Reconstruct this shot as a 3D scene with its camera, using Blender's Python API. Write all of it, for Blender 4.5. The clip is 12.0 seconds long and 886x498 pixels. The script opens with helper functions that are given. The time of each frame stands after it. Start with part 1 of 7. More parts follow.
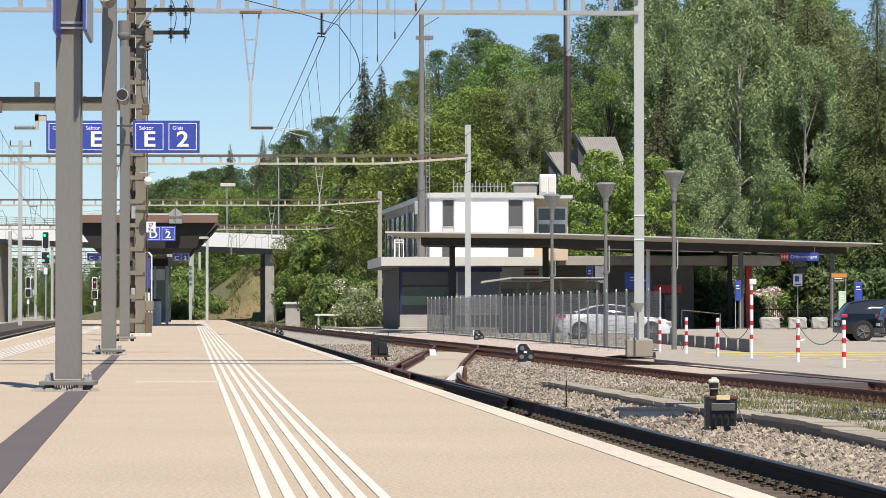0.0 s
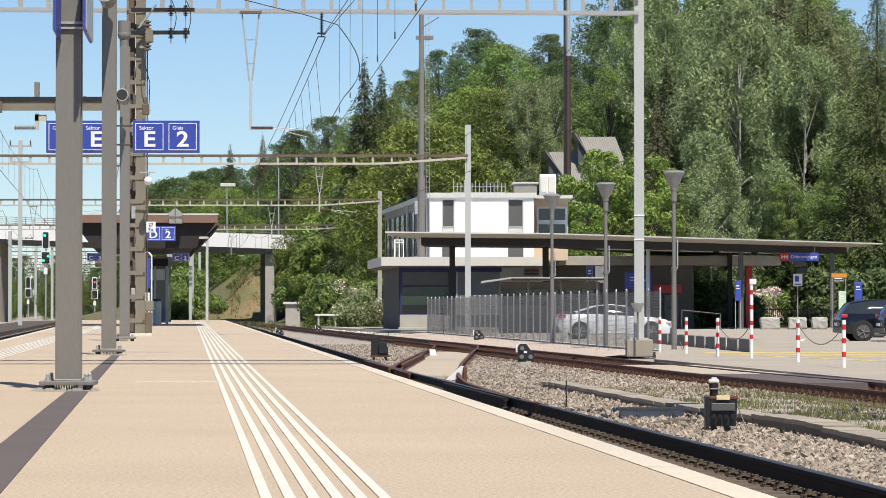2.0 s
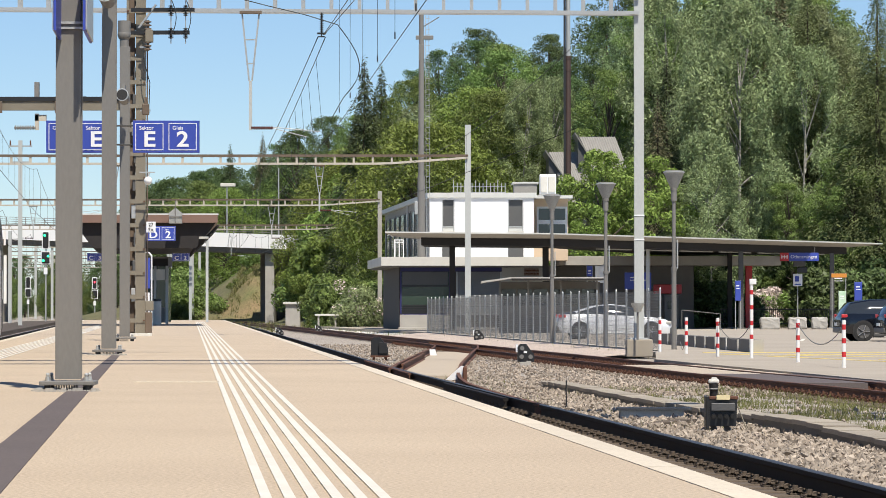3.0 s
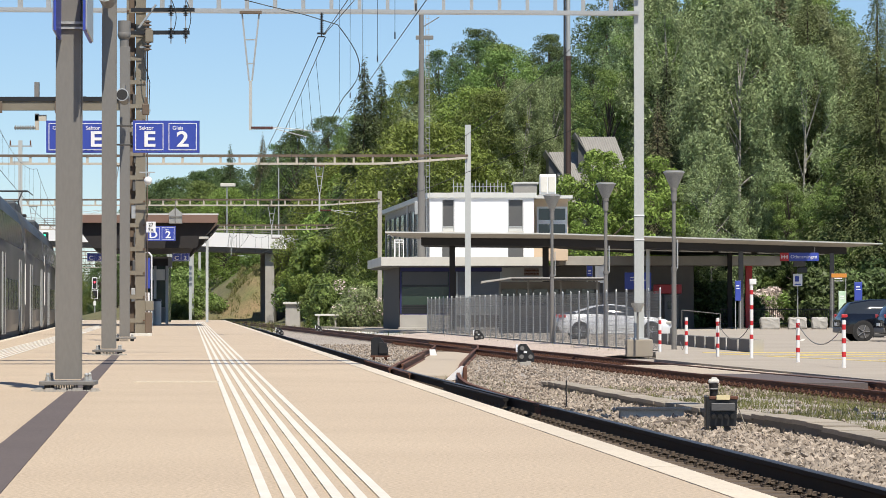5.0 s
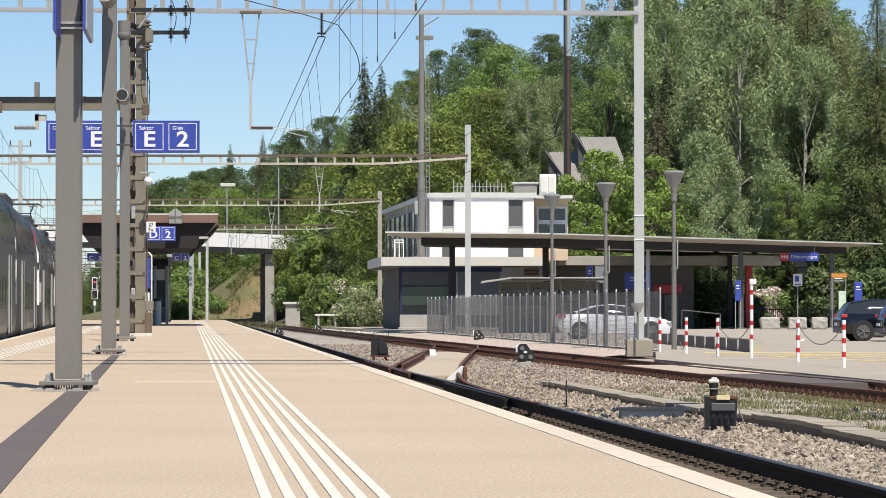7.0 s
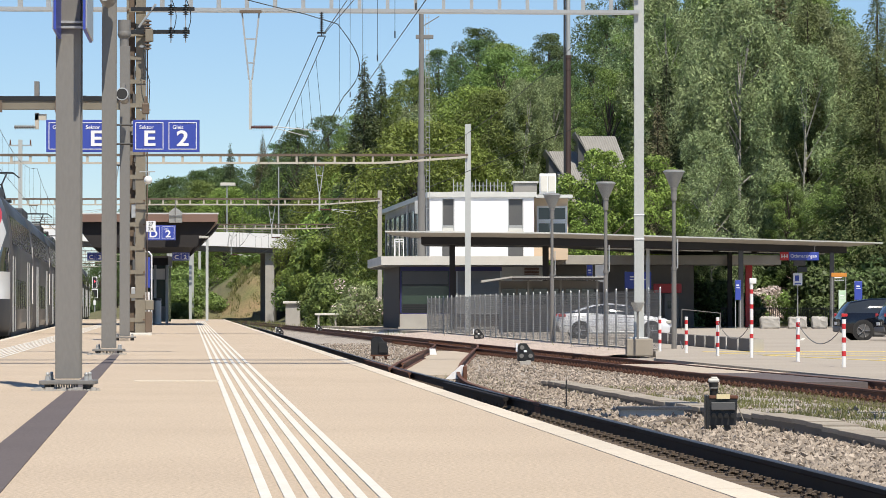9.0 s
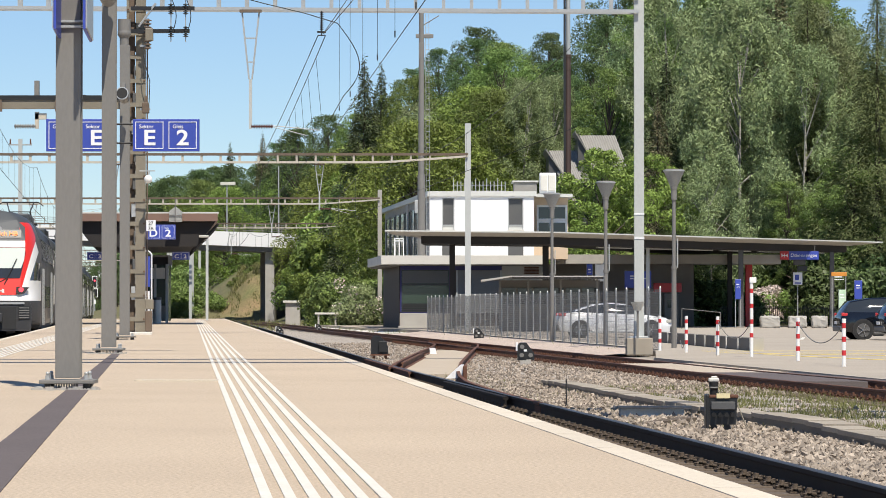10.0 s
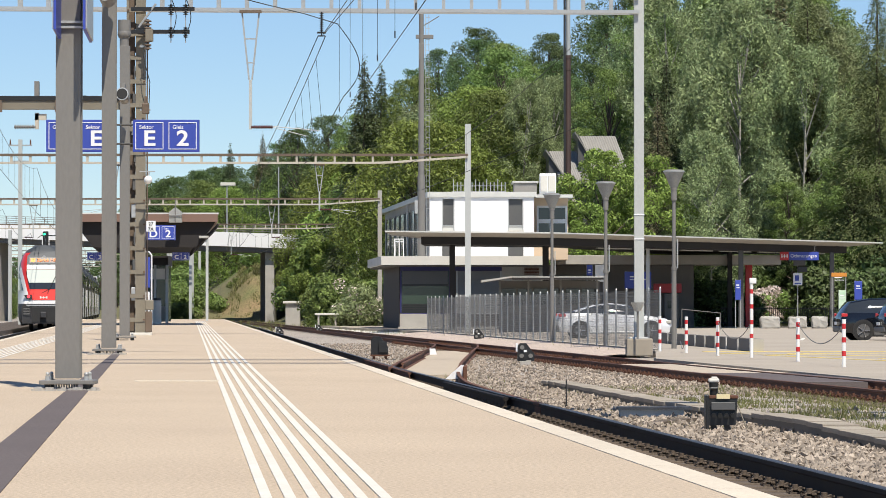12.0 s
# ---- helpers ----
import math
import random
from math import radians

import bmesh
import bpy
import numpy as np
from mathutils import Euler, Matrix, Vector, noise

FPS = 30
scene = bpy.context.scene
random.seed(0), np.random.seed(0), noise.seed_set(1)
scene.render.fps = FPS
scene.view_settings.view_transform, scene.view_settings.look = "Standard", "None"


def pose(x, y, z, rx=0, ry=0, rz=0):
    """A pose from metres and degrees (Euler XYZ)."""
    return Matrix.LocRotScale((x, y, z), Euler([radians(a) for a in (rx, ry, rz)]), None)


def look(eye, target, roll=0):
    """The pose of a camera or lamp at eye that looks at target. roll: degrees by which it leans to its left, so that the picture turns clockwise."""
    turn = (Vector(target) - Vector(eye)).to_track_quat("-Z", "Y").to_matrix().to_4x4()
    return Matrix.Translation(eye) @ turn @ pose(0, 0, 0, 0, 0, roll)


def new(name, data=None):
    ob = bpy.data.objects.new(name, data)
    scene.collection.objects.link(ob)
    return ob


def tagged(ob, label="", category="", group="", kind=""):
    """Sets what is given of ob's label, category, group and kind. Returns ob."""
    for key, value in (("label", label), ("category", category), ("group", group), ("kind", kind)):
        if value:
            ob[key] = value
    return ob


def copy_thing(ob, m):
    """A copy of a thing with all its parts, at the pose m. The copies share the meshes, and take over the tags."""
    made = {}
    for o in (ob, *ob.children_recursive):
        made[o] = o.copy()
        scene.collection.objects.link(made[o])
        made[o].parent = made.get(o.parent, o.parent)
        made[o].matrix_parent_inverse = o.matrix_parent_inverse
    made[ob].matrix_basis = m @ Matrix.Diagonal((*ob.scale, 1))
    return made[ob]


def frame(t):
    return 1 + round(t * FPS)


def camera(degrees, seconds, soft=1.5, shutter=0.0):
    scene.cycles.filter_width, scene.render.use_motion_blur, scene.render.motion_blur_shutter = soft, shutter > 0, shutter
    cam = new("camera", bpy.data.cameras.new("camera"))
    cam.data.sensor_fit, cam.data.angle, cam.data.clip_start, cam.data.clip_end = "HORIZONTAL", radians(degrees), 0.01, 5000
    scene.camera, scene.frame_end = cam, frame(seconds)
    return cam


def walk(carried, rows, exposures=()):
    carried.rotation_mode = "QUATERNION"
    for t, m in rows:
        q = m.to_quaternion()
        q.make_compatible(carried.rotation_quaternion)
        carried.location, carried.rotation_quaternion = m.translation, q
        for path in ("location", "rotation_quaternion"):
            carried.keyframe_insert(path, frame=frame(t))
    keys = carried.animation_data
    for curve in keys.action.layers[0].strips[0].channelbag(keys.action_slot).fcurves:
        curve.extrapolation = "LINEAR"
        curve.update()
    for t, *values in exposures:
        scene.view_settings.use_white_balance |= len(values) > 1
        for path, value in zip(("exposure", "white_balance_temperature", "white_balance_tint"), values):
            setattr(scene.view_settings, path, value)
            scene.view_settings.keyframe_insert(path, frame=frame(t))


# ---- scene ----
# The eye stands 0.70 m above the island platform and looks along the tracks (+Y) through a long lens.
EYE = (0.0, 0.0, 0.70)
cam = camera(14.0, 12.0, soft=0.65)


def aim(rise):
    return look(EYE, (0.0, 100.0, 0.70 + rise))


walk(cam, [(0.0, aim(1.668)), (5.2, aim(1.668)), (5.5, aim(1.680)), (6.0, aim(1.668)), (7.2, aim(1.668)), (9.0, aim(1.648)),
           (9.4, aim(1.628)), (11.4, aim(1.628)), (12.0, aim(1.645))])

# ---- world, sun, exposure ----
SUN_EL, SUN_AZ = radians(60), (0.276, -0.961)
world = bpy.data.worlds.new("sky")
scene.world = world
world.use_nodes = True
wn = world.node_tree
sky = wn.nodes.new("ShaderNodeTexSky")
sky.sky_type, sky.sun_disc = "NISHITA", False
sky.sun_elevation, sky.sun_rotation = SUN_EL, math.atan2(SUN_AZ[0], SUN_AZ[1])
sky.air_density, sky.dust_density, sky.ozone_density, sky.altitude = 1.0, 0.0, 4.0, 1500
tint = wn.nodes.new("ShaderNodeMix")
tint.data_type, tint.blend_type = "RGBA", "MULTIPLY"
tint.inputs[0].default_value, tint.inputs[7].default_value = 1.0, (0.93, 1.0, 1.10, 1)
wn.links.new(sky.outputs[0], tint.inputs[6])
wn.links.new(tint.outputs[2], wn.nodes["Background"].inputs[0])
wn.nodes["Background"].inputs[1].default_value = 0.085
sun = new("sun", bpy.data.lights.new("sun", "SUN"))
sun.data.energy, sun.data.angle, sun.data.color = 4.9, radians(0.53), (1.0, 0.93, 0.82)
sun.matrix_world = look((0, 0, 60), (-SUN_AZ[0] * math.cos(SUN_EL), -SUN_AZ[1] * math.cos(SUN_EL), 60 - math.sin(SUN_EL)))
scene.view_settings.exposure = 0.28


# ---- materials ----
def mat(name, base, rough=0.6, metal=0.0, second=None, scale=3.0, amount=0.5, bump=0.0, bump_scale=60.0, rand=0.0,
        island=0.0, stretch=(1, 1, 1), trans=0.0, spec=0.5, fine=0.15, fine_scale=40.0):
    """A surface with a slow and a fine variation of its colour, a fine relief and, if asked, a change from object to object."""
    m = bpy.data.materials.new(name)
    m.use_nodes = True
    nt, bsdf = m.node_tree, m.node_tree.nodes["Principled BSDF"]
    N, Lk = nt.nodes.new, nt.links.new
    bsdf.inputs["Roughness"].default_value, bsdf.inputs["Metallic"].default_value = rough, metal
    bsdf.inputs["Specular IOR Level"].default_value = spec
    co = N("ShaderNodeTexCoord")
    mp = N("ShaderNodeMapping")
    mp.inputs["Scale"].default_value = stretch
    Lk(co.outputs["Object"], mp.inputs[0])
    slow = N("ShaderNodeTexNoise")
    slow.inputs["Scale"].default_value, slow.inputs["Detail"].default_value = scale, 5
    Lk(mp.outputs[0], slow.inputs["Vector"])
    ramp = N("ShaderNodeMapRange")
    ramp.inputs[1].default_value, ramp.inputs[2].default_value = 0.5 - 0.22, 0.5 + 0.22
    ramp.inputs[4].default_value = amount
    Lk(slow.outputs[0], ramp.inputs[0])
    mix = N("ShaderNodeMix")
    mix.data_type = "RGBA"
    mix.inputs[6].default_value = (*base, 1)
    mix.inputs[7].default_value = (*(second or [c * 0.7 for c in base]), 1)
    Lk(ramp.outputs[0], mix.inputs[0])
    quick = N("ShaderNodeTexNoise")
    quick.inputs["Scale"].default_value, quick.inputs["Detail"].default_value = fine_scale, 3
    Lk(mp.outputs[0], quick.inputs["Vector"])
    val = N("ShaderNodeMapRange")
    val.inputs[1].default_value, val.inputs[2].default_value = 0.3, 0.7
    val.inputs[3].default_value, val.inputs[4].default_value = 1 - fine, 1 + fine
    Lk(quick.outputs[0], val.inputs[0])
    hsv = N("ShaderNodeHueSaturation")
    Lk(mix.outputs[2], hsv.inputs["Color"])
    last = val.outputs[0]
    for node, out, size in (("ShaderNodeObjectInfo", "Random", rand), ("ShaderNodeNewGeometry", "Random Per Island", island)):
        if size:
            src, mr, mul = N(node), N("ShaderNodeMapRange"), N("ShaderNodeMath")
            mr.inputs[3].default_value, mr.inputs[4].default_value = 1 - size, 1 + size
            mul.operation = "MULTIPLY"
            Lk(src.outputs[out], mr.inputs[0])
            Lk(mr.outputs[0], mul.inputs[0])
            Lk(last, mul.inputs[1])
            last = mul.outputs[0]
            if node == "ShaderNodeObjectInfo" and trans:
                hue = N("ShaderNodeMapRange")
                hue.inputs[3].default_value, hue.inputs[4].default_value = 0.475, 0.515
                Lk(src.outputs[out], hue.inputs[0])
                Lk(hue.outputs[0], hsv.inputs["Hue"])
    Lk(last, hsv.inputs["Value"])
    Lk(hsv.outputs[0], bsdf.inputs["Base Color"])
    if bump:
        nz, bp = N("ShaderNodeTexNoise"), N("ShaderNodeBump")
        nz.inputs["Scale"].default_value, nz.inputs["Detail"].default_value = bump_scale, 4
        bp.inputs["Strength"].default_value, bp.inputs["Distance"].default_value = bump, 0.02
        Lk(mp.outputs[0], nz.inputs["Vector"])
        Lk(nz.outputs[0], bp.inputs["Height"])
        Lk(bp.outputs[0], bsdf.inputs["Normal"])
    if trans:
        tr, mx = N("ShaderNodeBsdfTranslucent"), N("ShaderNodeMixShader")
        mx.inputs[0].default_value = trans
        Lk(hsv.outputs[0], tr.inputs["Color"])
        Lk(bsdf.outputs[0], mx.inputs[1])
        Lk(tr.outputs[0], mx.inputs[2])
        Lk(mx.outputs[0], nt.nodes["Material Output"].inputs[0])
    return m


def glow(name, colour, strength):
    m = bpy.data.materials.new(name)
    m.use_nodes = True
    b = m.node_tree.nodes["Principled BSDF"]
    b.inputs["Base Color"].default_value = (*colour, 1)
    b.inputs["Emission Color"].default_value, b.inputs["Emission Strength"].default_value = (*colour, 1), strength
    return m


def glass(name, colour=(0.03, 0.035, 0.04), rough=0.06):
    """Dark glazing that mirrors its surroundings."""
    return mat(name, colour, rough, 0.0, amount=0.2, scale=0.8, spec=0.8, fine=0.05)


M = dict(
    asphalt=mat("platform_asphalt", (0.498, 0.404, 0.298), 0.85, second=(0.42, 0.335, 0.245), scale=0.45, amount=0.65, bump=0.35, bump_scale=90, fine=0.26, fine_scale=55),
    edge=mat("edge_stone", (0.62, 0.55, 0.44), 0.8, second=(0.5, 0.43, 0.34), scale=2.0, bump=0.3, fine=0.1, rand=0.08),
    strip=mat("dark_strip", (0.105, 0.085, 0.08), 0.8, second=(0.14, 0.115, 0.105), scale=0.8, bump=0.2, fine=0.15),
    white_line=mat("white_marking", (0.72, 0.69, 0.61), 0.6, second=(0.60, 0.555, 0.475), scale=1.6, amount=0.6, bump=0.1, fine=0.06),
    yellow_line=mat("yellow_marking", (0.75, 0.58, 0.13), 0.7, second=(0.62, 0.48, 0.18), scale=1.5, fine=0.1),
    red_paint=mat("red_paint", (0.55, 0.03, 0.035), 0.4, scale=4, amount=0.3),
    white_paint=mat("white_paint", (0.80, 0.80, 0.78), 0.45, second=(0.7, 0.69, 0.66), scale=2, amount=0.5, fine=0.04),
    steel=mat("grey_painted_steel", (0.195, 0.187, 0.172), 0.5, second=(0.168, 0.16, 0.146), scale=0.9, amount=0.6, bump=0.04, fine=0.05, stretch=(1, 1, 0.3)),
    galv=mat("galvanised_steel", (0.46, 0.47, 0.46), 0.42, 0.35, second=(0.38, 0.38, 0.37), scale=3, fine=0.07),
    beige=mat("beige_lattice_paint", (0.225, 0.20, 0.15), 0.6, second=(0.15, 0.125, 0.09), scale=2.2, fine=0.1),
    brown_beam=mat("weathered_beam_paint", (0.12, 0.085, 0.058), 0.65, second=(0.19, 0.145, 0.105), scale=1.5, fine=0.1),
    pale_beam=mat("pale_beam_paint", (0.52, 0.48, 0.40), 0.6, second=(0.40, 0.35, 0.28), scale=1.5, fine=0.08),
    pole_pale=mat("pale_mast_paint", (0.47, 0.49, 0.475), 0.5, second=(0.39, 0.39, 0.365), scale=1.2, fine=0.05, stretch=(1, 1, 0.3)),
    concrete=mat("concrete", (0.42, 0.40, 0.36), 0.85, second=(0.30, 0.28, 0.25), scale=1.4, bump=0.25, bump_scale=30, fine=0.1),
    pale_concrete=mat("pale_concrete", (0.66, 0.64, 0.58), 0.8, second=(0.52, 0.49, 0.43), scale=0.7, bump=0.1, fine=0.08),
    dark_concrete=mat("dark_concrete", (0.17, 0.16, 0.145), 0.85, second=(0.12, 0.11, 0.10), scale=0.8, bump=0.1, fine=0.08),
    render_white=mat("white_render", (0.80, 0.80, 0.80), 0.8, second=(0.72, 0.72, 0.71), scale=0.6, amount=0.5, bump=0.05, fine=0.03),
    peach=mat("peach_render", (0.72, 0.56, 0.40), 0.8, second=(0.64, 0.50, 0.36), scale=0.8, fine=0.04),
    rail=mat("dark_worn_rail", (0.016, 0.013, 0.011), 0.7, 0.0, second=(0.030, 0.021, 0.015), scale=2, fine=0.2, spec=0.25),
    rail_top=mat("polished_rail_head", (0.09, 0.085, 0.08), 0.45, 0.6, second=(0.06, 0.053, 0.047), scale=3, fine=0.1),
    rust=mat("rusty_rail", (0.13, 0.055, 0.03), 0.8, second=(0.07, 0.035, 0.024), scale=3, bump=0.2, fine=0.2),
    sleeper=mat("old_sleeper_wood", (0.10, 0.075, 0.055), 0.9, second=(0.16, 0.125, 0.09), scale=3, bump=0.4, fine=0.2),
    stone=mat("ballast_stone", (0.35, 0.295, 0.235), 0.9, second=(0.225, 0.18, 0.14), scale=1.2, island=0.42, amount=0.7, fine=0.1),
    ballast=mat("ballast_bed", (0.40, 0.36, 0.31), 0.95, second=(0.26, 0.22, 0.18), scale=7, amount=0.9, bump=1.0, bump_scale=16, fine=0.4, fine_scale=18),
    earth=mat("grass_ground", (0.10, 0.115, 0.042), 0.95, second=(0.17, 0.135, 0.075), scale=0.12, amount=0.9, bump=0.5, bump_scale=8, fine=0.3, fine_scale=4),
    paving=mat("car_park_asphalt", (0.40, 0.35, 0.285), 0.9, second=(0.32, 0.28, 0.23), scale=0.3, amount=0.8, bump=0.2, fine=0.12),
    cream=mat("cream_plate", (0.72, 0.62, 0.36), 0.5, second=(0.62, 0.52, 0.30), scale=6, fine=0.05),
    navy=mat("navy_paint", (0.018, 0.018, 0.10), 0.5, second=(0.025, 0.022, 0.12), scale=2, fine=0.05),
    blue=mat("sign_blue", (0.045, 0.075, 0.38), 0.4, second=(0.04, 0.065, 0.33), scale=2, amount=0.4, fine=0.03),
    sign_white=mat("sign_white", (0.82, 0.82, 0.82), 0.4, scale=3, amount=0.05, fine=0.02),
    black=mat("black_enamel", (0.018, 0.018, 0.018), 0.4, second=(0.03, 0.028, 0.025), scale=4, fine=0.1),
    # dark linings, and the painted shade of hollows that are not modelled
    dark=mat("dark_lining_and_hollow_shade", (0.03, 0.03, 0.03), 0.9, scale=2),
    canopy_brown=mat("brown_fascia", (0.19, 0.115, 0.085), 0.6, second=(0.23, 0.145, 0.11), scale=1, fine=0.05),
    # near-black: the deep shade under the canopies is put into this colour
    soffit=mat("shade_dark_soffit", (0.020, 0.017, 0.016), 0.8, second=(0.014, 0.012, 0.011), scale=1, fine=0.1),
    fascia_dark=mat("dark_grey_fascia", (0.085, 0.085, 0.085), 0.5, second=(0.11, 0.108, 0.10), scale=1, fine=0.06),
    roof_metal=mat("pale_roof_edge", (0.62, 0.62, 0.58), 0.5, 0.1, second=(0.5, 0.5, 0.46), scale=1, fine=0.05),
    pane=glass("dark_window_glass"),
    green_pane=glass("greenish_glass", (0.03, 0.05, 0.035), 0.12),
    blind=mat("grey_window_blind", (0.20, 0.20, 0.20), 0.6, second=(0.16, 0.16, 0.16), scale=2, stretch=(1, 1, 12)),
    wire=mat("copper_wire", (0.045, 0.05, 0.05), 0.5, 0.4, scale=2),
    insulator=mat("brown_insulator", (0.10, 0.035, 0.025), 0.25, scale=3),
    map_green=mat("map_panel_green", (0.42, 0.62, 0.40), 0.4, second=(0.66, 0.72, 0.60), scale=3.0, amount=0.8, fine=0.05),
    orange_sign=mat("orange_sign_paint", (0.62, 0.25, 0.035), 0.5, second=(0.52, 0.21, 0.04), scale=3, fine=0.05),
    leaf_fresh=mat("leaf_fresh_green", (0.21, 0.285, 0.064), 0.5, second=(0.15, 0.215, 0.05), scale=0.5, rand=0.22, island=0.5, trans=0.26, spec=0.25),
    larch=mat("larch_needle", (0.16, 0.19, 0.075), 0.65, second=(0.115, 0.15, 0.06), scale=0.6, rand=0.15, island=0.42, trans=0.18, spec=0.2),
    leaf=mat("leaf_green", (0.178, 0.25, 0.068), 0.5, second=(0.122, 0.18, 0.05), scale=0.5, rand=0.25, island=0.52, trans=0.23, spec=0.25),
    leaf_dark=mat("leaf_dark_green", (0.108, 0.168, 0.06), 0.5, second=(0.075, 0.122, 0.044), scale=0.5, rand=0.2, island=0.52, trans=0.18, spec=0.25),
    leaf_grey=mat("leaf_grey_green", (0.28, 0.345, 0.165), 0.55, second=(0.20, 0.252, 0.12), scale=0.5, rand=0.2, island=0.52, trans=0.32, spec=0.25),
    needle=mat("needle_green", (0.085, 0.12, 0.055), 0.65, second=(0.12, 0.125, 0.065), scale=0.6, rand=0.2, island=0.35, trans=0.12, spec=0.2),
    needle_brown=mat("needle_dry", (0.17, 0.155, 0.085), 0.7, second=(0.12, 0.13, 0.065), scale=0.6, island=0.35, trans=0.12, spec=0.2),
    bark=mat("bark", (0.09, 0.07, 0.055), 0.95, second=(0.055, 0.045, 0.035), scale=2, bump=0.5, bump_scale=12, stretch=(1, 1, 0.3)),
    birch=mat("birch_bark", (0.42, 0.40, 0.36), 0.8, second=(0.12, 0.11, 0.10), scale=2.5, amount=0.8, stretch=(1, 1, 2.5)),
    grass=mat("grass_blade", (0.15, 0.165, 0.055), 0.7, second=(0.27, 0.23, 0.12), scale=0.8, island=0.35, trans=0.25, spec=0.2),
    blossom=mat("pale_blossom", (0.72, 0.64, 0.60), 0.7, second=(0.62, 0.45, 0.42), scale=1, island=0.2, trans=0.2),
    car_silver=mat("silver_car_paint", (0.74, 0.75, 0.76), 0.25, 0.1, scale=1, amount=0.1, fine=0.02),
    car_black=mat("black_car_paint", (0.007, 0.008, 0.011), 0.10, 0.0, scale=1, amount=0.1, fine=0.02, spec=0.7),
    tyre=mat("tyre_rubber", (0.02, 0.02, 0.02), 0.85, scale=6, bump=0.2),
    alloy=mat("alloy_rim", (0.55, 0.55, 0.56), 0.3, 0.7, scale=4, amount=0.2),
    smoky=mat("smoky_lamp_shade", (0.62, 0.62, 0.59), 0.25, second=(0.50, 0.50, 0.475), scale=4, trans=0.6),
    gravel=mat("pink_grey_gravel", (0.54, 0.45, 0.38), 0.95, second=(0.36, 0.29, 0.24), scale=5, amount=0.9, bump=0.8, bump_scale=14, fine=0.4, fine_scale=14),
    soil=mat("dry_bank_soil", (0.23, 0.165, 0.09), 0.95, second=(0.11, 0.13, 0.045), scale=0.35, amount=0.9, bump=0.5, bump_scale=6, fine=0.25, fine_scale=5),
    lamp_glass=mat("lamp_shade_plastic", (0.66, 0.65, 0.60), 0.3, second=(0.5, 0.49, 0.45), scale=5, trans=0.35),
    tail_red=glow("red_tail_light", (0.9, 0.06, 0.08), 1.1),
    signal_green=glow("green_signal_light", (0.03, 0.85, 0.30), 2.4),
    signal_red=glow("red_signal_light", (1.0, 0.05, 0.08), 2.5),
    amber_text=glow("amber_display", (1.0, 0.22, 0.03), 0.9),
    train_grey=mat("train_side_grey", (0.088, 0.083, 0.083), 0.34, 0.0, second=(0.070, 0.066, 0.065), spec=0.3, scale=0.5, fine=0.05, stretch=(1, 0.3, 1)),
    train_roof=mat("train_roof_grey", (0.062, 0.070, 0.078), 0.5, 0.0, spec=0.3, scale=0.8, fine=0.05),
    train_white=mat("train_white", (0.80, 0.79, 0.75), 0.35, scale=1, amount=0.15, fine=0.02),
    train_red=mat("train_red", (0.66, 0.03, 0.02), 0.3, second=(0.60, 0.03, 0.02), scale=1, amount=0.4, fine=0.02),
    train_dark=mat("train_underframe", (0.03, 0.031, 0.034), 0.6, second=(0.065, 0.055, 0.045), scale=1.5, fine=0.12),
    train_pane=glass("train_window_glass", (0.018, 0.02, 0.024), 0.20),
    # pale green-white stands in for the sky's reflection in the glass
    windscreen=mat("windscreen_painted_reflection", (0.60, 0.64, 0.58), 0.12, second=(0.52, 0.57, 0.52), scale=0.5, amount=0.5, fine=0.02),
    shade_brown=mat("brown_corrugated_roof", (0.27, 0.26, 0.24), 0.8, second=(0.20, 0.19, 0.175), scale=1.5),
    crane=mat("dark_rusty_pole", (0.055, 0.035, 0.03), 0.7, second=(0.10, 0.06, 0.045), scale=0.5, fine=0.1),
    cladding=mat("dark_brown_cladding", (0.048, 0.037, 0.031), 0.7, second=(0.034, 0.027, 0.023), scale=1.0, fine=0.08),
    oily=mat("oily_track_bed", (0.075, 0.058, 0.045), 0.9, second=(0.11, 0.088, 0.068), scale=5, bump=0.8, bump_scale=18, fine=0.4, fine_scale=20),
    crossing=mat("crossing_slab", (0.46, 0.39, 0.30), 0.9, second=(0.36, 0.30, 0.235), scale=1.0, bump=0.2, fine=0.12),
    trough=mat("weathered_trough_lid", (0.36, 0.315, 0.25), 0.9, second=(0.25, 0.215, 0.17), scale=2.2, bump=0.3, rand=0.12, fine=0.12),
    mesh_wire=mat("fence_wire", (0.17, 0.17, 0.165), 0.5, 0.3, scale=3),
)


# ---- mesh helpers ----
def box(bm, x0, x1, y0, y1, z0, z1, bevel=0.0, mi=0):
    r = bmesh.ops.create_cube(bm, size=1.0, matrix=Matrix.LocRotScale(((x0 + x1) / 2, (y0 + y1) / 2, (z0 + z1) / 2), None, (abs(x1 - x0), abs(y1 - y0), abs(z1 - z0))))
    for f in {f for v in r["verts"] for f in v.link_faces}:
        f.material_index = mi
    if bevel:
        es = list({e for v in r["verts"] for e in v.link_edges})
        bmesh.ops.bevel(bm, geom=es, offset=bevel, segments=2, affect="EDGES", profile=0.5)


def beam(bm, a, b, w, h=None, mi=0):
    """A square bar from a to b."""
    a, b = Vector(a), Vector(b)
    q = (b - a).to_track_quat("Z", "Y").to_matrix().to_4x4()
    r = bmesh.ops.create_cube(bm, size=1.0, matrix=Matrix.Translation((a + b) / 2) @ q @ Matrix.Diagonal((w, h or w, (b - a).length, 1)))
    for f in {f for v in r["verts"] for f in v.link_faces}:
        f.material_index = mi


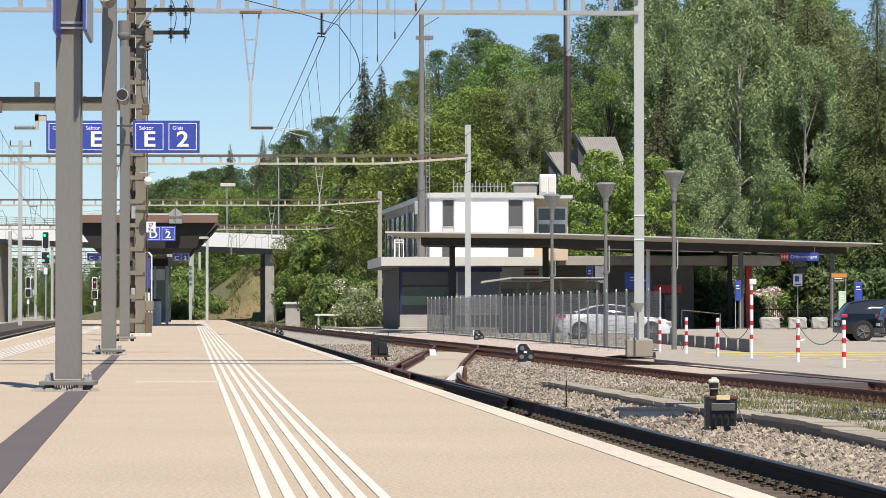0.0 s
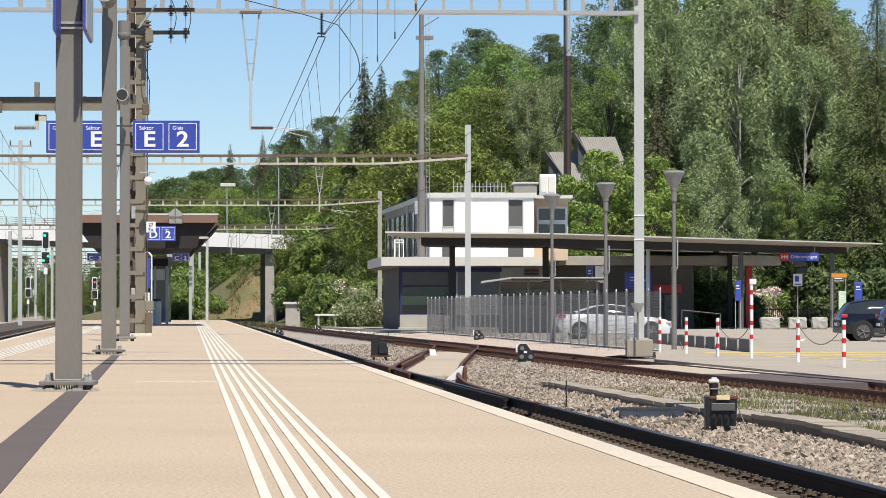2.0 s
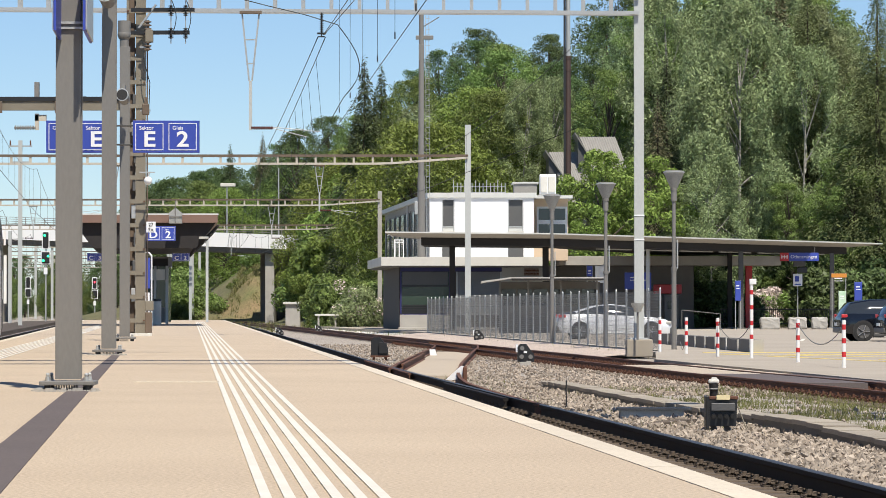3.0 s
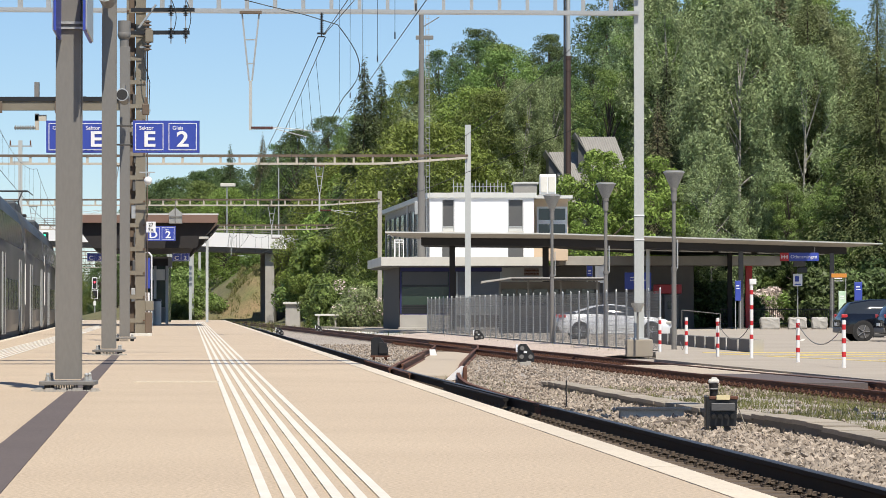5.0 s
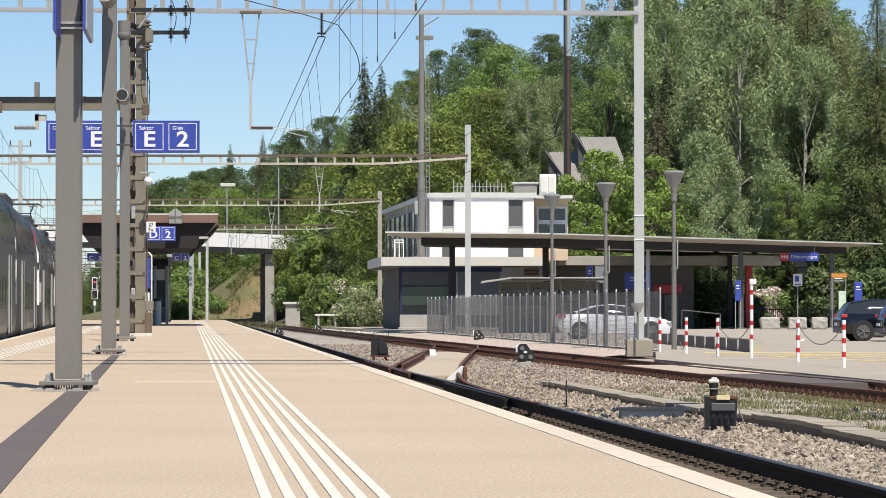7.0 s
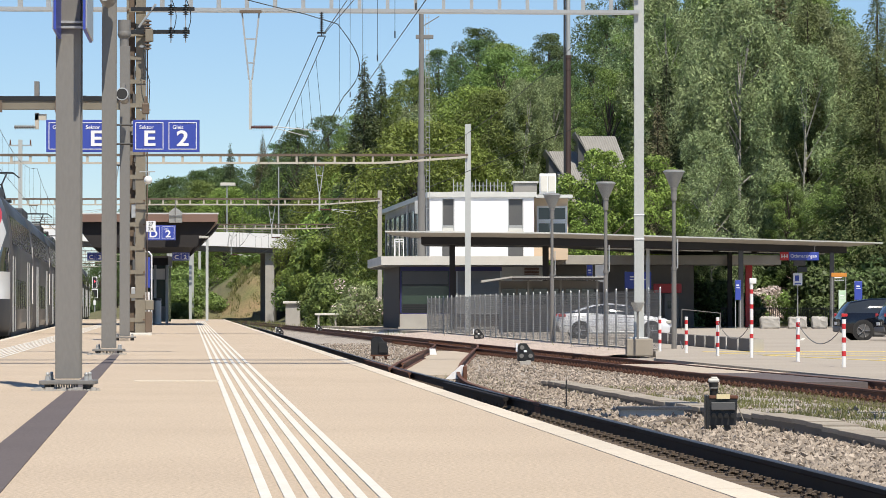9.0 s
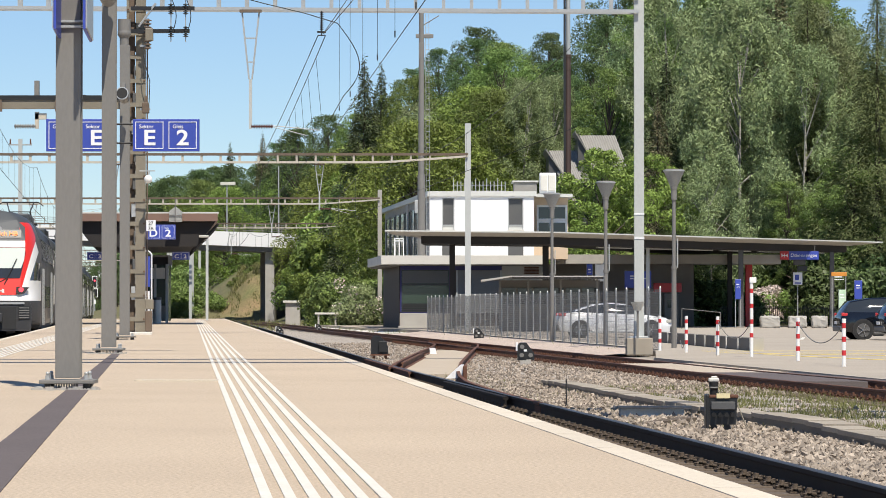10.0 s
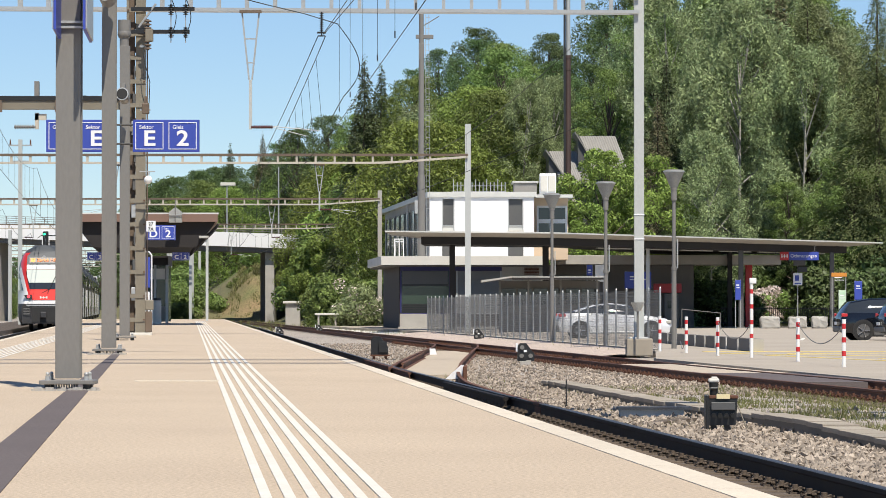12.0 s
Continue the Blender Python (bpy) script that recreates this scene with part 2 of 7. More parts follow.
def rod(bm, a, b, r0, r1=None, n=10, caps=True, mi=0):
    """A round bar from a to b, tapered from r0 to r1."""
    a, b = Vector(a), Vector(b)
    q = (b - a).to_track_quat("Z", "Y").to_matrix().to_4x4()
    r = bmesh.ops.create_cone(bm, cap_ends=caps, segments=n, radius1=r0, radius2=r0 if r1 is None else r1, depth=(b - a).length, matrix=Matrix.Translation((a + b) / 2) @ q)
    for f in {f for v in r["verts"] for f in v.link_faces}:
        f.material_index, f.smooth = mi, len(f.verts) == 4
        if len(f.verts) > 4:
            for e in f.edges:
                e.smooth = False


def ball(bm, c, r, n=10, squash=1.0):
    s = bmesh.ops.create_uvsphere(bm, u_segments=n, v_segments=max(4, n // 2), radius=r, matrix=Matrix.Translation(c) @ Matrix.Diagonal((1, 1, squash, 1)))
    for f in {f for v in s["verts"] for f in v.link_faces}:
        f.smooth = True


def prism(bm, poly, axis, a, b, mi=0):
    """A polygon of two coordinates pushed along an axis ("x", "y" or "z") from a to b."""
    def at(p, s):
        return {"x": (s, p[0], p[1]), "y": (p[0], s, p[1]), "z": (p[0], p[1], s)}[axis]
    lo, hi = [bm.verts.new(at(p, a)) for p in poly], [bm.verts.new(at(p, b)) for p in poly]
    n = len(poly)
    fs = [bm.faces.new(lo[::-1]), bm.faces.new(hi)] + [bm.faces.new((lo[i], lo[(i + 1) % n], hi[(i + 1) % n], hi[i])) for i in range(n)]
    for f in fs:
        f.material_index = mi
    bmesh.ops.recalc_face_normals(bm, faces=fs)


def sweep(bm, path, profile, closed=True):
    """A profile of (side, up) carried along a path of points; it stays upright."""
    rings = []
    for i, p in enumerate(path):
        d = (Vector(path[min(i + 1, len(path) - 1)]) - Vector(path[max(i - 1, 0)])).normalized()
        s = Vector((d.y, -d.x, 0)).normalized()
        rings.append([bm.verts.new(Vector(p) + s * u + Vector((0, 0, v))) for u, v in profile])
    n = len(profile)
    fs = []
    for r0, r1 in zip(rings, rings[1:]):
        for i in range(n if closed else n - 1):
            fs.append(bm.faces.new((r0[i], r0[(i + 1) % n], r1[(i + 1) % n], r1[i])))
    if closed:
        fs += [bm.faces.new(rings[0][::-1]), bm.faces.new(rings[-1])]
    bmesh.ops.recalc_face_normals(bm, faces=fs)
    return fs


def tube(bm, pts, r, n=6):
    """One unbroken round cable through the points."""
    pts = [Vector(p) for p in pts]
    rings = []
    for i, p in enumerate(pts):
        d = (pts[min(i + 1, len(pts) - 1)] - pts[max(i - 1, 0)]).normalized()
        u = d.cross(Vector((0, 0, 1)) if abs(d.z) < 0.9 else Vector((1, 0, 0))).normalized()
        v = d.cross(u)
        rings.append([bm.verts.new(p + (u * math.cos(6.2832 * k / n) + v * math.sin(6.2832 * k / n)) * r) for k in range(n)])
    for a, b in zip(rings, rings[1:]):
        for k in range(n):
            bm.faces.new((a[k], a[(k + 1) % n], b[(k + 1) % n], b[k])).smooth = True
    bm.faces.new(rings[0][::-1])
    bm.faces.new(rings[-1])


def ribbed(bm, a, b, r, count, core=0.4, n=12):
    """A ribbed insulator from a to b as one turned body."""
    a, b = Vector(a), Vector(b)
    q = (b - a).to_track_quat("Z", "Y")
    prof = [(0.0, r * core)]
    for k in range(count):
        prof += [((k + 0.15) / count, r * core), ((k + 0.35) / count, r), ((k + 0.6) / count, r * 0.95), ((k + 0.8) / count, r * core)]
    prof.append((1.0, r * core))
    rings = [[bm.verts.new(a + q @ Vector((math.cos(6.2832 * i / n) * w, math.sin(6.2832 * i / n) * w, s * (b - a).length))) for i in range(n)] for s, w in prof]
    for u, v in zip(rings, rings[1:]):
        for i in range(n):
            bm.faces.new((u[i], u[(i + 1) % n], v[(i + 1) % n], v[i]))
    bm.faces.new(rings[0][::-1])
    bm.faces.new(rings[-1])


def mesh_of(name, bm, *materials):
    me = bpy.data.meshes.new(name)
    bm.to_mesh(me)
    bm.free()
    for m in materials:
        me.materials.append(M[m])
    return me


def part(name, bm, material, parent=None, label=""):
    mats = material if isinstance(material, tuple) else (material,)
    ob = new(name, mesh_of(name, bm, *mats))
    ob.parent = parent
    return tagged(ob, label)


def thing(name, label, category, m=None, group="", kind=""):
    ob = new(name)
    ob.empty_display_size = 0.2
    if m is not None:
        ob.matrix_basis = m
    return tagged(ob, label, category, group, kind)


def solid(name, fill, material, parent=None, label=""):
    """A part whose mesh is made by fill(bm)."""
    bm = bmesh.new()
    fill(bm)
    return part(name, bm, material, parent, label)


def letters(name, text, size, material, parent, m, label="", align="CENTER", depth=0.004, bold=0.0):
    c = bpy.data.curves.new(name, "FONT")
    c.body, c.size, c.align_x, c.align_y, c.extrude = text, size, align, "CENTER", depth
    c.offset = size * bold
    tmp = bpy.data.objects.new(name, c)
    scene.collection.objects.link(tmp)
    bpy.context.view_layer.update()
    me = bpy.data.meshes.new_from_object(tmp.evaluated_get(bpy.context.evaluated_depsgraph_get()))
    bpy.data.objects.remove(tmp)
    me.materials.clear()
    me.materials.append(M[material])
    ob = new(name, me)
    ob.parent, ob.matrix_basis = parent, m
    return tagged(ob, label)


# ---- plan: the lines of the tracks ----
def edge_right(y):
    return 2.17 - 0.0699 * y


def edge_left(y):
    return -2.85 - 0.08736 * y


def near_track(y):
    return 3.72 - 0.0699 * y


def far_track(y):
    return 12.26 - 0.09 * y


def left_track(y):
    return -4.45 - 0.08736 * y


def fall(y):
    """The tracks beside the platform fall slightly away from the eye."""
    return -0.45 - 0.13 * min(1.0, max(0.0, (y - 22) / 52))


def crossover(y):
    pts = ((40, 0.92), (46, 0.50), (53, 0.05), (61, -0.34), (67, -0.44), (73, -0.45), (85, -0.33), (96, -0.12), (108, 0.12), (115, 0.27), (121, 0.42), (128, 0.48), (134, 0.2), (140, -0.34))
    for (y0, a), (y1, b) in zip(pts, pts[1:]):
        if y0 <= y <= y1:
            return a + (b - a) * (y - y0) / (y1 - y0)
    return near_track(y) if y < 40 else far_track(y)
# ---- ground ----
def smooth(a, b, v):
    t = min(1.0, max(0.0, (v - a) / (b - a)))
    return t * t * (3 - 2 * t)


def bank_axis(y):
    return -20.4 - 0.05 * (y - 400)


def terrain(x, y):
    """Flat round the tracks; a wooded slope rises behind the station building."""
    h = -0.98
    h += 13.0 * smooth(258, 330, y + 0.55 * min(x, 40)) * smooth(-6, 10, x + 0.09 * (y - 260))
    h += 7.0 * smooth(385, 520, y) * smooth(-52, -30, x)
    axis = bank_axis(y)
    h += 5.4 * smooth(392, 402, y) * (1 - smooth(460, 490, y)) * smooth(axis - 6.5, axis, x)
    return h


def build_ground():
    bm = bmesh.new()
    xs = [-2500, -900, -400, -200] + list(range(-120, 121, 6)) + [200, 400, 900, 2500]
    ys = [-2500, -900, -400, -100, 0, 60, 120, 180] + list(range(210, 560, 8)) + [700, 1000, 1800, 3500]
    g = [[bm.verts.new((x, y, terrain(x, y))) for x in xs] for y in ys]
    for r0, r1 in zip(g, g[1:]):
        for i in range(len(xs) - 1):
            bm.faces.new((r0[i], r0[i + 1], r1[i + 1], r1[i])).smooth = True
    tagged(part("ground", bm, "earth"), "grassy ground rising to a wooded slope", "ground", kind="structure")


build_ground()


def bare_bank():
    """Dry bank of soil and thin grass beyond the road bridge."""
    bm = bmesh.new()
    g = [[bm.verts.new((x, y, terrain(x, y) + 0.15 + 0.3 * noise.noise((x * 0.6, y * 0.4, 3)))) for x in (bank_axis(y) + 0.6 * i for i in range(-11, 4))] for y in range(392, 462, 2)]
    for r0, r1 in zip(g, g[1:]):
        for i in range(14):
            bm.faces.new((r0[i], r0[i + 1], r1[i + 1], r1[i])).smooth = True
    tagged(part("bank", bm, "soil"), "dry grassy bank beyond the road bridge", "bank", kind="structure")


bare_bank()


def ribbon(bm, left, right, y0, y1, z0, z1, step=10.0):
    """A slab between two lines left(y) and right(y)."""
    n = max(1, int((y1 - y0) / step))
    prev = None
    for i in range(n + 1):
        y = y0 + (y1 - y0) * i / n
        ring = [bm.verts.new(p) for p in ((left(y), y, z0), (right(y), y, z0), (right(y), y, z1), (left(y), y, z1))]
        if prev:
            for k in range(4):
                bm.faces.new((prev[k], prev[(k + 1) % 4], ring[(k + 1) % 4], ring[k]))
        else:
            bm.faces.new(ring[::-1])
        prev = ring
    bm.faces.new(prev)
    bmesh.ops.recalc_face_normals(bm, faces=bm.faces[:])


P_END = 232.0


def build_platform():
    pf = thing("platform", "tan asphalt island platform with pale edge stones and white guide lines", "platform", kind="structure")
    solid("surface", lambda bm: ribbon(bm, lambda y: edge_left(y) + 0.16, lambda y: edge_right(y) - 0.16, -30, P_END, -0.9, 0.0), "asphalt", pf)
    for k in range(6):
        off = 1.43 + 0.088 * k
        solid("guide_line", lambda bm: ribbon(bm, lambda y: edge_right(y) - off - 0.042, lambda y: edge_right(y) - off, -30, 200, -0.004, 0.006), "white_line", pf)
        off2 = -2.74 + 0.088 * k
        solid("guide_line", lambda bm: ribbon(bm, lambda y: off2 - 0.078 * y, lambda y: off2 + 0.042 - 0.078 * y, -8, 200, -0.004, 0.006), "white_line", pf)
    solid("drain_strip", lambda bm: ribbon(bm, lambda y: -0.875 - 0.0758 * y, lambda y: -0.603 - 0.0785 * y, -30, 60, -0.01, 0.005), "strip", pf, "dark resurfaced strip along the column line")
    solid("joint", lambda bm: box(bm, -2.95, -2.15, 34.5, 34.66, -0.004, 0.012, 0.003), "edge", pf)
    # edge stones, one by one
    for fn, side in ((edge_right, -1), (edge_left, 1)):
        y, alike = -20.0, {}
        while y < P_END:
            n = 2.0
            slope = fn(1.0) - fn(0.0)
            if side not in alike:
                bm = bmesh.new()
                a, b = sorted((0.0, side * 0.158))
                prism(bm, [(a, 0.004), (b, 0.004), (b + slope * (n - 0.012), n - 0.008), (a + slope * (n - 0.012), n - 0.008)], "z", -0.28, 0.003)
                alike[side] = mesh_of("edge_stone", bm, "edge")
            ob = new("edge_stone", alike[side])
            ob.location, ob.parent = (fn(y), y, 0.0), pf
            y += n
    for fn, side in ((edge_right, -1), (edge_left, 1)):
        solid("retaining_wall", lambda bm: ribbon(bm, lambda y: fn(y) + min(0.06 * side, 0.20 * side), lambda y: fn(y) + max(0.06 * side, 0.20 * side), -30, P_END, -0.95, -0.283), "dark_concrete", pf)


build_platform()


# ---- tracks ----
RAIL = [(-0.075, -0.172), (0.075, -0.172), (0.075, -0.160), (0.012, -0.140), (0.010, -0.050), (0.036, -0.038), (0.036, -0.006), (0.028, 0.0), (-0.028, 0.0), (-0.036, -0.006), (-0.036, -0.038), (-0.010, -0.050), (-0.012, -0.140), (-0.075, -0.160)]


def rail_path(fn, off, y0, y1, zf, step=2.0):
    n = max(2, int((y1 - y0) / step))
    return [(fn(y0 + (y1 - y0) * i / n) + off, y0 + (y1 - y0) * i / n, zf(y0 + (y1 - y0) * i / n)) for i in range(n + 1)]


def rail(parent, fn, off, y0, y1, zf, polished, label=""):
    bm = bmesh.new()
    fs = sweep(bm, rail_path(fn, off, y0, y1, zf, 2.0 if y1 - y0 < 250 else 6.0), RAIL)
    for f in fs:
        f.normal_update()
        if f.normal.z > 0.5 and abs(f.calc_center_median().z - zf(f.calc_center_median().y)) < 0.012:
            f.material_index = 1
    part("rail", bm, ("rail" if polished else "rust", "rail_top" if polished else "rust"), parent, label)


def track(name, label, fn, y0, y1, zf, polished, s0, s1, step=0.6, slope=0.08, seen_side=1):
    tr = thing(name, label, "railway track", kind="structure")
    for off in (-0.7525, 0.7525):
        rail(tr, fn, off, y0, y1, zf, polished)
    bm = bmesh.new()
    box(bm, -1.3, 1.3, -0.125, 0.125, -0.34, -0.176, 0.015)
    wood = mesh_of("sleeper", bm, "sleeper")
    bm = bmesh.new()
    for s in (-1, 1):
        for q in (-1, 1):
            x = s * 0.7525 + q * 0.115
            box(bm, x - 0.05, x + 0.05, -0.08, 0.08, -0.178, -0.162)
            rod(bm, (x, 0, -0.165), (x, 0, -0.075), 0.024, n=6)
            rod(bm, (x, 0, -0.150), (x, 0, -0.115), 0.038, n=8)
            beam(bm, (x - q * 0.07, -0.05, -0.145), (x + q * 0.02, -0.05, -0.120), 0.022)
            beam(bm, (x - q * 0.07, 0.05, -0.145), (x + q * 0.02, 0.05, -0.120), 0.022)
            beam(bm, (x - 0.02 * q, -0.095, -0.135), (x - 0.02 * q, 0.095, -0.135), 0.03, 0.018)
            beam(bm, (x + 0.05 * q, -0.07, -0.150), (x - 0.06 * q, 0.07, -0.112), 0.02)
            beam(bm, (x + 0.05 * q, 0.07, -0.150), (x - 0.06 * q, -0.07, -0.112), 0.02)
    if polished:
        bmesh.ops.scale(bm, vec=(1, 1, 0.62), space=Matrix.Translation((0, 0, 0.165)), verts=bm.verts[:])
    clip = mesh_of("fastening", bm, "sleeper" if polished else "rust")
    y = s0
    while y < s1:
        turn = Matrix.Rotation(math.atan(slope), 4, "Z")
        for nm, me in (("sleeper", wood), ("fastening", clip)):
            ob = new(nm, me)
            ob.parent, ob.matrix_basis = tr, Matrix.Translation((fn(y), y, zf(y))) @ turn
        y += step
    return tr


def flat_rail(y):
    return -0.46


track("track_2", "railway track with dark worn rails beside the platform", near_track, -24, 430, fall, True, 20, 110, slope=0.07)
track("track_1", "rusty station track with bolted rails", far_track, -24, 430, fall, False, 44, 150, slope=0.09)
track("track_3", "railway track on the far side of the platform", left_track, -260, 700, flat_rail, True, 70, 130, slope=0.087)
xo = thing("crossover_track", "rusty crossover track with a worn frog and switch blades", "railway track", kind="structure")
for o in (-0.7525, 0.7525):
    rail(xo, crossover, o, 46 if o > 0 else 78, 132, lambda y: fall(y) + 0.004, False)
solid("check_rail", lambda bm: sweep(bm, [(crossover(y) - 0.60, y, fall(y) + 0.01) for y in range(84, 106, 2)], RAIL), "rust", xo)
solid("wing_rail", lambda bm: sweep(bm, [(near_track(y) + 0.7525 - 0.075 - 0.004 * abs(y - 80), y, fall(y) + 0.002) for y in range(72, 92, 2)], RAIL), "rust", xo)
solid("switch_blade", lambda bm: sweep(bm, [(near_track(y) + 0.645, y, fall(y) - 0.01) for y in range(50, 64, 2)], RAIL), "rail", xo)


def build_ballast():
    bed = bmesh.new()
    prev = None
    for i in range(66):
        y = -28 + i * 7.0
        z = fall(y) - 0.205
        x0, x1 = edge_right(y) - 0.05, far_track(y) + 1.5 + 3.8 * smooth(92, 108, y)
        ring = [bed.verts.new((x0 + (x1 - x0) * k / 8, y, z - (0.02 if k in (2, 3) else 0.0))) for k in range(9)]
        if prev:
            for a in range(8):
                bed.faces.new((prev[a], prev[a + 1], ring[a + 1], ring[a]))
        prev = ring
    tagged(part("ballast_bed", bed, "ballast"), "pale grey ballast bed between the tracks", "ballast", kind="structure")
    tagged(solid("oily_bed", lambda bm: sweep(bm, [(near_track(y), y, fall(y) - 0.19) for y in range(-24, 240, 6)], [(-1.6, -0.1), (0.90, -0.1), (0.90, 0.0), (-1.6, 0.0)]), "oily"), "dark oily track bed beside the platform", "ballast", kind="structure")
    bed2 = bmesh.new()
    prev = None
    for y in (-300, -100, 0, 60, 100, 140, 200, 300, 420, 700):
        ring = [bed2.verts.new((edge_left(y) + 0.1 - d, y, -0.655)) for d in (0, 4.0, 14.0)]
        if prev:
            for a in range(2):
                bed2.faces.new((ring[a], ring[a + 1], prev[a + 1], prev[a]))
        prev = ring
    tagged(part("ballast_bed", bed2, "ballast"), "brown ballast beyond the platform", "ballast", kind="structure")
    rng = np.random.default_rng(3)
    n = 66000
    # denser towards the eye, where single stones can be told apart
    u = rng.random(n)
    y = 1.0 / (1 / 24.0 - u * (1 / 24.0 - 1 / 150.0))
    far = 12.26 - 0.09 * y
    near = 2.17 - 0.0699 * y + 0.1
    x = near + (far + 0.6 - near) * rng.random(n)
    z = -0.45 - 0.13 * np.clip((y - 22) / 52, 0, 1) - 0.20 + rng.random(n) * 0.035
    keep = np.ones(n, bool)
    for fn in ((3.72, 0.0699), (12.26, 0.09)):
        for o in (-0.7525, 0.7525):
            keep &= np.abs(x - (fn[0] - fn[1] * y + o)) > 0.15
    keep &= ~((y > 74) & (y < 125) & (np.abs(x - np.interp(y, [74, 85, 108, 125], [-0.45, -0.33, 0.12, 0.45])) < 0.62))
    keep &= ~((x > 4.8 - 0.0755 * (y - 35.6)) & (y < 60) & (rng.random(n) < 0.95))
    keep &= ~((x > far - 0.9) & (y < 84) & (y > 58))
    keep &= x > 3.72 - 0.0699 * y + 0.84
    x, y, z = x[keep], y[keep], z[keep]
    n = len(x)
    base = np.array([(1, 0, 0), (-1, 0, 0), (0, 1, 0), (0, -1, 0), (0, 0, 1), (0, 0, -1)], float)
    face = np.array([(0, 2, 4), (2, 1, 4), (1, 3, 4), (3, 0, 4), (2, 0, 5), (1, 2, 5), (3, 1, 5), (0, 3, 5)])
    size = 0.016 + 0.026 * rng.random((n, 1, 1)) ** 1.6
    v = base[None] * size * (0.6 + 0.8 * rng.random((n, 6, 1))) + rng.normal(0, 0.007, (n, 6, 3))
    a = rng.random(n) * 6.28
    c, s = np.cos(a)[:, None], np.sin(a)[:, None]
    tilt = rng.normal(0, 0.6, (n, 1))
    zz = v[:, :, 2] * np.cos(tilt) + v[:, :, 0] * np.sin(tilt)
    xx = v[:, :, 0] * np.cos(tilt) - v[:, :, 2] * np.sin(tilt)
    v = np.stack([xx * c - v[:, :, 1] * s + x[:, None], xx * s + v[:, :, 1] * c + y[:, None], zz + z[:, None]], 2)
    me = bpy.data.meshes.new("ballast_stones")
    me.from_pydata(v.reshape(-1, 3).tolist(), [], (face[None] + 6 * np.arange(n)[:, None, None]).reshape(-1, 3).tolist())
    me.materials.append(M["stone"])
    tagged(new("ballast_stones", me), "loose angular grey ballast stones", "ballast", kind="stuff")


build_ballast()


# ---- trees ----
def leaves(rng, centres, radii, count, size, flat=0.6, droop=0.0, weep=0.0):
    """Small bent leaf clumps round a set of puffs: vertices and quads."""
    idx = rng.choice(len(centres), count, p=radii ** 2 / (radii ** 2).sum())
    d = rng.normal(size=(count, 3))
    d /= np.linalg.norm(d, axis=1, keepdims=True)
    d[:, 2] = np.where((d[:, 2] < -0.3) & (rng.random(count) < 0.3), -d[:, 2], d[:, 2])
    r = radii[idx][:, None] * (0.62 + 0.42 * rng.random((count, 1)) ** 0.6)
    p = centres[idx] + d * r * np.array([1, 1, flat + 0.2])
    p[:, 2] -= droop * rng.random(count)
    n = d + rng.normal(0, 0.55, (count, 3)) + np.array([0, 0, 0.25])
    n /= np.linalg.norm(n, axis=1, keepdims=True)
    t = np.cross(n, rng.normal(size=(count, 3)))
    t /= np.linalg.norm(t, axis=1, keepdims=True)
    if weep:
        t = t * (1 - weep) + np.array([0, 0, -1.0]) * weep
        t /= np.linalg.norm(t, axis=1, keepdims=True)
    b = np.cross(n, t)
    b /= np.linalg.norm(b, axis=1, keepdims=True)
    s = size * (0.55 + 0.9 * rng.random((count, 1)))
    long = 1.0 + (1.2 if droop else 0.5) * rng.random((count, 1))
    v = np.stack([p - t * s * long * 0.6 + b * s * 0.62, p - t * s * long * 0.6 - b * s * 0.62, p + t * s * long * 1.25], 1)
    return v.reshape(-1, 3), np.arange(count * 3).reshape(-1, 3)


def tree_mesh(name, verts, quads, material):
    me = bpy.data.meshes.new(name)
    me.from_pydata(verts.tolist(), [], quads.tolist())
    me.materials.append(M[material])
    return me


def broad_tree(seed, height, width, material, count, size, bare=0.22, bark="bark", droop=0.0, puffs=46, label="", name="tree", weep=0.0, clump=0.80):
    rng = np.random.default_rng(seed)
    ob = thing(name, label or "leafy broad-crowned tree on the wooded slope", "tree")
    bm = bmesh.new()
    lean = rng.normal(0, 0.04 * height, 2)
    stem = 0.0065 if bark == "birch" else 0.018
    top = Vector((lean[0], lean[1], height * 0.86))
    pts = [Vector((lean[0] * t * t, lean[1] * t * t, height * 0.86 * t)) for t in (0, 0.25, 0.5, 0.75, 1.0)]
    for i in range(4):
        rod(bm, pts[i], pts[i + 1], height * stem * (1 - 0.22 * i), height * stem * (1 - 0.22 * (i + 1)), 7)
    c, r = [], []
    for k in range(puffs):
        t = bare + (1 - bare) * (k + rng.random()) / puffs
        prof = math.sin(math.pi * min(1.0, ((t - bare) / (1 - bare)) * 0.86 + 0.14)) ** 0.7
        a = rng.random() * 6.283
        rad = width * 0.5 * prof * (0.35 + 0.65 * rng.random() ** 0.5)
        base = Vector((lean[0] * t * t, lean[1] * t * t, height * min(t, 0.93)))
        p = base + Vector((math.cos(a) * rad, math.sin(a) * rad, 0))
        c.append(p)
        r.append(width * clump * (0.10 + 0.11 * rng.random()) * (0.55 + 0.45 * prof))
        if k % (8 if bark == "birch" else 3) == 0:
            st = pts[0].lerp(top, max(0.1, t * 0.8))
            rod(bm, st, st.lerp(p, 0.7), height * (0.003 if bark == "birch" else 0.006), height * 0.0015, 5, caps=False)
    part("trunk", bm, bark, ob)
    v, q = leaves(rng, np.array(c), np.array(r), count, size, droop=droop, weep=weep)
    crown = new("crown", tree_mesh("crown", v, q, material))
    crown.parent = ob
    return ob


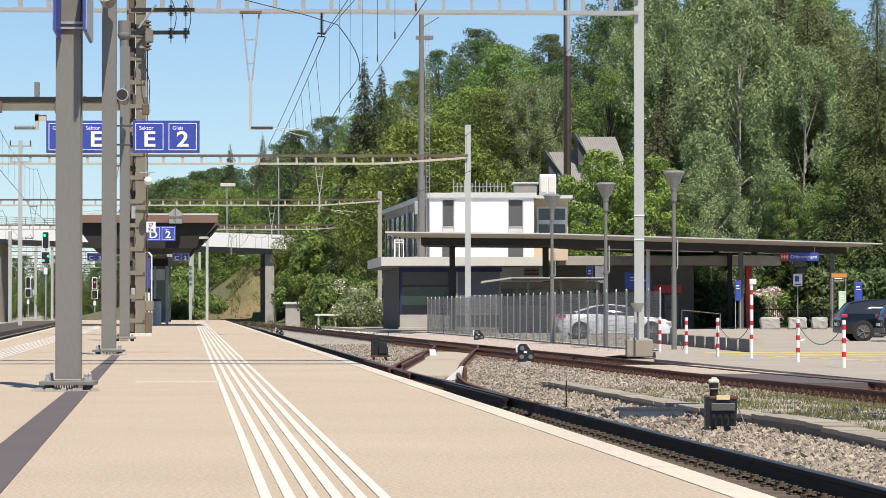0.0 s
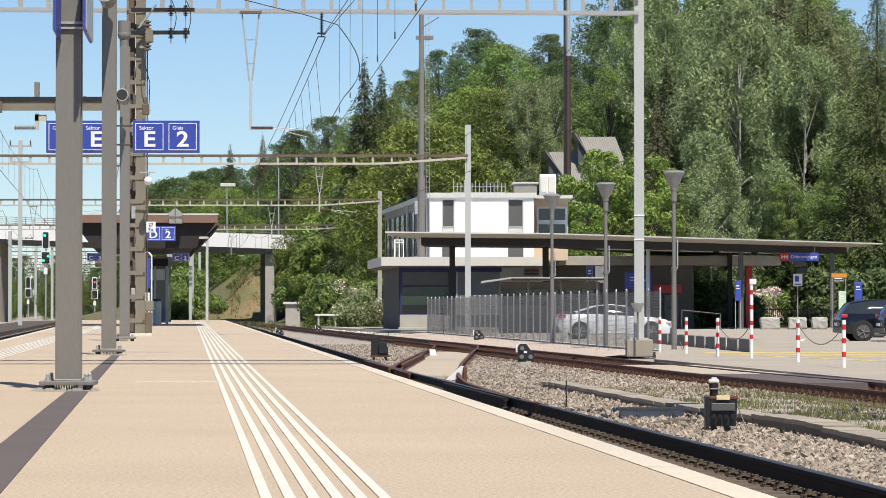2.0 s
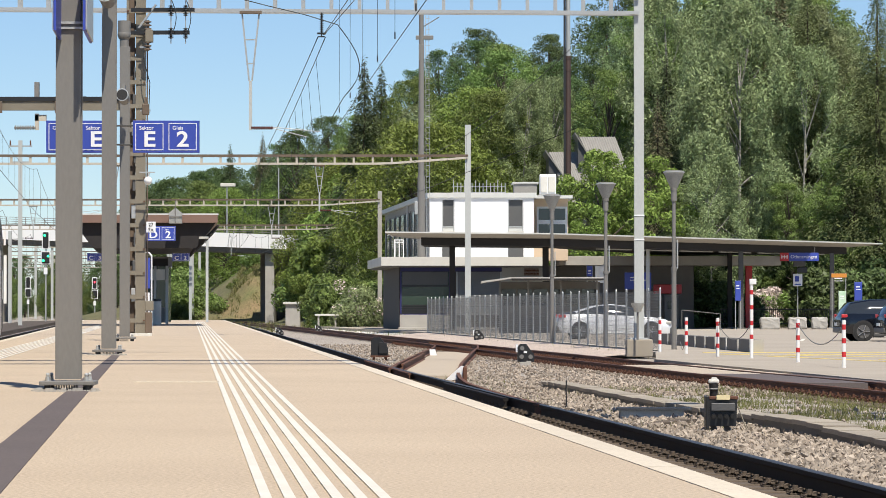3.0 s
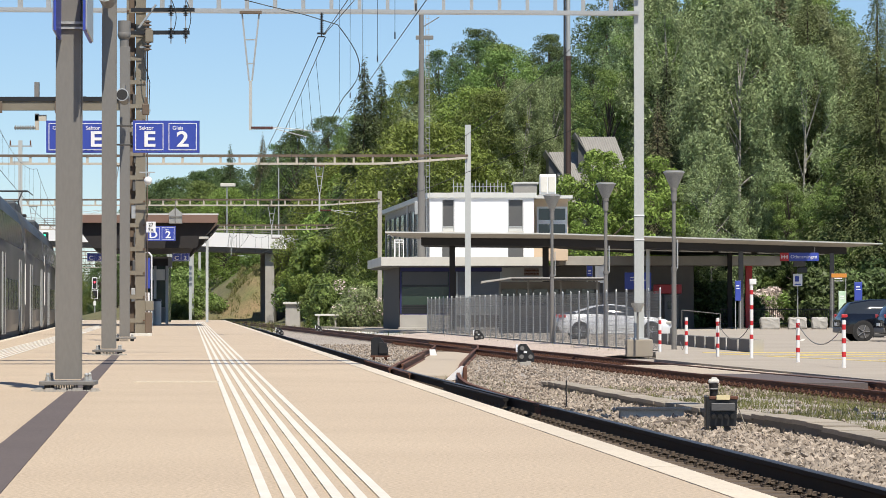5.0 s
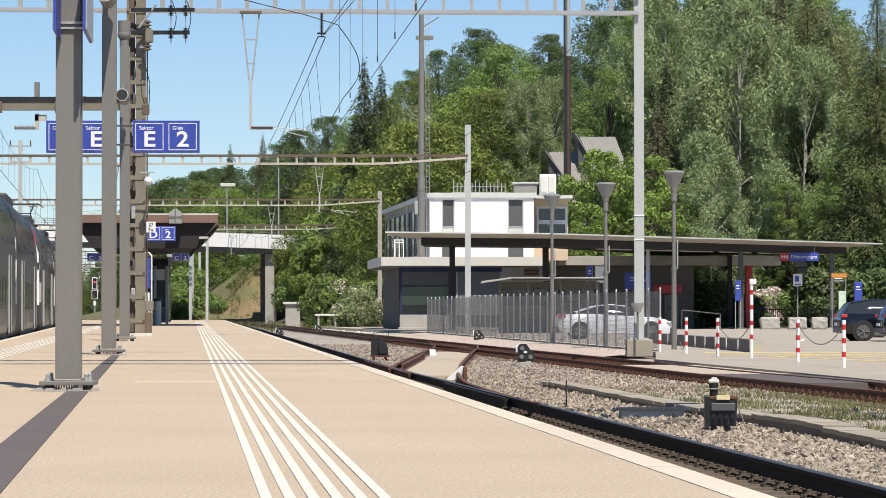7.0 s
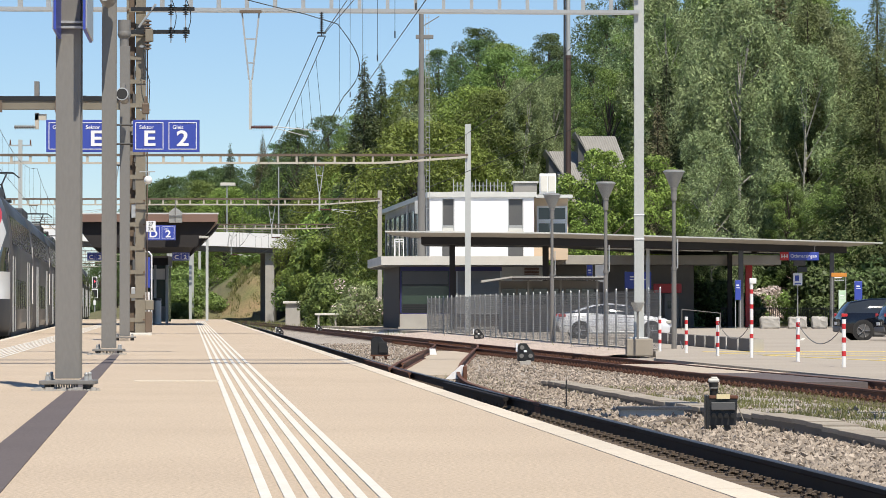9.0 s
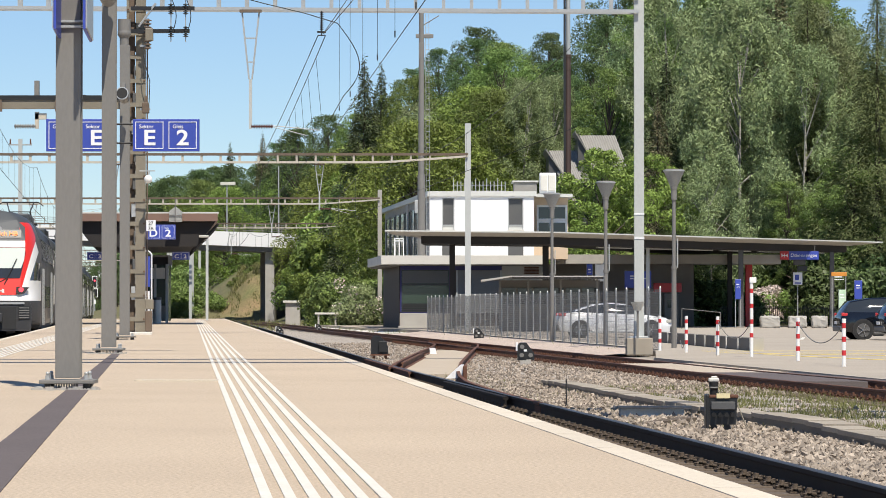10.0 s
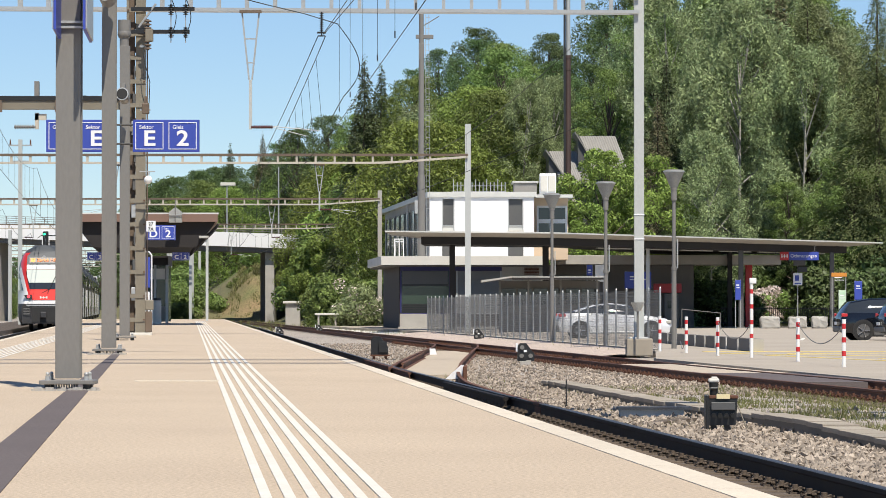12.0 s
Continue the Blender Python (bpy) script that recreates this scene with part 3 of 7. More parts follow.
def spruce(seed, height, width, material, count, size, label="", bare=0.08):
    rng = np.random.default_rng(seed)
    ob = thing("conifer", label or "tall dark spruce with drooping boughs", "tree")
    solid("trunk", lambda bm: rod(bm, (0, 0, 0), (0, 0, height), height * 0.014, 0.02, 8), "bark", ob)
    t = bare + (1 - bare) * (1 - np.sqrt(rng.random(count)))
    tier = np.round(t * height / 0.9) * 0.9 / height
    t = tier + rng.normal(0, 0.017, count)
    a = np.round(rng.random(count) * 11) / 11 * 6.283 + tier * 40 + rng.normal(0, 0.13, count)
    lim = width * 0.5 * np.maximum(1 - t, 0.01) ** 0.85 * (0.72 + 0.25 * np.sin(a * 3 + tier * 60) + 0.22 * np.sin(a + tier * 37))
    rad = lim * np.sqrt(rng.random(count))
    p = np.stack([np.cos(a) * rad, np.sin(a) * rad, t * height - rad * 0.32 + rng.normal(0, 0.06, count)], 1)
    out = np.stack([np.cos(a), np.sin(a), np.full(count, -0.45)], 1) + rng.normal(0, 0.25, (count, 3))
    out /= np.linalg.norm(out, axis=1, keepdims=True)
    side = np.cross(out, rng.normal(0, 0.4, (count, 3)) + np.array([0, 0, 1.0]))
    side /= np.linalg.norm(side, axis=1, keepdims=True)
    s = size * (0.6 + 0.8 * rng.random((count, 1)))
    v = np.stack([p, p + out * s + side * s * 0.45, p + out * s * 2.1, p + out * s - side * s * 0.45], 1)
    crown = new("crown", tree_mesh("crown", v.reshape(-1, 3), np.arange(count * 4).reshape(-1, 4), material))
    crown.parent = ob
    return ob


def plant(proto, spots, first=True):
    """Set the prototype on its first spot and copies on the rest; each spot: x, y, scale, turn."""
    for i, (x, y, s, a) in enumerate(spots):
        m = Matrix.Translation((x, y, terrain(x, y) - 0.15)) @ Matrix.Rotation(a, 4, "Z")
        ob = proto if i == 0 else copy_thing(proto, m)
        ob.matrix_basis = m
        ob.scale = (s, s, s)


# how steeply the wood's outline stands over the eye, from the west end to the east
WOOD_ACROSS = (-0.16, -0.0850, -0.0822, -0.068, -0.0523, -0.0445, -0.035, -0.0273, -0.0163, -0.01, 0.0025, 0.0135, 0.0244, 0.0432, 0.047, 0.054, 0.081, 0.104, 0.112)
WOOD_RISE = (0.0145, 0.0150, 0.034, 0.0385, 0.040, 0.0464, 0.0526, 0.0530, 0.0570, 0.0670, 0.0706, 0.0761, 0.0746, 0.0745, 0.0855, 0.090, 0.095, 0.090, 0.082)


def forest():
    kinds = [
        (broad_tree(11, 17, 11.5, "leaf", 30000, 0.10, bare=0.08, puffs=140, clump=0.70), 1.0),
        (broad_tree(12, 19, 11, "leaf_dark", 30000, 0.10, bare=0.08, puffs=140, clump=0.70), 1.0),
        (broad_tree(13, 18, 10, "leaf_grey", 28000, 0.09, bare=0.08, droop=1.6, puffs=130, clump=0.70, label="grey-green weeping birch-like tree on the slope"), 1.0),
        (broad_tree(14, 15, 12, "leaf_fresh", 30000, 0.10, bare=0.05, puffs=140, clump=0.70, label="bright green bushy tree at the wood's edge"), 1.0),
    ]
    kinds += [
        (broad_tree(16, 25, 11, "leaf_grey", 39000, 0.100, bare=0.06, bark="birch", droop=2.2, puffs=120, weep=0.42, clump=0.56, label="tall grey-green weeping birch with pale trunk"), 1.0),
        (broad_tree(17, 24, 10.5, "leaf_grey", 38000, 0.095, bare=0.05, bark="birch", droop=1.8, puffs=110, weep=0.35, clump=0.56, label="tall dense weeping birch beside the car park"), 1.0),
        (broad_tree(18, 22, 11, "leaf", 36000, 0.085, bare=0.05, puffs=90, clump=0.64, label="tall fresh green tree behind the car park"), 1.0),
    ]
    rng = random.Random(5)
    spots = [[] for _ in kinds]

    tall = (17, 19, 18, 15, 25, 24, 22)

    def stand(x, y, s, kind):
        """s: the share of the wood's full height that this tree reaches."""
        full = y * np.interp(x / y, WOOD_ACROSS, WOOD_RISE) + 0.7 - terrain(x, y)
        k = max(0.28, min(1.5, s * full / (tall[kind] * 0.97)))
        spots[kind].append((x, y, k, rng.random() * 6.28))

    # rows of trees climb the slope behind the station
    def row(y, tan0, tan1, gap, s0, s1, mix):
        x = tan0 * y
        while x < tan1 * y:
            yy = y + rng.uniform(-7, 7)
            if y < 330 and 0.020 < x / y < 0.058:      # the barn's yard
                x += gap
                continue
            stand(x + rng.uniform(-1.5, 1.5), yy, rng.uniform(s0, s1), rng.choice(mix))
            x += gap * rng.uniform(0.8, 1.2)

    row(266, 0.080, 0.135, 5.6, 0.80, 0.98, (4, 5, 4, 6))
    row(284, 0.066, 0.140, 5.2, 0.94, 1.04, (4, 5, 5, 4))
    row(302, 0.062, 0.135, 5.0, 0.9, 1.02, (5, 6, 4))
    row(258, 0.076, 0.135, 5.0, 0.38, 0.62, (6, 5, 6))
    row(452, -0.15, -0.084, 4.4, 0.60, 0.85, (0, 1))
    row(296, -0.004, 0.160, 6.5, 0.70, 0.86, (0, 2, 0, 3))
    row(318, -0.008, 0.165, 7.0, 0.78, 0.95, (1, 0, 2, 2))
    row(352, -0.006, 0.10, 6.5, 0.84, 1.02, (1, 1, 0, 2))
    row(404, -0.036, 0.07, 7.0, 0.90, 1.03, (1, 1, 1, 0))
    row(430, -0.034, 0.07, 6.5, 1.03, 1.13, (1, 1, 1))
    row(316, -0.014, -0.006, 4.2, 0.55, 0.75, (3, 0, 3))
    row(366, -0.031, -0.01, 4.4, 0.66, 0.88, (3, 3, 0))
    row(440, -0.062, -0.035, 6.0, 0.70, 0.88, (0, 3, 1))
    row(470, -0.082, -0.045, 4.6, 0.72, 0.95, (1, 0, 3))
    row(540, -0.081, -0.03, 4.0, 0.93, 1.04, (1, 1, 1))
    row(520, -0.0815, -0.045, 3.8, 0.94, 1.03, (1, 1, 1))
    row(560, -0.15, -0.083, 4.4, 0.8, 1.0, (1, 0, 1))
    row(620, -0.17, -0.07, 4.6, 0.9, 1.08, (1, 1))
    # single trees that stand out at the wood's edge
    for x, y, sh, kind in ((6.3, 303, 0.80, 4), (9.2, 311, 0.78, 5), (8.0, 306, 0.60, 4), (-2.6, 288, 0.78, 3), (0.6, 290, 0.70, 3), (2.2, 297, 0.80, 3), (6.4, 292, 0.82, 5), (8.8, 297, 0.84, 4), (-5.0, 362, 0.78, 3), (-9.4, 364, 0.66, 3), (-12.6, 374, 0.62, 3), (13.5, 290, 0.74, 6)):
        stand(x, y, sh, kind)
    for (proto, _), sp in zip(kinds, spots):
        plant(proto, sp)
    lone = broad_tree(15, 13, 8.5, "leaf_fresh", 20000, 0.095, bare=0.06, puffs=80, clump=0.62, label="bright green tree in front of the barn")
    plant(lone, [(11.4, 249, 1.02, 0.4), (13.4, 253, 1.0, 2.4), (9.6, 247, 0.72, 1.4)])
    sp = spruce(21, 19, 9.0, "needle", 34000, 0.115)
    plant(sp, [(-7.5, 344, 1.12, 0), (-6.0, 350, 0.98, 2), (-8.6, 352, 0.9, 4), (-29.8, 505, 0.94, 1), (17.0, 274, 0.9, 0.6)])
    lr = spruce(23, 23, 12.5, "larch", 64000, 0.088, "tall olive-green larch with drooping feathery boughs")
    plant(lr, [(30.6, 254, 1.06, 0.7), (33.8, 262, 1.12, 2.0), (26.9, 266, 0.98, 3.0)])
    dry = spruce(22, 20, 8.5, "needle_brown", 26000, 0.11, "tall thinning conifer with brownish boughs")
    plant(dry, [(15.6, 262, 0.80, 0), (25.5, 280, 1.2, 1.2), (-25.0, 500, 0.92, 0.3)])


forest()


def bush(seed, width, height, material, count, size, label, name="bush"):
    rng = np.random.default_rng(seed)
    ob = thing(name, label, "bush")
    k = 16
    c = np.stack([rng.uniform(-0.38, 0.38, k) * width, rng.uniform(-0.38, 0.38, k) * width, rng.uniform(0.15, 0.75, k) * height], 1)
    r = rng.uniform(0.16, 0.26, k) * width
    solid("stem", lambda bm: [rod(bm, (0, 0, -0.2), p, 0.04, 0.015, 5) for p in c], "bark", ob)
    v, q = leaves(rng, c, r, count, size)
    v[:, 2] = np.maximum(v[:, 2], 0.0)
    o = new("foliage", tree_mesh("foliage", v, q, material))
    o.parent = ob
    return ob


b1 = bush(31, 5.0, 4.2, "leaf", 9000, 0.10, "dense green bush at the foot of the embankment")
plant(b1, [(-7.9, 268, 1.0, 0.2), (-7.0, 262, 1.1, 1.2), (-5.4, 268, 1.0, 2.0), (-7.6, 282, 1.0, 3.1), (-6.0, 285, 1.0, 4.0), (-8.2, 296, 0.95, 5.0), (-9.6, 352, 1.9, 0.9),
           (-7.0, 350, 2.1, 2.2), (-11.2, 356, 1.7, 4.2), (-4.9, 276, 1.0, 3.3), (-27.0, 398, 1.2, 1.0), (-29.5, 410, 1.5, 0.0), (-30.5, 372, 0.8, 1.6), (-25.2, 402, 0.42, 1.0), (-22.4, 424, 0.62, 2.0), (-21.0, 432, 0.7, 3.0), (-24.0, 416, 0.3, 4.0),
           (-28.6, 392, 0.6, 0.4), (-32.0, 400, 1.1, 2.2), (-22.0, 408, 0.26, 5.0)])
b3 = bush(38, 7.0, 8.2, "leaf_fresh", 26000, 0.115, "tall bright green bush in front of the embankment")
plant(b3, [(-9.4, 348, 1.0, 0.3), (-7.0, 349, 1.1, 1.7), (-11.6, 350, 0.95, 2.9), (-4.6, 347, 1.1, 4.1), (-13.4, 354, 0.8, 5.0), (-3.6, 332, 0.95, 0.9), (-8.0, 353, 1.45, 2.2), (-5.6, 352, 1.5, 5.2), (-10.6, 355, 1.3, 3.9)])
b2 = bush(32, 4.0, 3.0, "leaf_dark", 7000, 0.10, "dark green shrub beyond the car park")
plant(b2, [(15.2, 246, 1.0, 0), (17.6, 250, 1.3, 1), (20.0, 248, 1.0, 2), (27.2, 250, 1.5, 5), (29.8, 248, 1.5, 6), (13.0, 250, 1.2, 1),
           (18.8, 256, 1.9, 2.3), (23.4, 262, 1.6, 3.3), (28.4, 258, 2.2, 0.3), (15.6, 257, 1.8, 4.3), (33, 252, 2.0, 1.3), (36, 250, 1.8, 2.2)])


# ---- the train ----
SECTION = [(1.33, 0.45), (1.40, 0.75), (1.40, 2.05), (1.405, 2.6), (1.39, 3.05), (1.32, 3.55), (1.17, 3.98), (0.92, 4.28), (0.55, 4.47), (0.0, 4.55)]


def ring(points):
    return [(-x, z) for x, z in points] + [(x, z) for x, z in reversed(points[:-1])]


def shell(bm, stations, mats):
    """Cross-sections (y, half-width factor, list of (x, z)) joined into a hull; mats(z, y) picks the material."""
    rings = []
    for y, pts in stations:
        rings.append([bm.verts.new((x, y, z)) for x, z in pts])
    n = len(rings[0])
    for r0, r1 in zip(rings, rings[1:]):
        for i in range(n - 1):
            f = bm.faces.new((r0[i], r0[i + 1], r1[i + 1], r1[i]))
            c = f.calc_center_median()
            f.material_index, f.smooth = mats(c), True
    bm.faces.new(rings[0])
    bm.faces.new(rings[-1][::-1])
    bmesh.ops.recalc_face_normals(bm, faces=bm.faces[:])


def bogie(parent, y):
    bg = solid("bogie", lambda bm: (box(bm, -1.22, -1.02, y - 1.7, y + 1.7, 0.42, 0.72, 0.04), box(bm, 1.02, 1.22, y - 1.7, y + 1.7, 0.42, 0.72, 0.04),
                                    box(bm, -1.1, 1.1, y - 0.3, y + 0.3, 0.45, 0.75, 0.03),
                                    [box(bm, s * 1.24 - 0.06, s * 1.24 + 0.06, y + d - 0.16, y + d + 0.16, 0.34, 0.62, 0.04) for s in (-1, 1) for d in (-1.25, 1.25)]), "train_dark", parent)
    for d in (-1.25, 1.25):
        for s in (-1, 1):
            solid("wheel", lambda bm: rod(bm, (s * 0.68, y + d, 0.44), (s * 0.82, y + d, 0.44), 0.44, n=20), "rail", bg)


def car_body(unit, y0, y1, nose=0):
    """One double-decker car; nose -1: a cab that looks back, +1: one that looks ahead."""
    car = solid("car_body", lambda bm: shell(bm, [(y, ring(SECTION)) for y in (y0 + (2.9 if nose < 0 else 0.15), (y0 + y1) / 2, y1 - (2.9 if nose > 0 else 0.15))],
                                             lambda c: 1 if c.z > 3.75 else 0), ("train_grey", "train_roof"), unit)
    for s in (-1, 1):
        def strip(name, z0, z1, x0, x1, a, b, gap, wide):
            """A row of single panes that share one mesh."""
            bm = bmesh.new()
            vs = [bm.verts.new(p) for p in ((s * x0, -wide / 2, z0), (s * x0, wide / 2, z0), (s * x1, wide / 2, z1), (s * x1, -wide / 2, z1))]
            vs2 = [bm.verts.new((v.co.x - s * 0.05, v.co.y, v.co.z)) for v in vs]
            bm.faces.new(vs)
            for k in range(4):
                bm.faces.new((vs[k], vs[(k + 1) % 4], vs2[(k + 1) % 4], vs2[k]))
            bmesh.ops.recalc_face_normals(bm, faces=bm.faces[:])
            me = mesh_of(name, bm, "train_pane")
            n = int((b - a) / gap)
            for i in range(n):
                ob = new(name, me)
                ob.parent, ob.location = car, (0, a + (b - a) * (i + 0.5) / n, 0)
        strip("upper_window", 2.85, 3.62, 1.418, 1.320, y0 + (4.6 if nose < 0 else 1.5), y1 - (4.6 if nose > 0 else 1.5), 1.9, 1.78)
        strip("lower_window", 1.15, 1.95, 1.412, 1.412, y0 + 7.2, y1 - 7.2, 1.9, 1.6)
        for yd in (y0 + 5.6, y1 - 5.6):
            door = solid("door", lambda bm: (box(bm, min(s * 1.38, s * 1.425), max(s * 1.38, s * 1.425), yd - 0.72, yd + 0.72, 0.55, 2.55, 0.01),), "train_dark", car, "sliding door with pale edges")
            for q in (-0.78, 0.78):
                solid("door_edge", lambda bm: box(bm, min(s * 1.40, s * 1.440), max(s * 1.40, s * 1.440), yd + q - 0.035, yd + q + 0.035, 0.55, 2.55), "galv", door)
            solid("door_glass", lambda bm: [box(bm, min(s * 1.40, s * 1.432), max(s * 1.40, s * 1.432), yd + q - 0.22, yd + q + 0.22, 1.2, 2.2) for q in (-0.36, 0.36)], "train_pane", door)
        solid("gap_strip", lambda bm: box(bm, min(s * 1.36, s * 1.43), max(s * 1.36, s * 1.43), y1 - 0.62, y1 - 0.50, 1.3, 2.5), "train_white", car)
        solid("gap_strip", lambda bm: box(bm, min(s * 1.36, s * 1.41), max(s * 1.36, s * 1.41), y1 - 0.62, y1 - 0.50, 2.75, 3.1), "train_white", car)
    solid("skirt", lambda bm: [box(bm, min(s * 1.2, s * 1.36), max(s * 1.2, s * 1.36), y0 + 5.2, y1 - 5.2, 0.22, 0.60, 0.03) for s in (-1, 1)], "train_dark", car)
    solid("inter_car_gangway", lambda bm: box(bm, -1.15, 1.15, y1 - 0.2, y1 + 0.2, 0.6, 4.0, 0.08), "dark", car) if nose <= 0 else None
    bogie(unit, y0 + (4.3 if nose < 0 else 2.9))
    bogie(unit, y1 - (4.3 if nose > 0 else 2.9))
    if nose:
        d, f0 = (1, y0) if nose < 0 else (-1, y1)
        cab(unit, f0, d)


def cab(unit, f0, d):
    """The rounded cab: f0 is its foremost point, d the way from there into the car."""
    def at(dist):
        return f0 + d * dist

    def half(z, dist):
        base = next(x0 + (x1 - x0) * (z - z0) / (z1 - z0) for (x0, z0), (x1, z1) in zip(SECTION, SECTION[1:]) if z0 <= z <= z1 + 1e-6)
        k = min(1.0, dist / 2.9)
        return base * (0.84 + 0.16 * (1 - (1 - k) ** 3))

    def lean(z):
        """How far the face lies back at a height."""
        return 0.10 + (0.0 if z < 1.5 else 0.34 * (z - 1.5) + 0.30 * max(0, z - 3.3) ** 2)
    levels = [0.45, 0.75, 1.1, 1.4, 1.55, 1.72, 1.9, 2.1, 2.3, 2.5, 2.72, 2.9, 3.1, 3.2, 3.32, 3.45, 3.6, 3.75, 3.9, 4.0, 4.12, 4.22, 4.3, 4.36, 4.42, 4.47, 4.51, 4.55]
    taper = ((0.0, 0.62), (0.03, 0.71), (0.10, 0.81), (0.25, 0.905), (0.5, 0.97), (0.8, 1.0), (1.0, 1.0))
    ks = np.linspace(0, 1, 80)
    fk = np.interp(ks, [t[0] for t in taper], [t[1] for t in taper])
    bm = bmesh.new()
    rows = []
    for z in levels:
        backs = lean(z) + (2.9 - lean(z)) * ks
        low = 0.58 * max(0.0, min(1.0, (1.75 - z) / 0.35))
        ws = np.array([half(z, float(b)) for b in backs]) if z < 4.54 else np.full(80, 0.02)
        ws = np.maximum.accumulate(ws * (fk + (1 - fk) * low)) + ks * 1e-4
        flat, wide = ws[0], ws[-1]
        mid = ws[56]
        c1 = min(max(1.02 + (z - 2.3) * 0.27 - 0.10, flat * 1.04), mid - 0.06)     # inner edge of the white stripe
        c2 = min(c1 + 0.20 * max(0.02, min(1.0, 1 - (z - 3.1) / 0.35)), mid - 0.03)   # its outer edge
        xs = [0.0, flat * 0.6, flat * 0.98] + [flat + (c1 - flat) * t for t in (0.35, 0.7)] + [c1, (c1 + c2) / 2, c2] + [c2 + (mid - c2) * t for t in (0.35, 0.7, 1.0)]
        side = [(x, float(np.interp(x, ws, backs))) for x in xs] + [(float(ws[k]), float(backs[k])) for k in (64, 72, 79)]
        rows.append([bm.verts.new((-x, at(b), z)) for x, b in side[::-1]] + [bm.verts.new((x, at(b), z)) for x, b in side[1:]])
    n = len(rows[0])
    for (z0, r0), (z1, r1) in zip(zip(levels, rows), zip(levels[1:], rows[1:])):
        zc = (z0 + z1) / 2
        for i in range(n - 1):
            f = bm.faces.new((r0[i], r0[i + 1], r1[i + 1], r1[i]))
            f.smooth = True
            j = (i - 13) if i >= 13 else (12 - i)      # columns outwards from the middle
            if zc > 4.12:
                m = 4
            elif zc > 3.32:
                m = 4 if j < 2 else (2 if j < 5 else (1 if j < 7 and zc < 3.45 else 3))
            elif zc < 1.4:
                m = 5
            elif zc < (1.72 if j < 7 else 2.04):
                m = 1
            else:
                m = 2 if j < 5 else (1 if j < 7 else (6 if zc < 2.72 and j < 10 else 3))
            f.material_index = m
    bm.faces.new(rows[0])
    bmesh.ops.recalc_face_normals(bm, faces=bm.faces[:])
    cb = part("cab", bm, ("train_grey", "train_white", "train_red", "train_grey", "train_roof", "train_dark", "pane"), unit, "rounded white and red driver's cab")

    def facing(name, poly, out, material, label=""):
        """A panel on the face: a polygon of (x, z) that follows the lean, standing proud by out."""
        b = bmesh.new()
        front = [b.verts.new((x, at(lean(z) - out + 0.010 * abs(x) ** 3), z)) for x, z in poly]
        back = [b.verts.new((x, at(lean(z) + 0.12), z)) for x, z in poly]
        b.faces.new(front)
        for i in range(len(poly)):
            j = (i + 1) % len(poly)
            b.faces.new((front[i], front[j], back[j], back[i]))
        bmesh.ops.recalc_face_normals(b, faces=b.faces[:])
        return part(name, b, material, cb, label)
    facing("nose_panel", [(-0.62, 1.60), (0.62, 1.60), (0.74, 1.95), (0.80, 2.28), (-0.80, 2.28), (-0.74, 1.95)], 0.03, "train_red")
    facing("window_band", [(-0.74, 2.18), (0.74, 2.18), (0.82, 2.55), (0.92, 3.1), (-0.92, 3.1), (-0.82, 2.55)], 0.045, "pane")
    facing("windscreen", [(-0.77, 2.52), (0.77, 2.52), (0.87, 2.8), (0.91, 3.22), (-0.91, 3.22), (-0.87, 2.8)], 0.06, "windscreen", "large windscreen, the bright sky's reflection painted into its pale colour")
    facing("screen_head", [(-0.90, 3.24), (0.90, 3.24), (0.90, 3.48), (-0.90, 3.48)], 0.055, "galv")
    facing("brow", [(-0.90, 3.50), (0.90, 3.50), (0.88, 3.95), (0.6, 4.2), (-0.6, 4.2), (-0.88, 3.95)], 0.035, "train_roof")
    facing("display", [(-0.76, 3.58), (0.76, 3.58), (0.76, 3.86), (-0.76, 3.86)], 0.05, "black")
    facing("display_number", [(-0.70, 3.62), (-0.46, 3.62), (-0.46, 3.82), (-0.70, 3.82)], 0.06, "amber_text")
    if d > 0:
        letters("display_text", "Zürich HB", 0.235, "amber_text", cb, pose(0.14, at(lean(3.72) - 0.085), 3.72, 66, 0, 0), bold=0.008)
    facing("bumper", [(-1.12, 0.36), (1.12, 0.36), (1.16, 1.15), (1.08, 1.36), (-1.08, 1.36), (-1.16, 1.15)], 0.07, "train_dark")
    # a flat plate, its dark colour painting the recess's shade
    facing("coupler_recess", [(-0.62, 0.42), (0.62, 0.42), (0.62, 1.18), (-0.62, 1.18)], 0.08, "dark")
    facing("bumper_lip", [(-0.9, 1.28), (0.9, 1.28), (0.9, 1.35), (-0.9, 1.35)], 0.10, "galv")
    solid("coupler", lambda b: (rod(b, (0, at(-0.12), 0.82), (0, at(0.5), 0.82), 0.10, n=10), box(b, -0.16, 0.16, at(-0.2), at(-0.02), 0.66, 0.98, 0.05)), "train_dark", cb)
    for s in (-1, 1):
        facing("grille", [(s * 0.70, 0.76), (s * 1.08, 0.76), (s * 1.08, 1.22), (s * 0.70, 1.22)], 0.085, "black")
        for k in range(5):
            facing("grille_bar", [(s * 0.72, 0.80 + 0.085 * k), (s * 1.06, 0.80 + 0.085 * k), (s * 1.06, 0.83 + 0.085 * k), (s * 0.72, 0.83 + 0.085 * k)], 0.10, "steel")
        facing("lamp_housing", [(s * 0.60, 1.68), (s * 0.70, 1.61), (s * 0.88, 1.65), (s * 1.05, 1.86), (s * 0.62, 1.88)], 0.085, "dark")
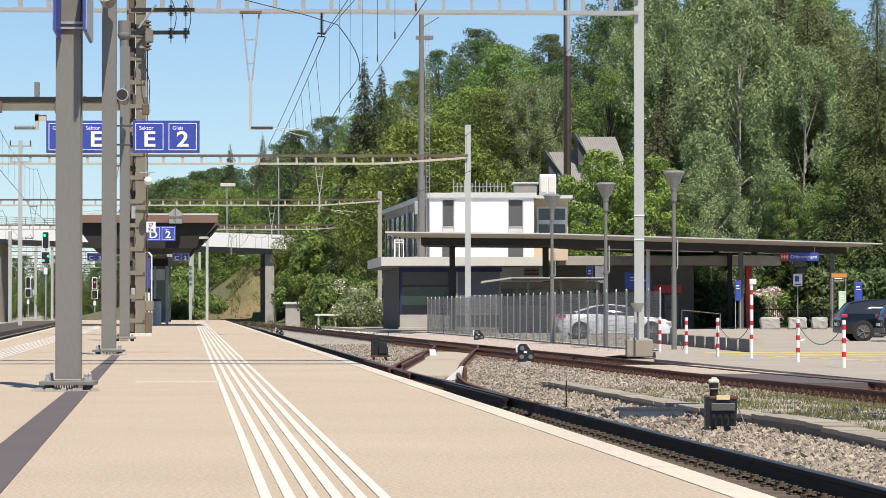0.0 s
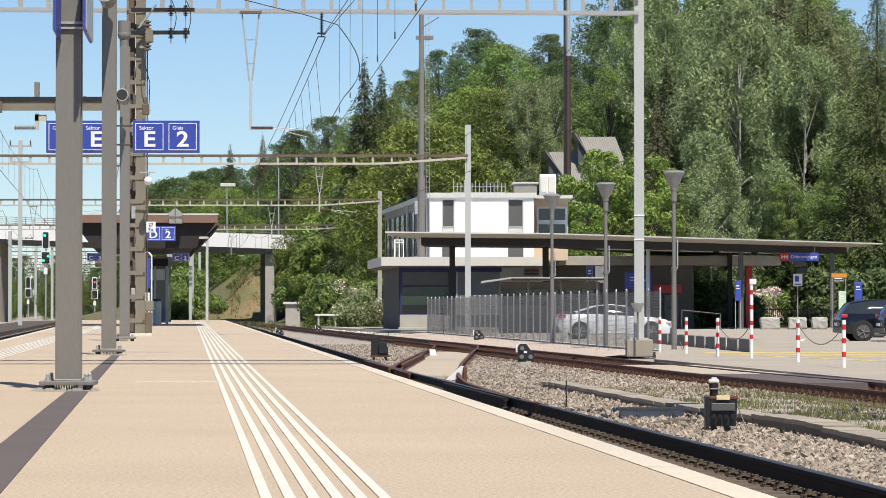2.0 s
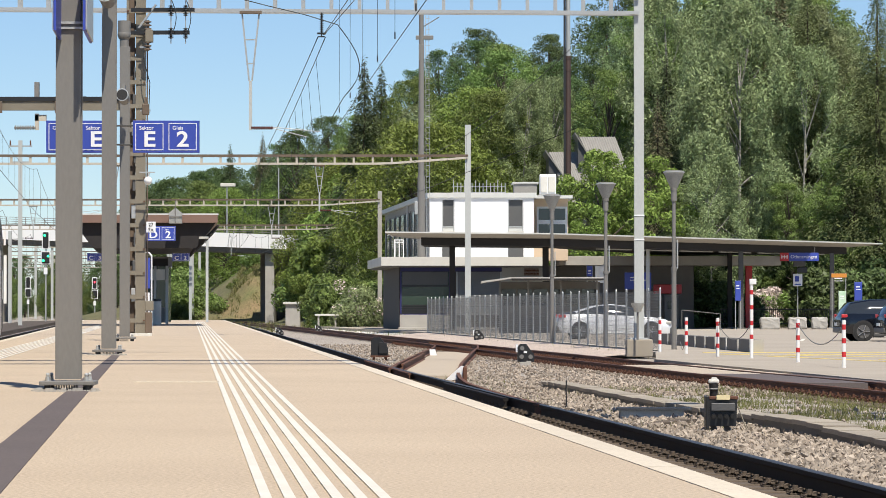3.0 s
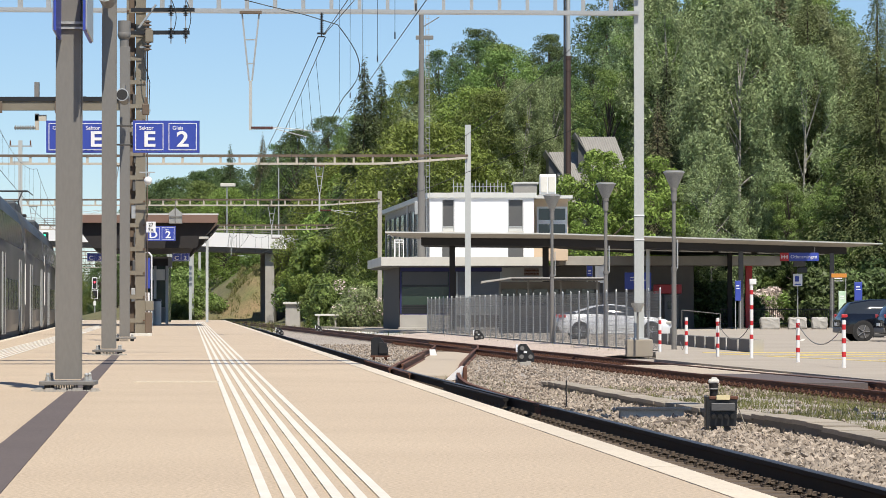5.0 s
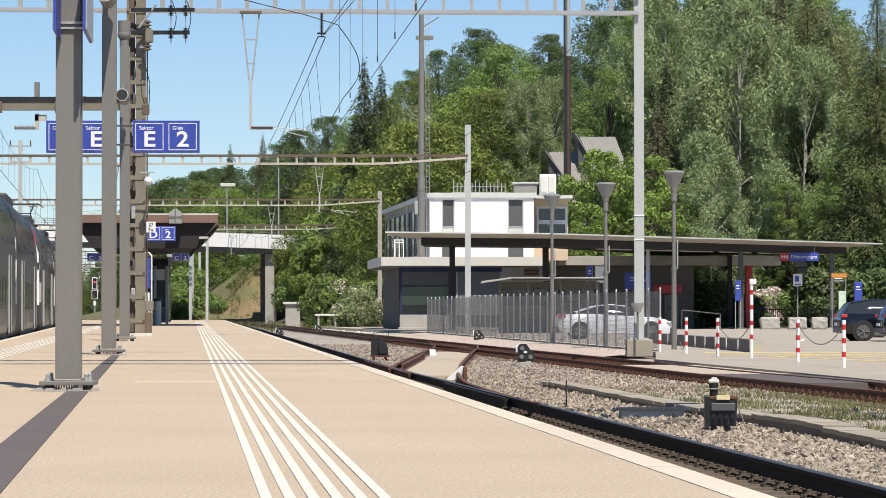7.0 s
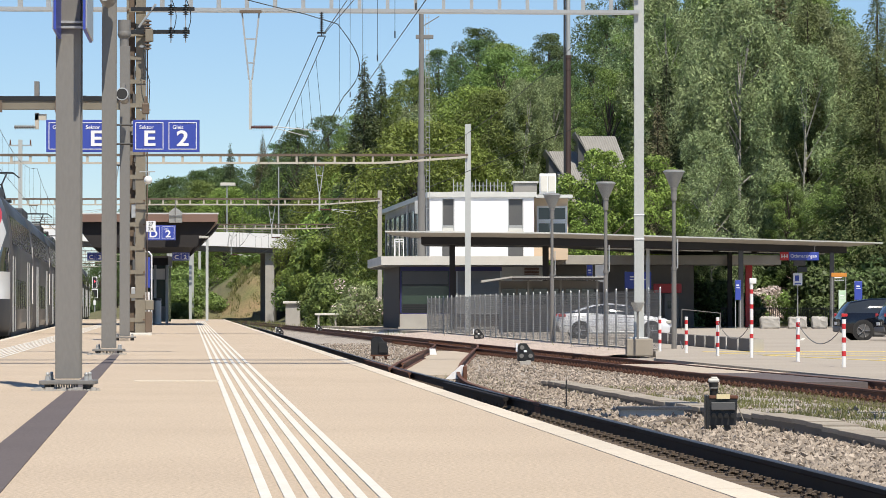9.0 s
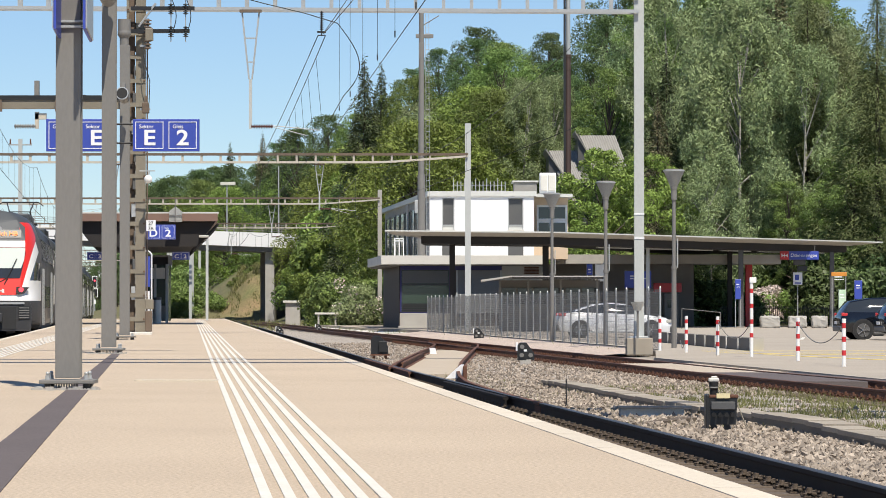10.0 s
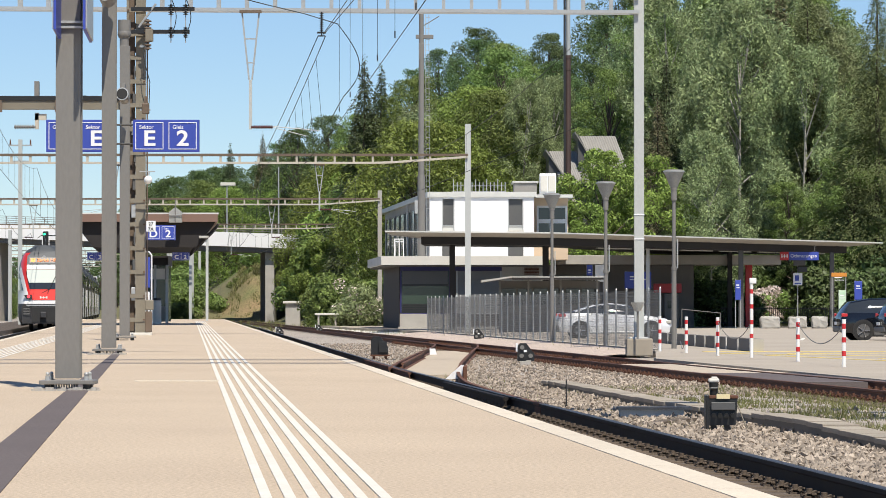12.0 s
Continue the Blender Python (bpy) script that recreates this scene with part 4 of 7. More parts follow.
        solid("tail_light", lambda b: rod(b, (s * 0.78, at(lean(1.78) - 0.12), 1.78), (s * 0.78, at(lean(1.78)), 1.78), 0.085, n=16), "tail_red" if d > 0 else "lamp_glass", cb, "glowing red tail light" if d > 0 else "")
    solid("emblem", lambda b: (box(b, -0.16, 0.16, at(lean(1.74) - 0.05), at(lean(1.74)), 1.72, 1.76), box(b, -0.02, 0.02, at(lean(1.74) - 0.05), at(lean(1.74)), 1.66, 1.82), box(b, -0.2, -0.12, at(lean(1.74) - 0.05), at(lean(1.74)), 1.68, 1.80), box(b, 0.12, 0.2, at(lean(1.74) - 0.05), at(lean(1.74)), 1.68, 1.80)), "train_white", cb)
    solid("wiper", lambda b: (beam(b, (-0.28, at(lean(2.15) - 0.10), 1.85), (0.35, at(lean(2.4) - 0.10), 2.22), 0.03), beam(b, (0.2, at(lean(2.15) - 0.10), 1.95), (0.62, at(lean(2.8) - 0.10), 2.85), 0.025)), "black", cb)
    solid("roof_lamp", lambda b: rod(b, (0, at(lean(3.9) - 0.06), 3.88), (0, at(lean(3.9) + 0.1), 3.88), 0.10, n=14), "galv", cb)


def pantograph(unit, y):
    pg = solid("pantograph", lambda bm: (box(bm, -0.7, 0.7, y - 0.5, y + 0.5, 4.56, 4.66, 0.02),
                                         [beam(bm, (s * 0.5, y + 0.5, 4.66), (s * 0.42, y - 0.9, 5.1), 0.05) for s in (-1, 1)],
                                         [beam(bm, (s * 0.42, y - 0.9, 5.1), (s * 0.55, y + 0.2, 5.5), 0.04) for s in (-1, 1)],
                                         beam(bm, (-0.45, y - 0.9, 5.1), (0.45, y - 0.9, 5.1), 0.04)), "black", unit)
    solid("collector_head", lambda bm: (beam(bm, (-0.75, y + 0.2, 5.52), (0.75, y + 0.2, 5.52), 0.06), beam(bm, (0.75, y + 0.2, 5.52), (0.95, y + 0.2, 5.36), 0.04), beam(bm, (-0.75, y + 0.2, 5.52), (-0.95, y + 0.2, 5.36), 0.04)), "black", pg)
    solid("insulators", lambda bm: [rod(bm, (sx * 0.5, y + sy * 0.4, 4.4), (sx * 0.5, y + sy * 0.4, 4.6), 0.07, n=8) for sx in (-1, 1) for sy in (-1, 1)], "insulator", pg)


def train_unit(name, label):
    u = thing(name, label, "train")
    for i in range(4):
        car_body(u, 25.0 * i, 25.0 * (i + 1), -1 if i == 0 else (1 if i == 3 else 0))
    pantograph(u, 25.5)
    pantograph(u, 76.0)
    for yb in (13, 38, 63, 88):
        solid("roof_box", lambda bm: box(bm, -0.8, 0.8, yb - 3, yb + 3, 4.35, 4.66, 0.06), "train_roof", u)
    return u


tail_unit = train_unit("passenger_train", "grey double-decker electric train with a white and red cab, rear unit")
lead_unit = train_unit("passenger_train", "grey double-decker electric train with a white and red cab, front unit")


# ---- car park and station building ----
def car_park():
    ob = thing("car_park", "sunlit tan asphalt car park with faded yellow lines", "car park", kind="structure")
    line = [(far_track(y) + 1.15, y) for y in (30, 50, 70, 90)] + [(6.3, 107.0), (6.6, 109.0), (-0.7, 196.0), (-5.0, 226.0), (-9.0, 262.0), (90, 262.0), (90, 30)]
    solid("asphalt_surface", lambda bm: prism(bm, line, "z", -1.0, -0.55), "paving", ob)

    verge = bmesh.new()
    g = [[verge.verts.new((6.35 - 0.0841 * (y - 108) + u * (far_track(y) + 1.4 - 6.35 + 0.0841 * (y - 108)), y, -0.56 - 0.22 * max(u, 0.0) ** 0.7 + 0.02 * noise.noise((u * 3, y * 0.7, 0)))) for u in (-0.03, 0.12, 0.3, 0.55, 1.0)] for y in range(108, 197, 2)]
    for r0, r1 in zip(g, g[1:]):
        for i in range(4):
            verge.faces.new((r0[i + 1], r0[i], r1[i], r1[i + 1]))
    bmesh.ops.recalc_face_normals(verge, faces=verge.faces[:])
    tagged(part("gravel_verge", verge, "gravel"), "pale gravel verge below the car park fence", "gravel", kind="structure")

    def flat(name, a, b, w):
        n = Vector((b[1] - a[1], a[0] - b[0])).normalized() * w / 2
        solid(name, lambda bm: prism(bm, [(a[0] - n.x, a[1] - n.y), (a[0] + n.x, a[1] + n.y), (b[0] + n.x, b[1] + n.y), (b[0] - n.x, b[1] - n.y)], "z", -0.552, -0.543), name, ob)

    def stripe(a, b, w=0.16):
        flat("yellow_line", a, b, w)
    stripe((7.5, 104), (14.6, 104.5), 0.5)
    stripe((7.7, 100), (13.6, 91), 0.3)
    stripe((8.6, 96), (12.2, 78), 0.22)
    stripe((9.5, 99.5), (15.5, 98), 0.35)
    stripe((11.2, 90), (14.5, 87), 1.2)
    stripe((9.9, 76), (12.5, 74), 0.4)
    for k in range(4):
        flat("white_line", (15.2 + 2.6 * k, 152), (14.0 + 2.6 * k, 141), 0.14)
    # concrete panels of the crossing over the rusty track
    for k in range(9):
        y = 62.0 + 2.45 * k
        for off in ((0.0, 0.62), (1.5, 0.62)):
            solid("crossing_panel", lambda bm: prism(bm, [(far_track(y) + off[0] - off[1], y), (far_track(y) + off[0] + off[1], y), (far_track(y + 2.4) + off[0] + off[1], y + 2.4), (far_track(y + 2.4) + off[0] - off[1], y + 2.4)], "z", fall(y) - 0.25, fall(y) - 0.015), "crossing" if k > 3 else "strip", ob)


car_park()


def station_building():
    b = thing("station_building", "two-storey station building with white upper floor and dark glazed ground floor", "building")
    solid("front_wall", lambda bm: box(bm, -2.70, 3.62, 222, 222.3, -0.6, 3.27), "cladding", b)
    solid("side_front_wall", lambda bm: box(bm, 3.62, 6.3, 222, 222.3, -0.6, 3.27), "concrete", b, "bare concrete wall panel")
    solid("flank_wall", lambda bm: prism(bm, [(-2.70, 222.3), (-2.40, 222.3), (-3.65, 239), (-3.95, 239)], "z", -0.6, 3.27), "cladding", b)
    solid("rear_flank_wall", lambda bm: prism(bm, [(-2.2, 239), (-1.9, 239), (-3.9, 268), (-4.2, 268)], "z", -0.6, 3.82), "dark_concrete", b)
    solid("rear_wall", lambda bm: box(bm, 6.5, 16.4, 236, 236.3, -0.6, 3.55), "dark_concrete", b)
    solid("return_wall", lambda bm: box(bm, 6.3, 6.5, 222, 236, -0.6, 3.5), "cladding", b)
    solid("roof_slab", lambda bm: prism(bm, [(-3.78, 220.9), (6.2, 220.9), (6.2, 240), (-5.0, 239)], "z", 3.36, 3.90), "pale_concrete", b)
    solid("roof_slab_underside", lambda bm: prism(bm, [(-3.6, 221.1), (6.1, 221.1), (6.1, 239.8), (-4.8, 238.8)], "z", 3.27, 3.36), "dark_concrete", b)
    solid("flat_roof", lambda bm: (box(bm, 7.4, 21.95, 234.2, 240, 3.55, 4.15, 0.02),), "concrete", b)
    # shop windows of the ground floor
    solid("blue_header", lambda bm: box(bm, -2.62, 3.60, 221.86, 222.0, 3.02, 3.262), "navy", b, "dark blue band over the shop windows")
    for x0, x1, m in ((-2.55, 0.36, "green_pane"), (0.90, 3.52, "blind")):
        z0, z1 = 0.42, 3.0
        win = solid("shop_window", lambda bm: box(bm, x0, x1, 221.93, 222.05, z0, z1), m, b)
        solid("window_frame", lambda bm: (box(bm, x0 - 0.09, x0, 221.85, 221.99, z0, z1), box(bm, x1, x1 + 0.09, 221.85, 221.99, z0, z1), box(bm, x0, x1, 221.88, 221.99, z0 - 0.06, z0)), "navy" if m == "green_pane" else "galv", win, "thin painted frame")
        if m == "green_pane":
            solid("head_panel", lambda bm: box(bm, x0 + 0.05, x1 - 0.05, 221.89, 221.93, 2.2, 2.98), "fascia_dark", win)
            solid("transom", lambda bm: box(bm, x0, x1, 221.87, 221.92, 2.08, 2.18), "black", win)
            for k in range(5):
                solid("louvre", lambda bm: box(bm, x0 + 0.05, x1 - 0.05, 221.88, 221.92, 0.44 + 0.11 * k, 0.52 + 0.11 * k), "black", win)
        else:
            for k in range(17):
                solid("shutter_slat", lambda bm: prism(bm, [(221.90, 0.44 + 0.15 * k), (221.93, 0.44 + 0.15 * k), (221.93, 0.575 + 0.15 * k), (221.925, 0.575 + 0.15 * k)], "x", x0 + 0.02, x1 - 0.02), "blind", win)
    solid("shop_plinth_step", lambda bm: box(bm, -2.75, 3.6, 221.5, 221.78, -0.58, -0.42, 0.02), "concrete", b)
    solid("plinth_panel", lambda bm: box(bm, -2.66, 0.6, 221.8, 221.998, -0.55, 0.36, 0.02), "concrete", b)
    solid("vent_grille", lambda bm: [box(bm, 5.0, 5.9, 221.9, 221.998, 2.78 + 0.09 * k, 2.84 + 0.09 * k) for k in range(5)], "rust", b)
    # upper floor
    up = solid("upper_wall", lambda bm: (box(bm, -0.86, -0.05, 228, 228.3, 3.82, 7.75), box(bm, 0.72, 4.12, 228, 228.3, 3.82, 7.75), box(bm, 5.08, 5.75, 228, 228.3, 3.82, 7.75),
                                         box(bm, -0.05, 0.72, 228, 228.3, 3.82, 5.6), box(bm, 4.12, 5.08, 228, 228.3, 3.82, 5.6), box(bm, -0.05, 0.72, 228, 228.3, 7.62, 7.75), box(bm, 4.12, 5.08, 228, 228.3, 7.62, 7.75)), "render_white", b, "bright white rendered upper wall")
    for x0, x1 in ((-0.05, 0.72), (4.12, 5.08)):
        wn_ = solid("window", lambda bm: box(bm, x0 + 0.05, x1 - 0.05, 228.15, 228.2, 5.95, 7.60), "fascia_dark", b)
        solid("window_frame", lambda bm: (box(bm, x0, x0 + 0.06, 228.06, 228.2, 5.6, 7.62), box(bm, x1 - 0.06, x1, 228.06, 228.2, 5.6, 7.62), box(bm, x0 + 0.06, x1 - 0.06, 228.06, 228.2, 5.88, 5.95)), "galv", wn_)
        solid("window_sill", lambda bm: box(bm, x0 - 0.05, x1 + 0.05, 227.9, 228.2, 5.55, 5.62), "pale_concrete", wn_)
        solid("lower_panel", lambda bm: box(bm, x0 + 0.06, x1 - 0.06, 228.1, 228.18, 5.62, 5.88), "roof_metal", wn_)
        solid("low_window", lambda bm: box(bm, x0, x1, 227.95, 227.998, 4.0, 5.05), "fascia_dark", wn_)
    solid("roof_edge", lambda bm: prism(bm, [(-0.98, 227.86), (5.9, 227.86), (5.9, 232), (3.0, 271), (-4.75, 271)], "z", 7.75, 8.06), "roof_metal", b)
    # glazed flank, along the tracks
    def flank(y):
        return -0.86 - 0.084 * (y - 228)
    solid("flank_wall", lambda bm: prism(bm, [(flank(228.3), 228.3), (flank(228.3) + 0.3, 228.3), (flank(269) + 0.3, 269), (flank(269), 269)], "z", 3.9, 7.75), "concrete", b)
    for k in range(8):
        y = 230.2 + 4.75 * k
        pn = solid("flank_window", lambda bm: prism(bm, [(flank(y) - 0.05, y), (flank(y), y), (flank(y + 3.4), y + 3.4), (flank(y + 3.4) - 0.05, y + 3.4)], "z", 4.2, 7.2), "green_pane", b)
        for q in (0.0, 3.4):
            solid("mullion", lambda bm: box(bm, flank(y + q) - 0.085, flank(y + q) - 0.052, y + q - 0.07, y + q + 0.07, 4.0, 7.3), "steel", pn)
        solid("sill", lambda bm: prism(bm, [(flank(y) - 0.16, y), (flank(y) - 0.052, y), (flank(y + 3.4) - 0.052, y + 3.4), (flank(y + 3.4) - 0.16, y + 3.4)], "z", 4.08, 4.18), "roof_metal", pn)
    solid("flank_downpipe", lambda bm: rod(bm, (flank(243.8) - 0.2, 243.8, 3.9), (flank(243.8) - 0.2, 243.8, 7.7), 0.07, n=8), "galv", b)
    # stair wing with peach wall
    pw = solid("stair_wing", lambda bm: (box(bm, 5.75, 8.0, 231, 235, 3.82, 7.75),), "peach", b, "peach rendered stair wing with white window frames")
    solid("stair_roof", lambda bm: box(bm, 5.6, 8.25, 229.6, 236, 7.75, 7.95), "roof_metal", b)
    for z0, z1 in ((5.1, 6.2), (6.35, 7.2)):
        for x0, x1 in ((6.05, 6.9), (7.0, 7.9)):
            sw = solid("stair_window", lambda bm: box(bm, x0, x1, 230.92, 231.02, z0, z1), "pane", b)
            solid("stair_window_frame", lambda bm: (box(bm, x0 - 0.05, x0 + 0.07, 230.85, 230.998, z0 - 0.07, z1 + 0.07), box(bm, x1 - 0.07, x1 + 0.05, 230.85, 230.998, z0 - 0.07, z1 + 0.07), box(bm, x0 + 0.07, x1 - 0.07, 230.85, 230.998, z1 - 0.06, z1 + 0.07), box(bm, x0 + 0.07, x1 - 0.07, 230.85, 230.998, z0 - 0.07, z0 + 0.06)), "white_paint", sw)
    solid("balcony_frame", lambda bm: [beam(bm, p, q, 0.06) for p, q in (((-3.0, 224, 3.82), (-3.0, 224, 5.0)), ((-2.45, 224, 3.82), (-2.45, 224, 5.0)), ((-2.72, 224, 3.82), (-2.72, 224, 5.0)), ((-3.0, 224, 5.0), (-2.45, 224, 5.0)), ((-3.0, 224, 4.85), (-2.45, 224, 4.85)), ((-3.0, 225.5, 3.82), (-3.0, 225.5, 5.0)), ((-3.0, 224, 5.0), (-3.0, 225.5, 5.0)))], "white_paint", b)
    # roof: air conditioner, duct housing, rear of an unreadable roof sign
    ac = thing("air_conditioner", "cream roof-mounted air conditioner with a panelled front", "air conditioner")
    solid("casing", lambda bm: box(bm, 6.2, 7.25, 231.2, 232.4, 8.05, 9.35, 0.03), "white_paint", ac)
    for k in range(2):
        solid("panel", lambda bm: box(bm, 6.26 + 0.5 * k, 6.68 + 0.5 * k, 231.12, 231.24, 8.2, 9.2, 0.02), "pale_concrete", ac)
    solid("stand", lambda bm: box(bm, 6.15, 7.3, 231.3, 232.3, 7.95, 8.06), "galv", ac)
    hs = thing("roof_housing", "brown stair-head housing on the flat roof", "roof housing")
    solid("body", lambda bm: box(bm, 4.6, 6.1, 234, 237, 8.06, 8.85, 0.03), "shade_brown", hs)
    solid("cap", lambda bm: box(bm, 4.5, 6.2, 233.9, 237.1, 8.85, 8.95), "roof_metal", hs)
    rs = thing("roof_sign_frame", "thin metal roof sign seen from behind, unreadable", "sign frame")
    solid("rail", lambda bm: (box(bm, 0.6, 4.0, 230, 230.06, 8.1, 8.16), box(bm, 0.6, 4.0, 230, 230.06, 8.5, 8.53)), "galv", rs)
    for k in range(15):
        solid("bar", lambda bm: box(bm, 0.65 + 0.235 * k, 0.70 + 0.235 * k, 229.96, 230.0, 8.06, 8.75 if k % 3 else 8.95), "galv", rs)


station_building()


def canopy():
    """The long flat canopy over the forecourt, on slim dark columns."""
    c = thing("forecourt_canopy", "long flat dark canopy with a pale edge on slim columns", "canopy")
    front = [Vector((-3.3, 204.5, 0)), Vector((6.4, 209.0, 0)), Vector((29.4, 241.0, 0))]
    # unseen depth, drawn to shade the flat roof and leave the roof slab lit
    deep = [Vector((0.3, 10.2, 0)), Vector((0.3, 10.7, 0)), Vector((-13.4, 11.0, 0))]

    def outline(ends, fore):
        """The bent plan, drawn in by so much at the two ends and along the front."""
        u, v = (front[1] - front[0]).normalized(), (front[2] - front[1]).normalized()
        p = [front[0] + u * ends, front[1].copy(), front[2] - v * ends]
        near = [q + d.normalized() * fore for q, d in zip(p, deep)]
        return near + [q + d - d.normalized() * fore for q, d in reversed(list(zip(p, deep)))]

    def layer(bm, low, high):
        """A plate between two outlines, each with its height."""
        (lo, z0), (hi, z1) = low, high
        v0 = [bm.verts.new((p.x, p.y, z0)) for p in lo]
        v1 = [bm.verts.new((p.x, p.y, z1)) for p in hi]
        for q in (v0, v1):
            bm.faces.new((q[0], q[1], q[4], q[5]))
            bm.faces.new((q[1], q[2], q[3], q[4]))
        for i in range(6):
            j = (i + 1) % 6
            bm.faces.new((v0[i], v0[j], v1[j], v1[i]))
        bmesh.ops.recalc_face_normals(bm, faces=bm.faces[:])
    solid("roof_edge", lambda bm: layer(bm, (outline(0, 0), 5.03), (outline(0, 0), 5.11)), "roof_metal", c)
    solid("tapered_soffit", lambda bm: layer(bm, (outline(2.1, 1.5), 4.82), (outline(0.06, 0.06), 5.027)), "concrete", c)
    # painted darker than bounce light would leave it; three columns share the colour
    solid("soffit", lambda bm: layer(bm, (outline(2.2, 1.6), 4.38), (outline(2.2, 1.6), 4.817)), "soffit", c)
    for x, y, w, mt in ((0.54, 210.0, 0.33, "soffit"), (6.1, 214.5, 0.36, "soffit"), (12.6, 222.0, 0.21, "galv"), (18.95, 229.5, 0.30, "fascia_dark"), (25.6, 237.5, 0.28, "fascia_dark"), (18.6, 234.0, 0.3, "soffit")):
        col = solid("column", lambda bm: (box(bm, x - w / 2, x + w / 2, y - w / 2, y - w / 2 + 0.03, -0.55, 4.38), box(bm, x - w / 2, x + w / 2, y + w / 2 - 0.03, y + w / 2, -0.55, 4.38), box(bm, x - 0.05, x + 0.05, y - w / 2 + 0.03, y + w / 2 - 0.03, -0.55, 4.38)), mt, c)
        solid("foot", lambda bm: box(bm, x - w * 0.8, x + w * 0.8, y - w * 0.8, y + w * 0.8, -0.55, -0.48, 0.01), "steel", col)
    for k in range(6):
        p = front[1].lerp(front[2], 0.12 + 0.12 * k) + deep[1] * 0.45
        solid("strip_light", lambda bm: beam(bm, (p.x, p.y, 4.33), (p.x + 2.2, p.y + 3.0, 4.33), 0.16, 0.07), "galv", c)
    bd = thing("station_sign", "blue station name board with a red end panel under the canopy", "sign")
    solid("board", lambda bm: box(bm, 22.42, 24.35, 233.8, 233.9, 3.82, 4.36, 0.01), "blue", bd)
    solid("red_panel", lambda bm: box(bm, 21.85, 22.41, 233.8, 233.9, 3.82, 4.36, 0.01), "red_paint", bd)
    solid("emblem", lambda bm: [box(bm, 22.13 + u0, 22.13 + u1, 233.76, 233.8, 4.09 + v0, 4.09 + v1) for u0, u1, v0, v1 in ((-0.17, 0.17, -0.025, 0.025), (-0.02, 0.02, 0.03, 0.12), (-0.02, 0.02, -0.12, -0.03), (-0.2, -0.14, -0.11, 0.11), (0.14, 0.2, -0.11, 0.11))], "sign_white", bd)
    letters("lettering", "Othmarsingen", 0.30, "sign_white", bd, pose(23.38, 233.78, 4.09, 90, 0, 0))
    for x in (22.3, 24.1):
        solid("hanger", lambda bm: rod(bm, (x, 233.85, 4.4), (x, 233.85, 4.75), 0.02), "steel", bd)


canopy()


def small_shelter():
    s = thing("bicycle_shelter", "low flat-roofed bicycle shelter with a grey roof", "shelter")
    solid("roof", lambda bm: box(bm, 3.6, 8.4, 188, 192, 2.22, 2.36, 0.03), "concrete", s)
    solid("gutter", lambda bm: box(bm, 3.6, 8.4, 187.9, 187.98, 2.20, 2.30), "soffit", s)
    solid("side_roof", lambda bm: prism(bm, [(2.0, 2.05), (3.6, 2.30), (3.6, 2.38), (2.0, 2.16)], "y", 187.5, 191.5), "concrete", s)
    for x in (3.0, 4.5, 6.2, 8.1):
        solid("post", lambda bm: box(bm, x - 0.05, x + 0.05, 190, 190.1, -0.55, 2.2), "steel", s)
    for k in range(6):
        solid("glass_panel", lambda bm: box(bm, 3.1 + 0.85 * k, 3.85 + 0.85 * k, 191.0, 191.04, 0.9, 1.75), "pane", s)
    solid("back_wall", lambda bm: box(bm, 3.0, 8.3, 191.1, 191.2, -0.55, 2.15), "dark_concrete", s)


small_shelter()


def fence():
    a, b, h = Vector((6.5, 108, -0.55)), Vector((-0.82, 195, -0.55)), 1.80
    f = thing("wire_fence", "grey metal mesh fence with slim posts along the car park", "fence")
    n = 35
    bm = bmesh.new()
    rod(bm, (0, 0, 0), (0, 0, h + 0.06), 0.03, n=8)
    rod(bm, (0, 0, h + 0.06), (0, 0, h + 0.10), 0.034, 0.01, n=8)
    post = mesh_of("post", bm, "galv")
    bm = bmesh.new()
    step = (b - a) / n
    for k in range(34):
        o = step * (k + 0.5) / 34
        beam(bm, o + Vector((0, 0, 0.05)), o + Vector((0, 0, h)), 0.0045)
    for k in range(22):
        z = 0.05 + (h - 0.06) * k / 21
        beam(bm, Vector((0, 0, z)), step + Vector((0, 0, z)), 0.006, 0.006)
    panel = mesh_of("mesh_panel", bm, "mesh_wire")
    for i in range(n + 1):
        for nm, me in (("post", post), ("mesh_panel", panel)):
            if nm == "post" or i < n:
                ob = new(nm, me)
                ob.parent, ob.location = f, a + step * i
    # dark picket fence behind the forecourt
    g = thing("picket_fence", "dark iron picket fence in front of the shrubs", "fence")
    bm = bmesh.new()
    box(bm, -0.015, 0.015, -0.015, 0.015, 0.0, 1.35)
    pk = mesh_of("picket", bm, "black")
    for i in range(56):
        ob = new("picket", pk)
        ob.parent, ob.location = g, (18.8 + 0.14 * i, 243.5, -0.55)
    for z in (-0.3, 0.65):
        solid("rail", lambda bm: box(bm, 18.7, 26.6, 243.48, 243.53, z, z + 0.05), "black", g)


fence()


